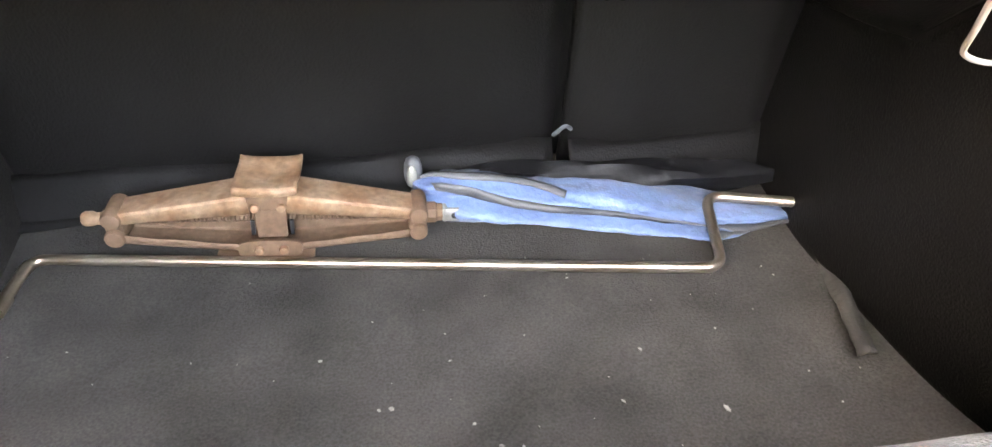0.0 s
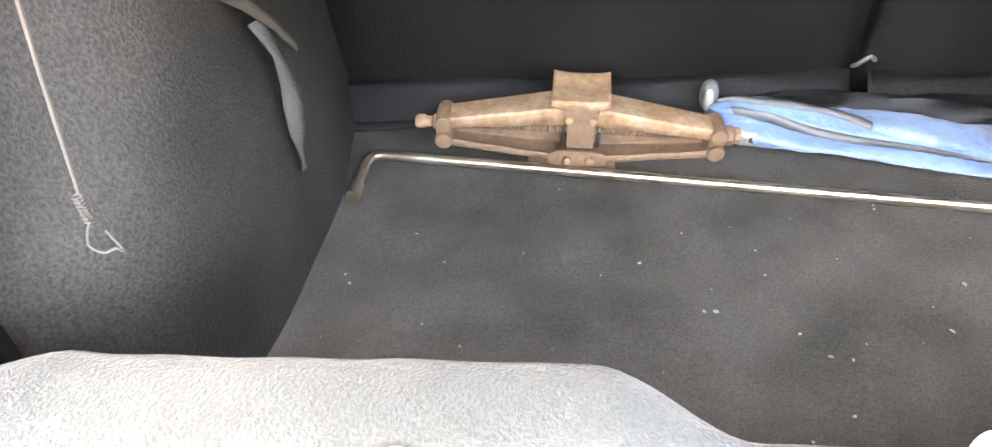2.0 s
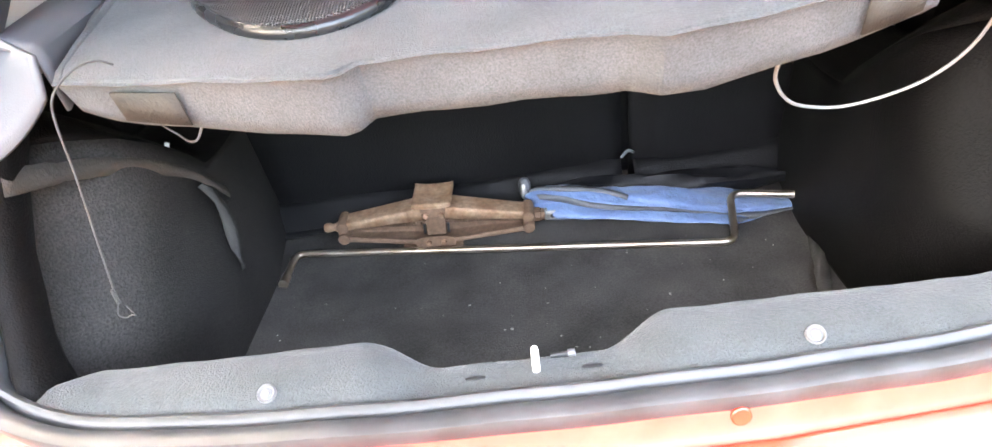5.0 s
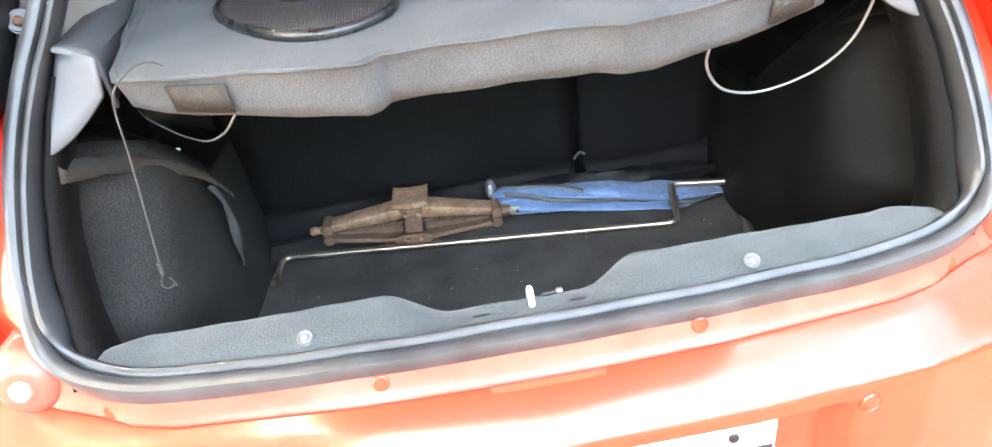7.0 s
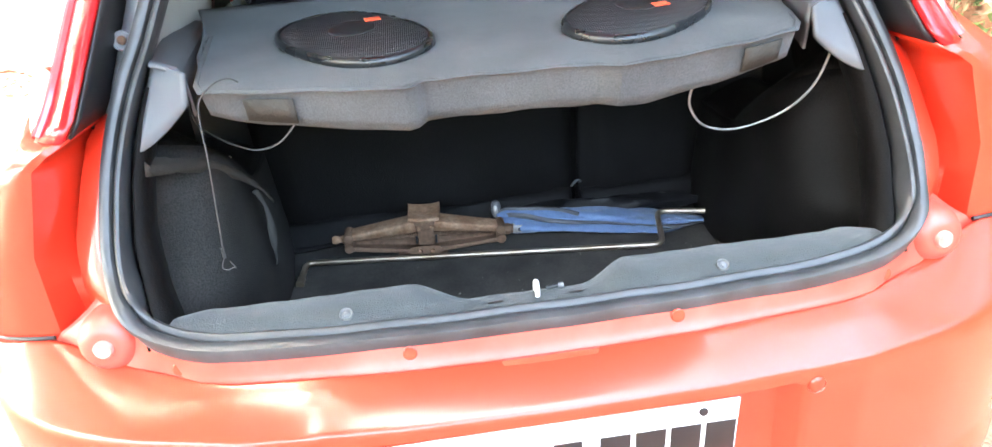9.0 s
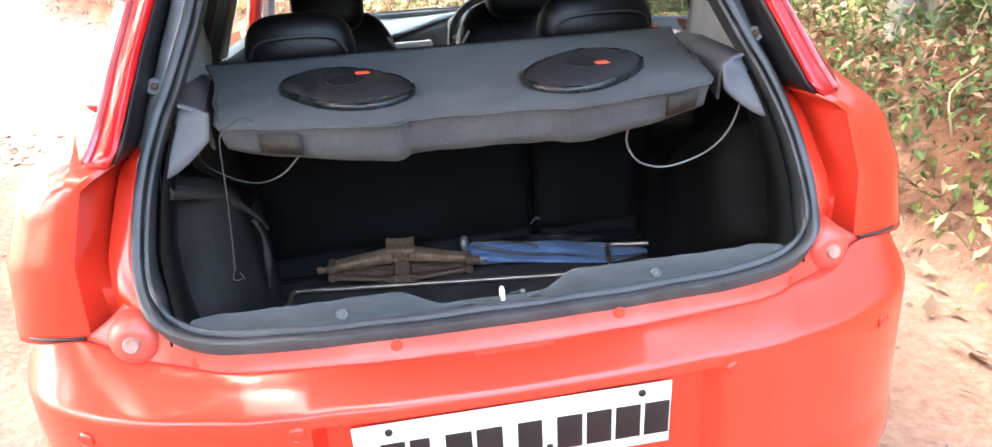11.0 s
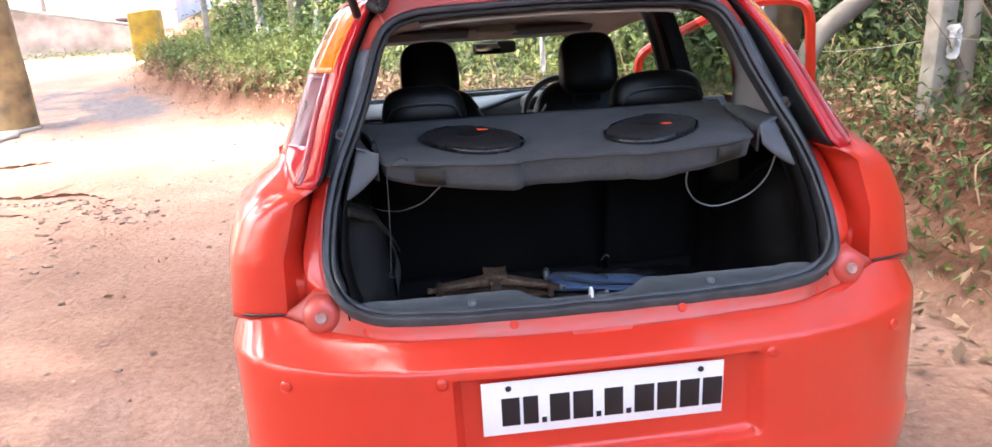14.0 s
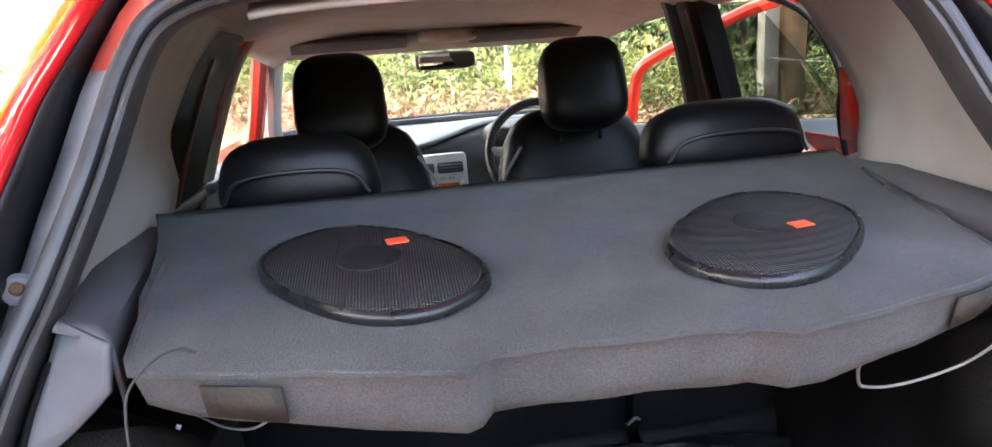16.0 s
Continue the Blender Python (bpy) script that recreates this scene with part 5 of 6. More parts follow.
coil = part("coil", tube(pts, 0.0006, 5), CORD, cord, "coiled grey wire end")
bm = tube(smooth_line([HK + Vector(p) for p in ((0, 0, 0.002), (-0.004, -0.001, -0.006), (-0.005, -0.002, -0.013), (0.002, -0.003, -0.016), (0.009, -0.003, -0.013), (0.012, -0.002, -0.015), (0.006, 0.0, -0.004))], 5), 0.0007, 6)
part("wire_hook", bm, CORD, coil)
cableR = thing("speaker_cable", "white cable sagging below the parcel shelf", "cable", "speaker cables")
part("strand", tube(smooth_line([(0.246, 0.125, 0.960), (0.249, 0.130, 0.925), (0.258, 0.165, 0.885), (0.284, 0.200, 0.846), (0.322, 0.240, 0.816), (0.366, 0.255, 0.803), (0.408, 0.248, 0.812), (0.445, 0.230, 0.836), (0.470, 0.212, 0.872), (0.482, 0.200, 0.915), (0.486, 0.195, 0.955)], 6), 0.0019, 8), WIRE, cableR)
cableL = thing("speaker_cable", "white cable sagging below the parcel shelf", "cable", "speaker cables")
part("strand", tube(smooth_line([(-0.285, 0.145, 0.962), (-0.292, 0.155, 0.932), (-0.306, 0.178, 0.912), (-0.340, 0.225, 0.876), (-0.385, 0.292, 0.847), (-0.427, 0.352, 0.834), (-0.470, 0.395, 0.838), (-0.52, 0.44, 0.86), (-0.54, 0.50, 0.90)], 6), 0.0014, 8), WIRE, cableL)

# ---- things on the boot floor ----
jack = thing("scissor_jack", "rusty brown steel scissor jack standing on the boot floor", "car jack")
JY = 0.548
LX, RX, CX, TZ = -0.334, -0.014, -0.175, 0.537


def channel_arm(a, b, w, front, back, name, up=False, mat_=RUST):
    """A folded U-section arm between two pivots: front and back are the walls' heights at its ends."""
    a, b = Vector(a), Vector(b)
    d = (b - a).normalized()
    nrm = Vector((0, 1, 0)).cross(d)
    if nrm.z < 0:
        nrm = -nrm
    sg = 1 if up else -1
    rows = []
    for k in np.linspace(0, 1, 11):
        p = a.lerp(b, k)
        ww = lerp(w[0], w[1], k)
        hf = lerp(front[0], front[1], k) + 0.0005 * math.sin(k * 17)
        hb = lerp(back[0], back[1], k)
        prof = [(-ww / 2 - 0.001, hf), (-ww / 2, 0.0024), (-ww / 2 + 0.0012, 0.0006), (-ww / 2 + 0.003, 0.0), (0.0, 0.0004), (ww / 2 - 0.003, 0.0), (ww / 2, 0.002), (ww / 2, hb)]
        rows.append([p + Vector((0, y, 0)) + nrm * sg * q for y, q in prof])
    return solid(part(name, sheet(rows), mat_, jack, smooth=20), 0.0024, 0)


for sx, ex in ((-1, LX - 0.002), (1, RX + 0.002)):
    channel_arm((ex, JY - 0.002, TZ + 0.015), (CX + sx * 0.022, JY - 0.002, 0.5765), (0.036, 0.046), (0.010, 0.021), (0.010, 0.018), "upper_arm", mat_=RUST_PALE)
    channel_arm((ex, JY - 0.003, TZ - 0.019), (CX + sx * 0.012, JY - 0.003, 0.504), (0.034, 0.042), (0.011, 0.009), (0.013, 0.040), "lower_arm", True)
# saddle: a dished square plate with a small front lip
rows = []
for x in np.linspace(CX - 0.033, CX + 0.033, 15):
    row = []
    for y, z in ((-0.030, 0.578), (-0.029, 0.5845), (-0.026, 0.5865), (-0.016, 0.587), (-0.006, 0.587), (0.004, 0.5875), (0.014, 0.588), (0.022, 0.5885), (0.030, 0.590), (0.034, 0.5925)):
        dish = 0.0040 * math.exp(-((x - CX) ** 2 + (y - 0.002) ** 2) / 0.00014)
        row.append(Vector((x + 0.0012 * math.sin(40 * y), JY + y, z - dish + 0.003 * (abs(x - CX) / 0.033) ** 3)))
    rows.append(row)
solid(part("saddle", sheet(rows), RUST_PALE, jack, "dusty dished saddle plate", smooth=25), 0.0035)
bm = bmesh.new()
box(bm, (CX, JY - 0.002, 0.570), (0.046, 0.046, 0.024), 0.003)
part("top_bracket", bm, RUST, jack)
# base with folded rounded sides and foot plate
bm = bmesh.new()
box(bm, (CX - 0.006, JY - 0.004, 0.5035), (0.104, 0.076, 0.004), 0.0015)
side = [(0.034 * math.copysign(abs(math.cos(t)) ** 0.6, math.cos(t)), 0.0115 * math.copysign(abs(math.sin(t)) ** 0.6, math.sin(t))) for t in np.linspace(0, 2 * math.pi, 33)[:-1]]
for y in (-0.030, 0.024):
    prism(bm, side, 0.004, pose(CX, JY + y, 0.514, 90))
part("base", bm, RUST, jack, "rusty folded base")
# upright guide plate between the arms, with its slots
bm = bmesh.new()
box(bm, (CX + 0.002, JY - 0.020, 0.544), (0.032, 0.003, 0.044), 0.001)
part("guide_plate", bm, RUST, jack)
for x in (CX - 0.018, CX + 0.023):
    bm = bmesh.new()
    box(bm, (x, JY - 0.0205, 0.5345), (0.0045, 0.003, 0.019), 0.001)
    part("guide_slot", bm, BLACK, jack)
for x, z, y in ((CX - 0.012, 0.514, -0.035), (CX + 0.014, 0.514, -0.035), (CX - 0.013, 0.5625, -0.0255), (CX + 0.014, 0.5625, -0.0255)):
    bm = bmesh.new()
    disc(bm, (x, JY + y, z), (0, -1, 0), [(0.0054, -0.002), (0.0054, 0.001), (0.0044, 0.0035), (0.002, 0.0045)], 16)
    part("rivet", bm, RUST_PALE, jack)
# trunnions, their pins and the screw
for x in (LX, RX):
    bm = bmesh.new()
    box(bm, (x, JY, TZ), (0.020, 0.040, 0.020), 0.005)
    tr = part("trunnion", bm, RUST, jack)
    for z, y in ((TZ + 0.010, -0.0225), (TZ - 0.012, -0.0235)):
        bm = bmesh.new()
        disc(bm, (x, JY + y, z), (0, -1, 0), [(0.0105, -0.040), (0.0105, 0.0), (0.009, 0.0025), (0.0065, 0.003)], 18)
        part("pin", bm, RUST, tr)
pts = [Vector((x, JY, TZ)) for x in np.linspace(LX - 0.020, RX + 0.012, 150)]
part("screw", tube(pts, [0.0052 if i % 2 else 0.0066 for i in range(len(pts))], 10), RUST, jack)
bm = bmesh.new()
disc(bm, (LX - 0.008, JY, TZ), (-1, 0, 0), [(0.009, 0), (0.009, 0.006), (0.007, 0.008), (0.0066, 0.014), (0.0085, 0.017), (0.0085, 0.024), (0.0060, 0.028)], 14)
part("screw_tip", bm, RUST_PALE, jack)
bm = bmesh.new()
disc(bm, (RX + 0.010, JY, TZ), (1, 0, 0), [(0.0125, 0), (0.0125, 0.010), (0.0105, 0.012), (0.0105, 0.018)], 8)
part("collar", bm, RUST, jack)
eye_m = pose(RX + 0.040, JY, TZ)
bm = bmesh.new()
box(bm, (0, -0.006, 0), (0.024, 0.005, 0.018), 0.003)
box(bm, (0, 0.006, 0), (0.024, 0.005, 0.018), 0.003)
box(bm, (-0.009, 0, 0), (0.005, 0.017, 0.018), 0.0015)
bmesh.ops.transform(bm, matrix=eye_m, verts=bm.verts)
part("drive_eye", bm, ZINC, jack, "worn steel drive eye")
bm = bmesh.new()
disc(bm, (RX + 0.042, JY - 0.0087, TZ), (0, -1, 0), [(0.004, 0), (0.004, 0.0006)], 12)
part("eye_hole", bm, BLACK, jack)
# it stands a little askew on the uneven felt
jack.matrix_basis = pose(CX + 0.013, JY + 0.020, 0.4945, 0, 3.6, 0) @ pose(-CX, -JY, -0.5015)

# wheel wrench: one long bent rod
wrench = thing("jack_handle", "long bent steel jack handle lying across the boot floor", "crank handle")
corner = [(-0.418, 0.484, 0.499), (-0.416, 0.562, 0.499), (0.320, 0.440, 0.503), (0.343, 0.554, 0.523), (0.446, 0.521, 0.525)]


def bent(pts, r=0.022, n=6):
    P = [Vector(p) for p in pts]
    out = [P[0]]
    for a, b, c in zip(P, P[1:], P[2:]):
        u, v = (a - b).normalized(), (c - b).normalized()
        s, e = b + u * r, b + v * r
        for k in range(n + 1):
            t = k / n
            out.append(s * (1 - t) ** 2 + b * 2 * t * (1 - t) + e * t * t)
    return out + [P[-1]]


part("rod", tube(bent(corner), 0.0062, 12), STEEL, wrench)
bm = tube([Vector(corner[0]) + (Vector(corner[0]) - Vector(corner[1])).normalized() * d for d in (-0.012, 0.012)], 0.0085, 12)
part("hook_end", bm, STEEL, wrench)
part("plain_end", tube([Vector(corner[4]), Vector(corner[4]) + Vector((0.012, -0.002, -0.001))], 0.0066, 12), STEEL, wrench)

# folded umbrella: pleated cloth round a shaft
umb = thing("umbrella", "folded pale blue nylon umbrella with dark bindings on the boot floor", "umbrella")
A, B = Vector((0.004, 0.608, 0.522)), Vector((0.462, 0.526, 0.501))
NU, NV = 110, 72


def cloth_point(u, t):
    """The crumpled cloth at u along the umbrella and angle t round it."""
    c = A.lerp(B, u)
    wy = table(u, [(0, 0.020), (0.05, 0.034), (0.12, 0.040), (0.22, 0.046), (0.4, 0.046), (0.6, 0.052), (0.72, 0.053), (0.82, 0.036), (0.92, 0.017), (1.0, 0.005)])
    wz = table(u, [(0, 0.014), (0.05, 0.026), (0.12, 0.028), (0.3, 0.024), (0.5, 0.022), (0.62, 0.015), (0.72, 0.010), (0.82, 0.008), (0.92, 0.006), (1.0, 0.003)])
    groove = 0.30 * math.exp(-((t - lerp(2.45, 3.0, u)) / 0.20) ** 2) * sstep(0.04, 0.12, u)
    fold = 1 - groove + 0.10 * math.sin(4 * t + 2.2 * u + 0.9 * math.sin(6 * u)) + 0.05 * math.sin(9 * t - 7 * u)
    crease = 0.13 * noise.noise(Vector((u * 7, math.cos(t) * 1.6, math.sin(t) * 1.6))) + 0.06 * noise.noise(Vector((u * 26, math.cos(t) * 3.2 + u * 9, math.sin(t) * 3.2)))
    ridge = 0.05 * abs(math.sin(34 * u + 3.0 * math.sin(t * 2 + 9 * u))) * sstep(0.45, 0.7, u) * (1 - sstep(0.8, 0.95, u))
    k = fold + crease + ridge
    p = c + Vector((0.006 * math.sin(3 * t + 8 * u), math.cos(t) * wy * k, math.sin(t) * wz * k))
    p.z = max(p.z, 0.4955 + 0.001 * math.sin(40 * u + 5 * t))
    return p, c


rows = []
for i in range(NU + 1):
    row = [cloth_point(i / NU, 2 * math.pi * j / NV)[0] for j in range(NV)]
    rows.append(row + [row[0]])
bm = sheet(rows)
bmesh.ops.remove_doubles(bm, verts=bm.verts, dist=1e-6)
bmesh.ops.holes_fill(bm, edges=[e for e in bm.edges if e.is_boundary], sides=0)
part("canopy", bm, BLUE, umb, smooth=50)
# dark bindings along the folds: flat tapes lying on the cloth
for t0, t1, u0, u1, w in ((2.05, 2.92, 0.03, 0.97, 0.017), (1.5, 1.85, 0.02, 0.36, 0.012), (2.95, 2.75, 0.70, 0.99, 0.008)):
    tape = []
    for i in range(41):
        k = i / 40
        u, t = lerp(u0, u1, k), lerp(t0, t1, k) + 0.12 * math.sin(7 * k)
        p, c = cloth_point(u, t)
        dt = w / 0.045
        q = cloth_point(u, t + dt)[0]
        o = (p - c).normalized() * 0.0042
        tape.append([p + o, p.lerp(q, 0.5) + o * 1.4, q + o])
    solid(part("binding", sheet(tape), NAVY, umb, "dark cloth binding"), 0.0015)
part("shaft", tube([A + (A - B).normalized() * 0.008, B + (B - A).normalized() * 0.015], 0.0045, 8), NAVY, umb)
part("tip", tube([B, B + (B - A).normalized() * 0.020], [0.005, 0.003], 8), GREYCLOTH, umb)
bm = cushion(A + Vector((-0.004, 0.012, 0.022)), (0.022, 0.022, 0.040), 2.6, 8)
part("cap", bm, NAVY, umb, "dark end cap")
bm = cushion(A + Vector((-0.006, 0.004, 0.020)), (0.012, 0.012, 0.030), 2.6, 8)
part("runner", bm, ZINC, umb)
tag = part("red_tag", box(bmesh.new(), (0.356, 0.640, 0.506), (0.007, 0.004, 0.016), 0.001), LENS_RED)
tagged(tag, "small red plastic tag behind the umbrella", "tag")
# dark sleeve behind the umbrella
sleeve = thing("umbrella_sleeve", "black crumpled umbrella sleeve lying against the seat back", "sleeve")
rows = []
for i in range(41):
    u = i / 40
    c = Vector((lerp(0.03, 0.47, u), 0.640 - 0.05 * u, 0.522))
    rr = 0.020 * min(1, 5 * u + 0.2, 5 * (1 - u) + 0.2)
    row = [c + Vector((0, math.cos(t) * rr * (1 + 0.25 * math.sin(3 * t + 9 * u)), math.sin(t) * rr * 0.9 * (1 + 0.25 * math.sin(4 * t - 13 * u)))) for t in np.linspace(0, 2 * math.pi, 17)[:-1]]
    rows.append(row + [row[0]])
bm = sheet(rows)
bmesh.ops.remove_doubles(bm, verts=bm.verts, dist=1e-6)
part("cloth", bm, VINYL, sleeve)
part("drawstring", tube(smooth_line([(0.462, 0.592, 0.524), (0.472, 0.575, 0.515), (0.474, 0.550, 0.503), (0.462, 0.530, 0.4995)], 5), 0.0014, 6), CORD, sleeve, "thin grey drawstring")


def strip(name, label, pts, w, mat_, side=(0, 0, 1), n=6, cat="felt strip"):
    """A limp frayed strip of felt along pts."""
    P = smooth_line(pts, n)
    sd = Vector(side).normalized()
    rows = []
    r = random.Random(5)
    for i, p in enumerate(P):
        k = i / (len(P) - 1)
        ww = (w[0] + (w[1] - w[0]) * k if isinstance(w, tuple) else w) * (1 + r.uniform(-0.12, 0.12))
        tw = 0.004 * math.sin(k * 9)
        d = (P[min(i + 1, len(P) - 1)] - P[max(i - 1, 0)]).normalized()
        nn = d.cross(sd).normalized()
        rows.append([p - sd * ww / 2 + nn * tw, p + nn * 0.002, p + sd * ww / 2 - nn * tw])
    th = thing(name, label, cat)
    solid(part("cloth", sheet(rows), mat_, th), 0.0025)
    return th


strip("felt_strip", "loose grey felt strip lying along the boot floor edge", [(0.462, 0.512, 0.500), (0.448, 0.462, 0.502), (0.432, 0.41, 0.501), (0.420, 0.36, 0.500), (0.402, 0.300, 0.501)], 0.020, GREYCLOTH, (1, 0, 0.2))
strip("torn_flap", "torn grey felt flap hanging down the arch lining", [(-0.432, 0.372, 0.752), (-0.424, 0.376, 0.722), (-0.420, 0.376, 0.69), (-0.422, 0.376, 0.65), (-0.427, 0.382, 0.62), (-0.431, 0.388, 0.598)], (0.022, 0.012), GREYCLOTH, (0.25, 1, 0))
strip("felt_edge", "dusty brown felt edge along the top of the arch lining", [(-0.500, 0.13, 0.893), (-0.488, 0.20, 0.868), (-0.462, 0.28, 0.832), (-0.432, 0.355, 0.775), (-0.414, 0.395, 0.722)], (0.024, 0.014), DUSTCLOTH, (0, 0.3, 1))
# short white clip by the flap and crumbs
bm = bmesh.new()
box(bm, (-0.464, 0.380, 0.806), (0.006, 0.004, 0.016), 0.001, pose(0, 0, 0, 0, 25, 0).to_3x3())
tagged(part("plastic_clip", bm, WHITE), "small white plastic clip hanging by the felt", "clip")
rc = random.Random(11)
bm = bmesh.new()
for i in range(80):
    x, y = rc.uniform(-0.41, 0.41), rc.uniform(0.05, 0.50)
    s = rc.choice((0.0005, 0.0006, 0.0008, 0.001, 0.0014)) * (1.0 if i > 12 else 1.9)
    g = bmesh.ops.create_icosphere(bm, subdivisions=1, radius=s)
    bmesh.ops.scale(bm, vec=Vector((rc.uniform(0.7, 2.2), rc.uniform(0.7, 1.6), 0.6)), verts=g["verts"])
    bmesh.ops.rotate(bm, matrix=pose(0, 0, 0, 0, 0, rc.uniform(0, 360)).to_3x3(), verts=g["verts"], cent=(0, 0, 0))
    bmesh.ops.translate(bm, vec=(x, y, 0.4955 + 0.0035 * math.sin(7 * x + 3) * math.sin(9 * y) - 0.002), verts=g["verts"])
tagged(part("crumbs", bm, mat("pale_crumbs", (0.26, 0.245, 0.22), 0.9, 0, 0.4, 90, island=0.4)), "pale crumbs and grit on the boot floor", "crumbs", kind="stuff")

# ---- surroundings ----


def leaf_material(name, col, col2, trans=0.35):
    return mat(name, col, 0.55, 0, 0.3, 1.3, col2=col2, island=0.5, trans=trans, spec=0.3)


LEAF = leaf_material("green_leaves", (0.125, 0.185, 0.065), (0.060, 0.105, 0.036), 0.4)
LEAF_LIGHT = leaf_material("bright_green_leaves", (0.23, 0.255, 0.085), (0.10, 0.15, 0.05), 0.4)
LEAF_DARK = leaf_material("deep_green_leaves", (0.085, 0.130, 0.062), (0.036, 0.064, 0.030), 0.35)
LEAF_DRY = leaf_material("dry_brown_leaves", (0.36, 0.25, 0.16), (0.19, 0.11, 0.065), 0.15)
BARK = mat("grey_bark", (0.22, 0.19, 0.15), 0.9, 0, 0.4, 5, bump=0.7, bscale=18, stretch=(1, 1, 0.25), col2=(0.10, 0.085, 0.065))
BARK_PALE = mat("pale_bark", (0.38, 0.33, 0.27), 0.9, 0, 0.4, 5, bump=0.7, bscale=18, stretch=(1, 1, 0.25), col2=(0.17, 0.14, 0.11))
BARK_RED = mat("mottled_yellow_brown_masonry", (0.38, 0.26, 0.12), 0.9, 0, 0.4, 3.2, bump=1.0, bscale=9, col2=(0.13, 0.09, 0.05), detail=9)
POST = mat("weathered_concrete_post", (0.42, 0.39, 0.34), 0.9, 0, 0.35, 6, bump=0.5, bscale=35, col2=(0.17, 0.16, 0.13))
WALL = mat("stained_cement_wall", (0.52, 0.48, 0.45), 0.95, 0, 0.35, 1.2, bump=0.4, bscale=12, col2=(0.20, 0.17, 0.145), detail=8)
WALL_DARK = mat("mossy_cement_coping", (0.22, 0.20, 0.175), 0.95, 0, 0.35, 2.0, bump=0.4, bscale=12, col2=(0.10, 0.09, 0.075), detail=8)
YELLOW = mat("yellow_painted_cement", (0.46, 0.33, 0.035), 0.85, 0, 0.3, 3, bump=0.3, bscale=15, col2=(0.23, 0.17, 0.03), detail=8)
POLYTHENE = mat("white_polythene", (0.75, 0.76, 0.76), 0.4, 0, 0.1, 9, trans=0.3)


def leaves(name, centres, n_each, spread, size, mat_, label, category, seed, droop=0.4, width=0.42, kind="stuff", parent=None):
    """Many small folded leaves round centres, in one mesh."""
    r = np.random.RandomState(seed)
    C = np.repeat(np.asarray(centres, float), n_each, 0)
    n = len(C)
    off = r.normal(0, 1, (n, 3)) * np.asarray(spread)
    P = C + off
    th = r.uniform(0, 2 * np.pi, n)
    pit = r.normal(-droop, 0.5, n)
    d = np.stack([np.cos(th) * np.cos(pit), np.sin(th) * np.cos(pit), np.sin(pit)], -1)
    sd = np.stack([-np.sin(th), np.cos(th), r.normal(0, 0.35, n)], -1)
    sd /= np.linalg.norm(sd, axis=1, keepdims=True)
    up = np.cross(d, sd)
    L = (size * r.uniform(0.55, 1.45, n))[:, None]
    W = L * width
    v = np.stack([P, P + d * L * 0.45 + sd * W * 0.5 + up * W * 0.12, P + d * L - up * L * 0.10, P + d * L * 0.45 - sd * W * 0.5 + up * W * 0.12], 1).reshape(-1, 3)
    b = np.arange(n)[:, None] * 4
    f = np.concatenate([b + [0, 1, 2], b + [0, 2, 3]], 0)
    me_ = bpy.data.meshes.new(name)
    me_.from_pydata(v.tolist(), [], f.tolist())
    me_.materials.append(mat_)
    ob = new(name, me_)
    if parent is not None:
        ob.parent = parent
        ob["kind"] = kind
        return ob
    return tagged(ob, label, category, kind=kind)


def along_bank(n, dmin, dmax, y0, y1, seed):
    """Random places past the foot of the bank."""
    r = np.random.RandomState(seed)
    B = np.array(BANK, float)
    seg = np.diff(B, axis=0)
    ln = np.hypot(seg[:, 0], seg[:, 1])
    out = []
    while len(out) < n:
        i = r.choice(len(seg), p=ln / ln.sum())
        p = B[i] + seg[i] * r.uniform()
        if not (y0 <= p[1] <= y1):
            continue
        nr = np.array([seg[i][1], -seg[i][0]]) / ln[i]
        q = p + nr * r.uniform(dmin, dmax)
        if bank_distance(q[0], q[1]) < dmin * 0.7:
            continue
        out.append((q[0], q[1], float(height(q[0], q[1]))))
    return np.array(out)


def raised(P, lo, hi, seed):
    r = np.random.RandomState(seed)
    P = P.copy()
    P[:, 2] += r.uniform(lo, hi, len(P))
    return P


# the near bank beside the car: tangled plants, dry stems and hanging dead leaves
near = along_bank(640, 0.32, 2.4, -3, 6.5, 1)
leaves("undergrowth", raised(near, 0.0, 0.26, 1), 40, (0.11, 0.11, 0.07), 0.052, LEAF, "mixed green undergrowth on the soil bank", "undergrowth", 21)
leaves("bright_undergrowth", np.concatenate([raised(along_bank(110, -0.10, 0.5, -3, 6.5, 2), 0.02, 0.16, 2), raised(along_bank(110, 0.7, 1.8, -3, 6.5, 7), 0.05, 0.45, 7)]), 30, (0.10, 0.10, 0.07), 0.062, LEAF_LIGHT, "bright green plants on the soil bank", "undergrowth", 22, width=0.5)
leaves("dead_leaves", raised(along_bank(620, 0.05, 2.2, -3, 9, 31), 0.0, 0.13, 31), 26, (0.15, 0.15, 0.05), 0.062, LEAF_DRY, "dead brown leaves caught in the undergrowth", "dead leaves", 32, width=0.4)
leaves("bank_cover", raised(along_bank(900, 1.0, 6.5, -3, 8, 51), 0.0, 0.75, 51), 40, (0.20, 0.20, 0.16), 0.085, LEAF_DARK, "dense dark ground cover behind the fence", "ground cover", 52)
leaves("bushes", raised(along_bank(480, 1.3, 5.0, -3, 7, 3), 0.1, 1.9, 3), 52, (0.24, 0.24, 0.22), 0.095, LEAF, "leafy bushes behind the fence", "bushes", 23)
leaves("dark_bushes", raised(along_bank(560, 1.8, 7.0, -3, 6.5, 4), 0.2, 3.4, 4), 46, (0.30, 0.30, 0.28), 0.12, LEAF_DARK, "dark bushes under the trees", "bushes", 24)
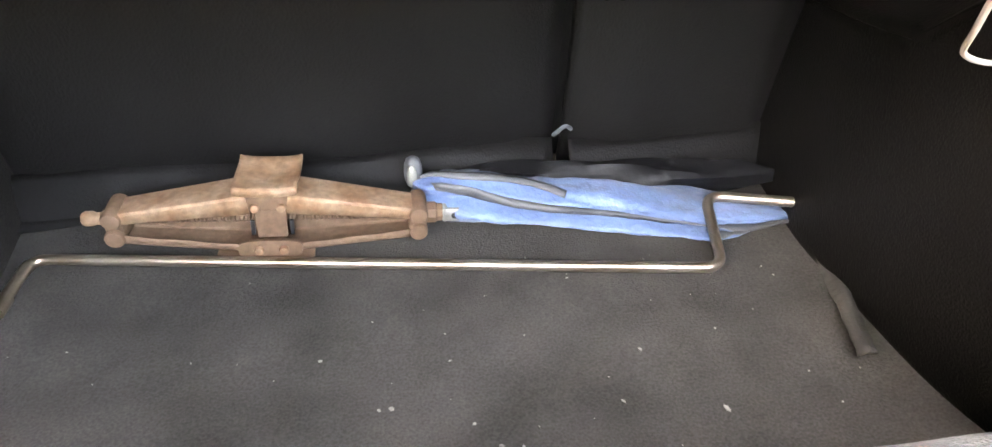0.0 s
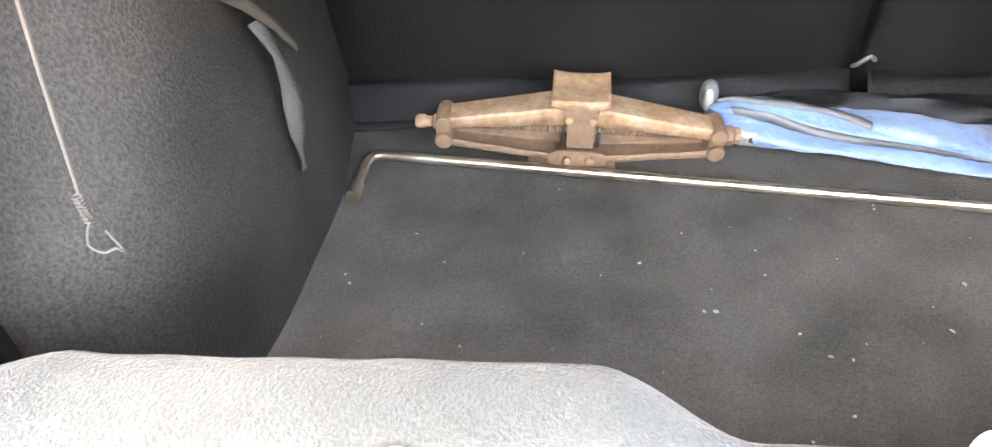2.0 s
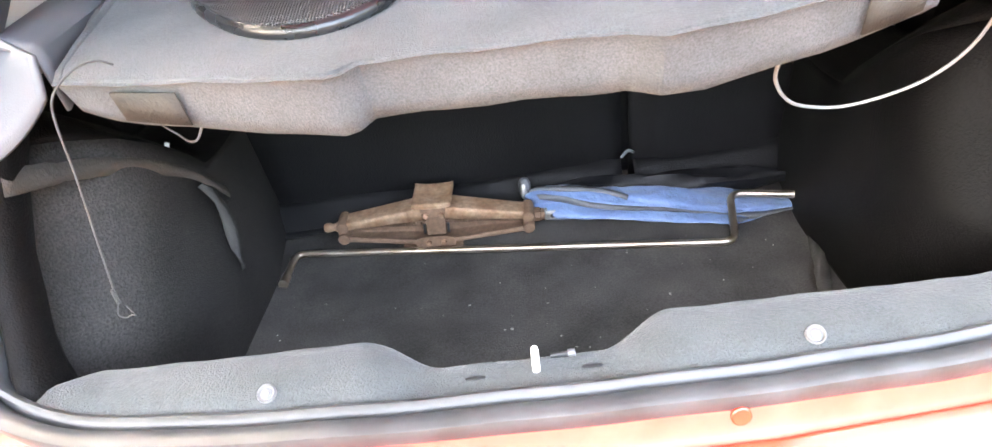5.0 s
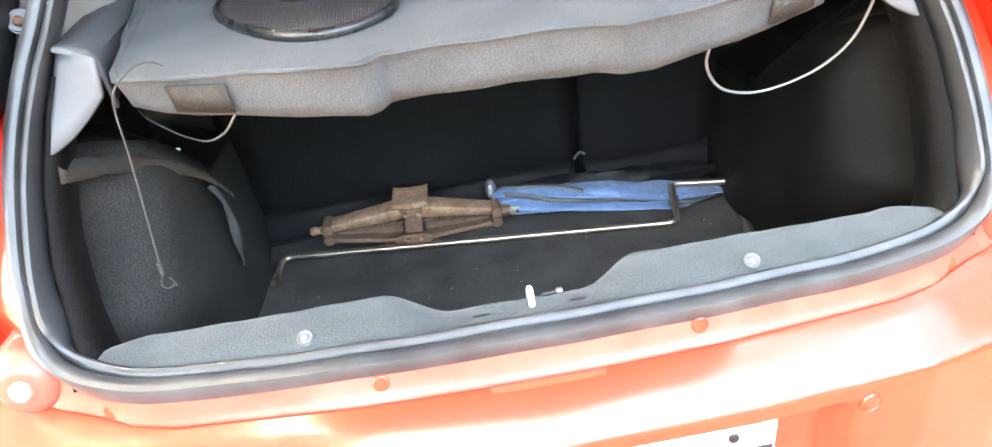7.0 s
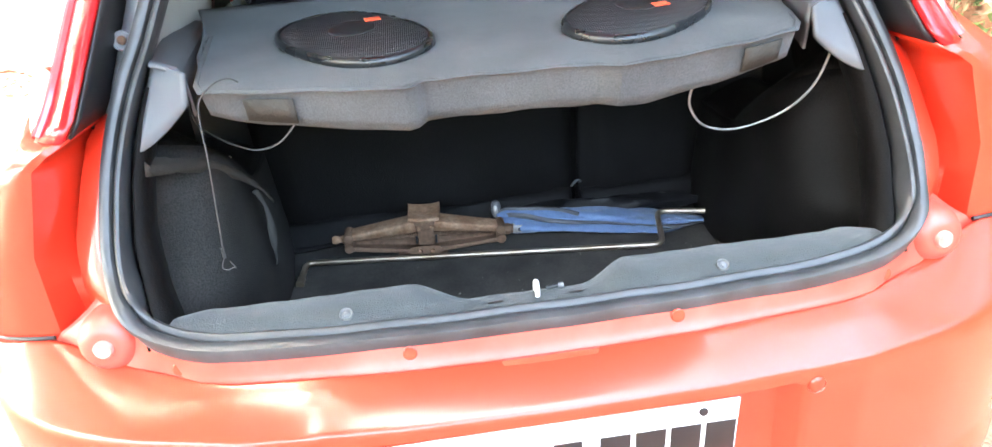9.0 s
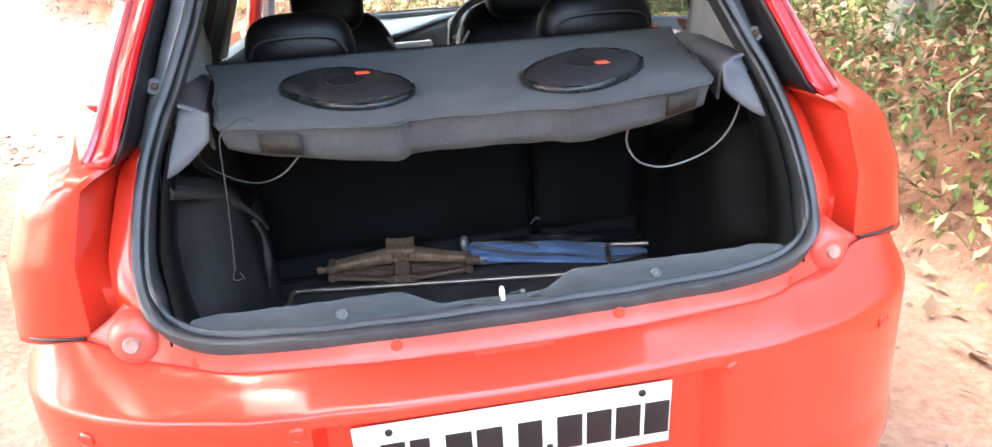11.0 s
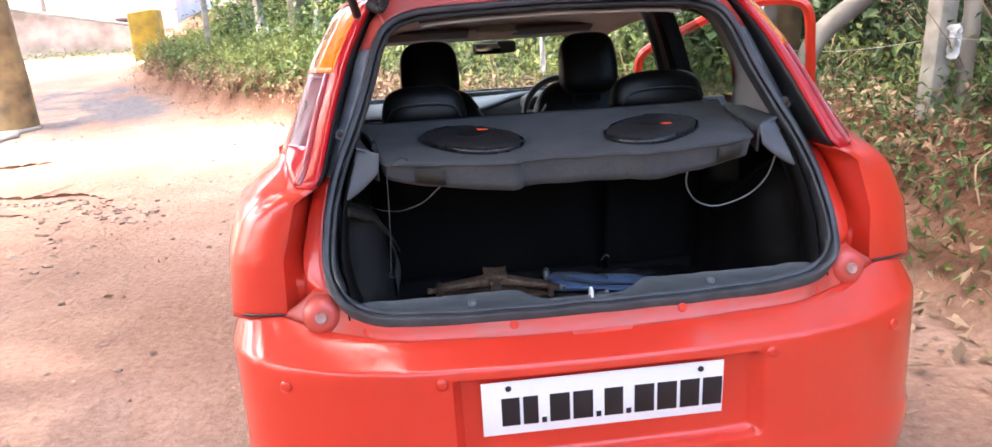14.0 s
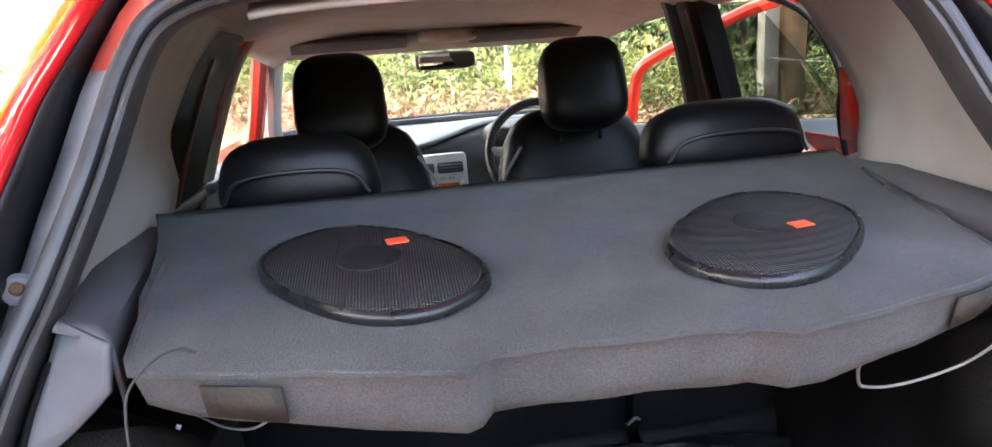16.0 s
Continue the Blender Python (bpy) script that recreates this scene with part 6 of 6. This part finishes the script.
leaves("broad_leaves", raised(along_bank(150, 1.2, 2.9, 0, 6, 5), 0.25, 1.6, 5), 14, (0.17, 0.17, 0.17), 0.19, LEAF_DARK, "broad-leaved shrubs beside the posts", "shrubs", 25, width=0.5)
# ahead of the car and up the lane: sunlit scrub
leaves("sunlit_scrub", raised(along_bank(620, 0.65, 2.8, 4.5, 12, 41), 0.0, 0.50, 41), 46, (0.20, 0.20, 0.14), 0.088, LEAF_LIGHT, "sunlit green scrub on the bank", "scrub", 42)
leaves("scrub", raised(along_bank(420, 0.9, 4.2, 4.5, 13, 43), 0.02, 0.85, 43), 36, (0.22, 0.22, 0.18), 0.10, LEAF, "green scrub on the bank", "scrub", 44)
leaves("lane_scrub", raised(along_bank(560, 0.30, 2.4, 9.5, 16.0, 45), 0.0, 0.30, 45), 30, (0.20, 0.20, 0.12), 0.125, LEAF_LIGHT, "bright bushes along the lane", "bushes", 46)
leaves("lane_bushes", raised(along_bank(260, 1.7, 4.8, 9.5, 15.8, 47), 0.10, 1.0, 47), 46, (0.22, 0.22, 0.20), 0.16, LEAF_LIGHT, "tall bushes along the lane", "bushes", 48)
leaves("lane_creepers", raised(along_bank(130, 1.6, 3.6, 9.5, 16.5, 55), 0.2, 1.1, 55), 40, (0.20, 0.20, 0.18), 0.15, LEAF_DARK, "dark creepers between the bright bushes", "creepers", 56)
leaves("dry_undergrowth", raised(along_bank(620, 0.16, 0.9, 4.0, 15.8, 53), 0.0, 0.14, 53), 30, (0.16, 0.16, 0.06), 0.085, LEAF_DRY, "dry brown litter on the bank ahead", "dead leaves", 54, width=0.4)
# leaf litter on the ground
dry = along_bank(1500, -0.50, 1.3, -3, 24, 6)
dry[:, 2] += 0.012
leaves("leaf_litter", dry, 7, (0.13, 0.13, 0.008), 0.062, LEAF_DRY, "dry brown leaf litter along the foot of the bank", "leaf litter", 26, droop=0.0)
big = along_bank(260, -0.75, 0.6, -2, 8, 61)
big[:, 2] += 0.016
leaves("large_dry_leaves", big, 2, (0.12, 0.12, 0.010), 0.095, LEAF_DRY, "large curled dry leaves on the earth", "dry leaves", 62, droop=-0.05, width=0.45)
few = np.stack([np.random.RandomState(8).uniform(-6, 2, 220), np.random.RandomState(9).uniform(-1, 12, 220)], -1)
few = few[(bank_distance(few[:, 0], few[:, 1]) < -0.2) & ((np.abs(few[:, 0]) > 1.0) | (few[:, 1] > 4.2))]
few = np.concatenate([few, height(few[:, 0], few[:, 1])[:, None] + 0.012], 1)
leaves("fallen_leaves", few, 1, (0.1, 0.1, 0.002), 0.06, LEAF_DRY, "scattered dry leaves on the lane", "leaves", 27, droop=0.0)
# thin dry stems and creepers
rs = random.Random(77)
bm = bmesh.new()
for x, y, z in along_bank(420, 0.25, 2.8, -2.5, 11, 71):
    a, l = rs.uniform(0, 6.28), rs.uniform(0.3, 1.1)
    b = Vector((x, y, z - 0.02))
    e = b + Vector((math.cos(a) * l * 0.6, math.sin(a) * l * 0.6, l * rs.uniform(0.3, 1.0)))
    mdl = b.lerp(e, 0.5) + Vector((rs.uniform(-0.1, 0.1), rs.uniform(-0.1, 0.1), rs.uniform(0.0, 0.15)))
    tube(smooth_line([b, mdl, e], 3), [0.006, 0.006, 0.005, 0.005, 0.004, 0.003, 0.002], 5, bm=bm)
tagged(part("dry_stems", bm, mat("dry_stems", (0.30, 0.22, 0.14), 0.9, 0, 0.4, 3, island=0.4)), "thin dry stems and creepers on the bank", "stems", kind="stuff")
# gravel, clods and chips of broken tar on the lane
STONE = mat("dusty_stones", (0.25, 0.165, 0.125), 0.95, 0, 0.4, 9, island=0.6, bump=0.4, bscale=40)
bm = bmesh.new()
for k in range(1200):
    if k < 150:
        x, y = rs.gauss(-3.2, 0.9), rs.gauss(5.2, 0.7)
    else:
        x, y = rs.uniform(-6.5, 2.0), rs.uniform(-1.5, 11)
    if abs(x) < 0.95 and y < 4.0 or bank_distance(x, y) > 0.1:
        continue
    r = 0.004 + 0.016 * rs.random() ** 3
    g = bmesh.ops.create_icosphere(bm, subdivisions=1, radius=r)
    bmesh.ops.scale(bm, vec=Vector((rs.uniform(0.8, 1.8), rs.uniform(0.8, 1.5), rs.uniform(0.4, 0.8))), verts=g["verts"])
    bmesh.ops.rotate(bm, matrix=pose(0, 0, 0, 0, 0, rs.uniform(0, 360)).to_3x3(), verts=g["verts"], cent=(0, 0, 0))
    bmesh.ops.translate(bm, vec=(x, y, float(height(x, y)) + r * 0.2), verts=g["verts"])
for k in range(170):
    u = rs.random()
    x = lerp(-4.6, -2.6, u) + rs.gauss(0, 0.10)
    y = 5.45 - 1.0 * max(0, u - 0.45) / 0.55 + rs.gauss(0, 0.09)
    if k % 3 == 0:
        x, y = rs.gauss(-3.3, 0.6), rs.gauss(4.0, 0.6)
    r = 0.008 + 0.034 * rs.random() ** 3
    n = rs.choice((5, 6, 7))
    a0 = rs.uniform(0, 6.28)
    ring = [(r * rs.uniform(0.5, 1.1) * math.cos(a0 + 6.283 * i / n) * 1.5, r * rs.uniform(0.5, 1.1) * math.sin(a0 + 6.283 * i / n)) for i in range(n)]
    prism(bm, ring, rs.uniform(0.006, 0.02), pose(x, y, float(height(x, y)) - 0.003, rs.uniform(-8, 8), rs.uniform(-8, 8), rs.uniform(0, 360)))
tagged(part("gravel", bm, STONE), "small stones and clods on the earth lane", "gravel", kind="stuff")

# raised edges where the old tar crust has broken off


def crust(line, reach, tall, seed):
    rr = random.Random(seed)
    P = []
    for a, b in zip(line, line[1:]):
        P += [(lerp(a[0], b[0], k / 14), lerp(a[1], b[1], k / 14)) for k in range(14)]
    P = [(x + rr.uniform(-0.02, 0.02), y + rr.uniform(-0.035, 0.035) + 0.05 * math.sin(5 * x)) for x, y in P]
    rows = []
    for back, up in ((0.02, -0.015), (0.0, tall * 0.6), (-0.012, tall), (0.02, tall * 1.05), (0.15, tall * 0.75), (reach, -0.012)):
        rows.append([Vector((x, y + back, float(height(x, y + back)) + up * (0.25 + 0.75 * math.sin(math.pi * min(1, (i + 0.4) / len(P)))) * (0.7 + 0.3 * math.sin(i * 1.3 + seed)))) for i, (x, y) in enumerate(P)])
    return tagged(part("tar_crust", sheet(rows), EARTH), "broken raised edge of old dusty tar on the lane", "tar crust", "broken tar edges")


crust([(-5.2, 6.0), (-4.36, 5.85), (-3.74, 5.76), (-3.10, 5.15)], 0.8, 0.040, 1)
crust([(-6.2, 7.5), (-5.29, 7.65), (-4.85, 7.72)], 0.7, 0.040, 2)
crust([(-5.0, 5.1), (-4.3, 5.25), (-3.7, 4.9)], 0.4, 0.030, 3)


def tree(x, y, r0, h, seed, bark, crown_z=3.2, crown_r=1.8, label="slender roadside tree with a leafy crown", n=42, lean=(0, 0), leaf=0.15):
    rr = random.Random(seed)
    z0 = float(height(x, y)) - 0.1
    t = thing("tree", label, "tree", "roadside trees")
    pts = [Vector((x + lean[0] * k / 6 + rr.uniform(-0.05, 0.05) * k / 3, y + lean[1] * k / 6 + rr.uniform(-0.05, 0.05) * k / 3, z0 + h * k / 6)) for k in range(7)]
    P = smooth_line(pts, 4)
    bm = tube(P, [r0 * (1.25 if i == 0 else 1.08 - 0.6 * i / len(P)) * (1 + 0.05 * math.sin(i * 2.1 + seed)) for i in range(len(P))], 12)
    tips = []
    for k in range(7):
        a = rr.uniform(0, 6.28)
        base = P[int(len(P) * rr.uniform(0.55, 0.95))]
        e = base + Vector((math.cos(a) * crown_r * rr.uniform(0.5, 1), math.sin(a) * crown_r * rr.uniform(0.5, 1), rr.uniform(0.3, 1.4)))
        midp = base.lerp(e, 0.5) + Vector((0, 0, 0.15))
        tube([base, midp, e], [r0 * 0.35, r0 * 0.22, r0 * 0.08], 6, bm=bm)
        tips += [e, midp]
    part("trunk", bm, bark, t)
    cs = []
    for k in range(n):
        e = rr.choice(tips)
        cs.append(e + Vector((rr.gauss(0, 0.5), rr.gauss(0, 0.5), rr.gauss(0.1, 0.4))))
    leaves("crown", [tuple(c) for c in cs], 60, (0.30, 0.30, 0.24), leaf, LEAF, "", "", seed, kind="", parent=t)
    return t


tr = random.Random(4)
for i, (x, y, z) in enumerate(along_bank(22, 2.4, 5.0, 5.5, 17, 14)):
    tree(x, y, tr.uniform(0.05, 0.12), tr.uniform(5.5, 7.5), 400 + i, BARK_PALE, n=10, lean=(tr.uniform(-0.6, 0.6), tr.uniform(-0.5, 0.5)))
spots = along_bank(26, 1.6, 7.5, -2, 30, 12)
for i, (x, y, z) in enumerate(spots):
    tree(x, y, tr.uniform(0.06, 0.15), tr.uniform(4.5, 7.0), 100 + i, BARK, n=30 if y < 5 else 9)
# unseen broad-leaved trees left of the lane; crowns shade the car and near lane
for i, (x, y) in enumerate(((-6.6, -3.6), (-6.2, -0.6), (-7.2, 1.8), (-6.4, 3.6), (-8.2, 4.4), (-4.8, -5.0), (-8.6, -1.0), (-7.0, 3.0))):
    far_lean = i in (2, 7)
    tree(x, y, 0.14, 8.6 if far_lean else 6.6, 300 + i, BARK, crown_r=3.0, n=56, lean=(5.2, 0.3) if far_lean else (2.4, 0.3), leaf=0.33)
# more unseen trees further up, added to shade the far lane and the pillar
for i, (x, y) in enumerate(((-11.2, 12.6), (-12.0, 15.0), (-12.6, 17.2), (-11.6, 14.0))):
    tree(x, y, 0.14, 7.2, 330 + i, BARK, crown_r=2.8, n=64, lean=(2.4, 0), leaf=0.30)
# unseen dense hedge left of the lane and behind the car, blocking low light
hr_ = np.random.RandomState(91)
hedge = np.concatenate([
    np.stack([hr_.normal(-5.2, 0.6, 420), hr_.uniform(-14, -3.5, 420), hr_.uniform(0.1, 3.2, 420)], -1),
    np.stack([hr_.uniform(-5, 9, 620), hr_.normal(-10.0, 0.7, 620), hr_.uniform(0.1, 3.0, 620)], -1)])
leaves("hedge", hedge, 40, (0.26, 0.26, 0.22), 0.17, LEAF_DARK, "dense dark hedge out of view, added to block low light", "hedge", 92)
# trees on the bank beside the car
for i, (x, y) in enumerate(((3.3, 1.2), (3.9, 3.6), (4.4, 0.6), (4.8, 2.4), (5.6, 4.6), (4.2, 5.6))):
    tree(x, y, 0.11, 6.5, 200 + i, BARK, crown_r=2.3, n=52, lean=(-0.8, 0.1))

# masonry pillar and cement slab at the lane's left edge
px, py = -6.93, 10.85
pz = float(height(px, py))
stub = thing("masonry_pillar", "mottled yellow-brown masonry pillar beside the lane", "pillar")
bm = bmesh.new()
bmesh.ops.create_cone(bm, cap_ends=True, segments=40, radius1=0.36, radius2=0.29, depth=2.3)
bmesh.ops.subdivide_edges(bm, edges=[e for e in bm.edges if abs(e.verts[0].co.z - e.verts[1].co.z) > 1], cuts=24)
for v in bm.verts:
    k = noise.noise(v.co * 2.2) * 0.05 + noise.noise(v.co * 7) * 0.018
    v.co.x, v.co.y = v.co.x * (1 + k) - 0.012 * v.co.z, v.co.y * (1 + k)
bmesh.ops.translate(bm, vec=(px, py, pz + 0.97), verts=bm.verts)
part("shaft", bm, BARK_RED, stub)
slab = thing("cement_slab", "cracked pale cement slab beside the lane", "slab", kind="structure")
rows = []
for u in np.linspace(0, 1, 22):
    row = []
    for v in np.linspace(0, 1, 26):
        x = lerp(-11.0, -6.55 + 0.18 * noise.noise(Vector((v * 6, 0, 3))), u)
        y = lerp(8.9 + 0.3 * noise.noise(Vector((u * 5, 2, 0))), 10.9, v)
        row.append(Vector((x, y, float(height(x, y)) + 0.045)))
    rows.append(row)
solid(part("top", sheet(rows), mat("pale_cement", (0.42, 0.38, 0.33), 0.95, 0, 0.3, 1.5, bump=0.5, bscale=20, col2=(0.26, 0.24, 0.20), detail=8), slab), 0.07, out=(0, 0, 1))

# house beyond the wall
house = thing("house", "white house with a brown window behind the boundary wall", "house")
zh = 1.75
bm = bmesh.new()
box(bm, (-13.5, 29.0, zh + 1.6), (9.0, 5.0, 3.4), 0.03)
part("wall", bm, mat("white_lime_wash", (0.72, 0.70, 0.67), 0.9, 0, 0.12, 1.0, bump=0.1, bscale=20), house)
rows = [[Vector((x, y, z)) for x in (-18.4, -8.6)] for y, z in ((26.0, zh + 3.15), (29.0, zh + 4.6), (32.0, zh + 3.15))]
solid(part("roof", sheet(rows), mat("brown_roof_tiles", (0.25, 0.12, 0.08), 0.85, 0, 0.3, 4, bump=0.4, bscale=12), house), 0.10)
bm = bmesh.new()
box(bm, (-10.7, 26.48, zh + 0.92), (0.9, 0.10, 0.46), 0.015)
win = part("window", bm, mat("brown_window_wood", (0.22, 0.09, 0.05), 0.6, 0, 0.2, 8), house)
for dx in (-0.32, 0.32):
    bm = bmesh.new()
    box(bm, (-10.7 + dx * 0.66, 26.42, zh + 0.92), (0.34, 0.02, 0.34), 0.005)
    part("pane", bm, mat("dark_window_glass", (0.03, 0.035, 0.04), 0.1, 0, 0.1, 3), win)
for x in (-16.5, -15.2, -12.6):
    tree(x, 24.5, 0.07, 4.2, int(500 + x), BARK_PALE, crown_r=1.2, n=8)

# fence posts with wire
post = thing("fence_post", "weathered cement fence post on the bank", "fence post", "fence posts")
bm = bmesh.new()
box(bm, (0, 0, 0.75), (0.112, 0.105, 1.9), 0.014)
for v in bm.verts:
    v.co += Vector((noise.noise(v.co * 3) * 0.012, noise.noise(v.co * 3 + Vector((5, 0, 0))) * 0.012, 0))
part("shaft", bm, POST, post)
post.matrix_basis = pose(2.52, 2.42, float(height(2.52, 2.42)) - 0.12, 0, 3, 8)
for x, y, lean in ((2.48, 4.31, 0), (1.9, 6.6, 2), (0.1, 8.9, -2), (-2.05, 11.9, 1), (-3.35, 13.3, -2), (2.7, -0.9, 2), (-4.75, 14.6, 1)):
    copy_thing(post, pose(x, y, float(height(x, y)) - 0.08, 0, lean, 20 * lean))
for h in (0.45, 0.85, 1.25):
    w = thing("fence_wire", "thin sagging fence wire between the posts", "wire", "fence wires")
    pp = [(2.7, -0.9), (2.50, 2.35), (2.46, 4.25), (1.9, 6.55), (0.1, 8.85), (-2.05, 11.85), (-3.35, 13.25), (-4.75, 14.55)]
    pts = []
    for (ax, ay), (bx, by) in zip(pp, pp[1:]):
        for k in range(8):
            t = k / 8
            x, y = lerp(ax, bx, t), lerp(ay, by, t)
            za, zb = float(height(ax, ay)), float(height(bx, by))
            pts.append((x, y, lerp(za, zb, t) + h - 0.05 * math.sin(t * math.pi)))
    part("strand", tube(pts, 0.0025, 5), POST, w)
stake = thing("wooden_post", "brown weathered wooden post beside the cement post", "post")
bm = tube(smooth_line([(2.685, 2.36, float(height(2.685, 2.36)) - 0.1), (2.68, 2.38, 0.9), (2.72, 2.40, 1.4), (2.74, 2.42, 2.1)], 6), [0.047 + 0.005 * math.sin(i * 1.7) for i in range(19)], 12)
part("trunk", bm, BARK_PALE, stake)
rail = thing("diagonal_pole", "grey crooked wooden pole leaning against the fence", "pole")
part("pole", tube(smooth_line([(1.58, 2.10, float(height(1.58, 2.10)) - 0.06), (1.59, 2.10, 0.5), (1.62, 2.14, 0.93), (1.76, 2.29, 1.14), (2.06, 2.32, 1.36), (2.60, 2.33, 1.78)], 6), [0.034 + 0.028 * sstep(10, 18, i) - 0.0003 * i for i in range(31)], 10), BARK, rail)
trunk = thing("bare_tree", "mossy brown bare tree behind the fence", "tree")
tz = float(height(2.67, 4.31)) - 0.1
part("trunk", tube(smooth_line([(2.67, 4.31, tz), (2.66, 4.32, 1.0), (2.68, 4.31, 2.2), (2.65, 4.34, 3.6)], 6), [0.105 - 0.0016 * i + 0.006 * math.sin(i * 1.9) for i in range(19)], 14), BARK_RED, trunk)
# scraps of polythene tied to the fence


def scrap(x, y, z, w, h, seed):
    rows = []
    for i in range(9):
        v = i / 8
        rows.append([Vector((x + (u - 0.5) * w * (0.5 + 0.5 * math.sin(2 + v * 2 + seed)) + 0.02 * math.sin(7 * v + 5 * u), y + 0.03 * math.sin(9 * u + 6 * v + seed), z - v * h + 0.02 * math.sin(8 * u))) for u in np.linspace(0, 1, 9)])
    return tagged(solid(part("plastic_scrap", sheet(rows), POLYTHENE), 0.001), "torn white plastic sheet hanging on the fence", "plastic sheet", "plastic scraps")


scrap(2.565, 2.33, 1.15, 0.11, 0.15, 1)
scrap(0.86, 5.62, 1.36, 0.20, 0.46, 2)
scrap(-2.10, 11.82, 1.95, 0.26, 0.42, 3)
scrap(-3.30, 13.2, 2.05, 0.25, 0.40, 4)

# far end of the lane: cement wall with coping, yellow gate pillar, tiled house edge
wl = thing("boundary_wall", "stained grey cement boundary wall beside the lane", "wall", kind="structure")
WALL_TOP = [(-21.0, 3.35), (-13.0, 3.13), (-8.3, 2.25)]
bm = bmesh.new()
for x0, x1 in zip(np.linspace(-21, -8.5, 12)[:-1], np.linspace(-21, -8.5, 12)[1:]):
    top_l, top_r = table(x0, WALL_TOP), table(x1, WALL_TOP)
    prism(bm, [(x0, 0.6), (x1, 0.6), (x1, top_r), (x0, top_l)], 0.22, pose(0, 21.91, 0, 90))
bmesh.ops.remove_doubles(bm, verts=bm.verts, dist=1e-4)
part("masonry", bm, WALL, wl)
bm = tube([(x, 21.8, table(x, WALL_TOP) + 0.03) for x in np.linspace(-21, -8.45, 12)], 0.10, 4, squash=0.6)
part("coping", bm, WALL_DARK, wl)
foot = np.stack([np.random.RandomState(93).uniform(-20, -8.2, 160), np.random.RandomState(94).normal(21.3, 0.25, 160)], -1)
foot = np.concatenate([foot, height(foot[:, 0], foot[:, 1])[:, None] + np.random.RandomState(95).uniform(-0.05, 0.10, (160, 1))], 1)
leaves("wall_weeds", foot, 12, (0.20, 0.14, 0.08), 0.11, LEAF_LIGHT, "weeds along the foot of the cement wall", "weeds", 96)
pil = thing("gate_pillar", "yellow painted cement gate pillar", "pillar")
bm = bmesh.new()
box(bm, (-7.80, 19.9, 1.90), (0.72, 0.62, 1.50), 0.03, seg=3)
for v in bm.verts:
    v.co.z += 0.10 * (v.co.x + 7.8) * sstep(1.5, 2.4, v.co.z)
    v.co.x += 0.012 * noise.noise(v.co * 2.0)
part("shaft", bm, YELLOW, pil)
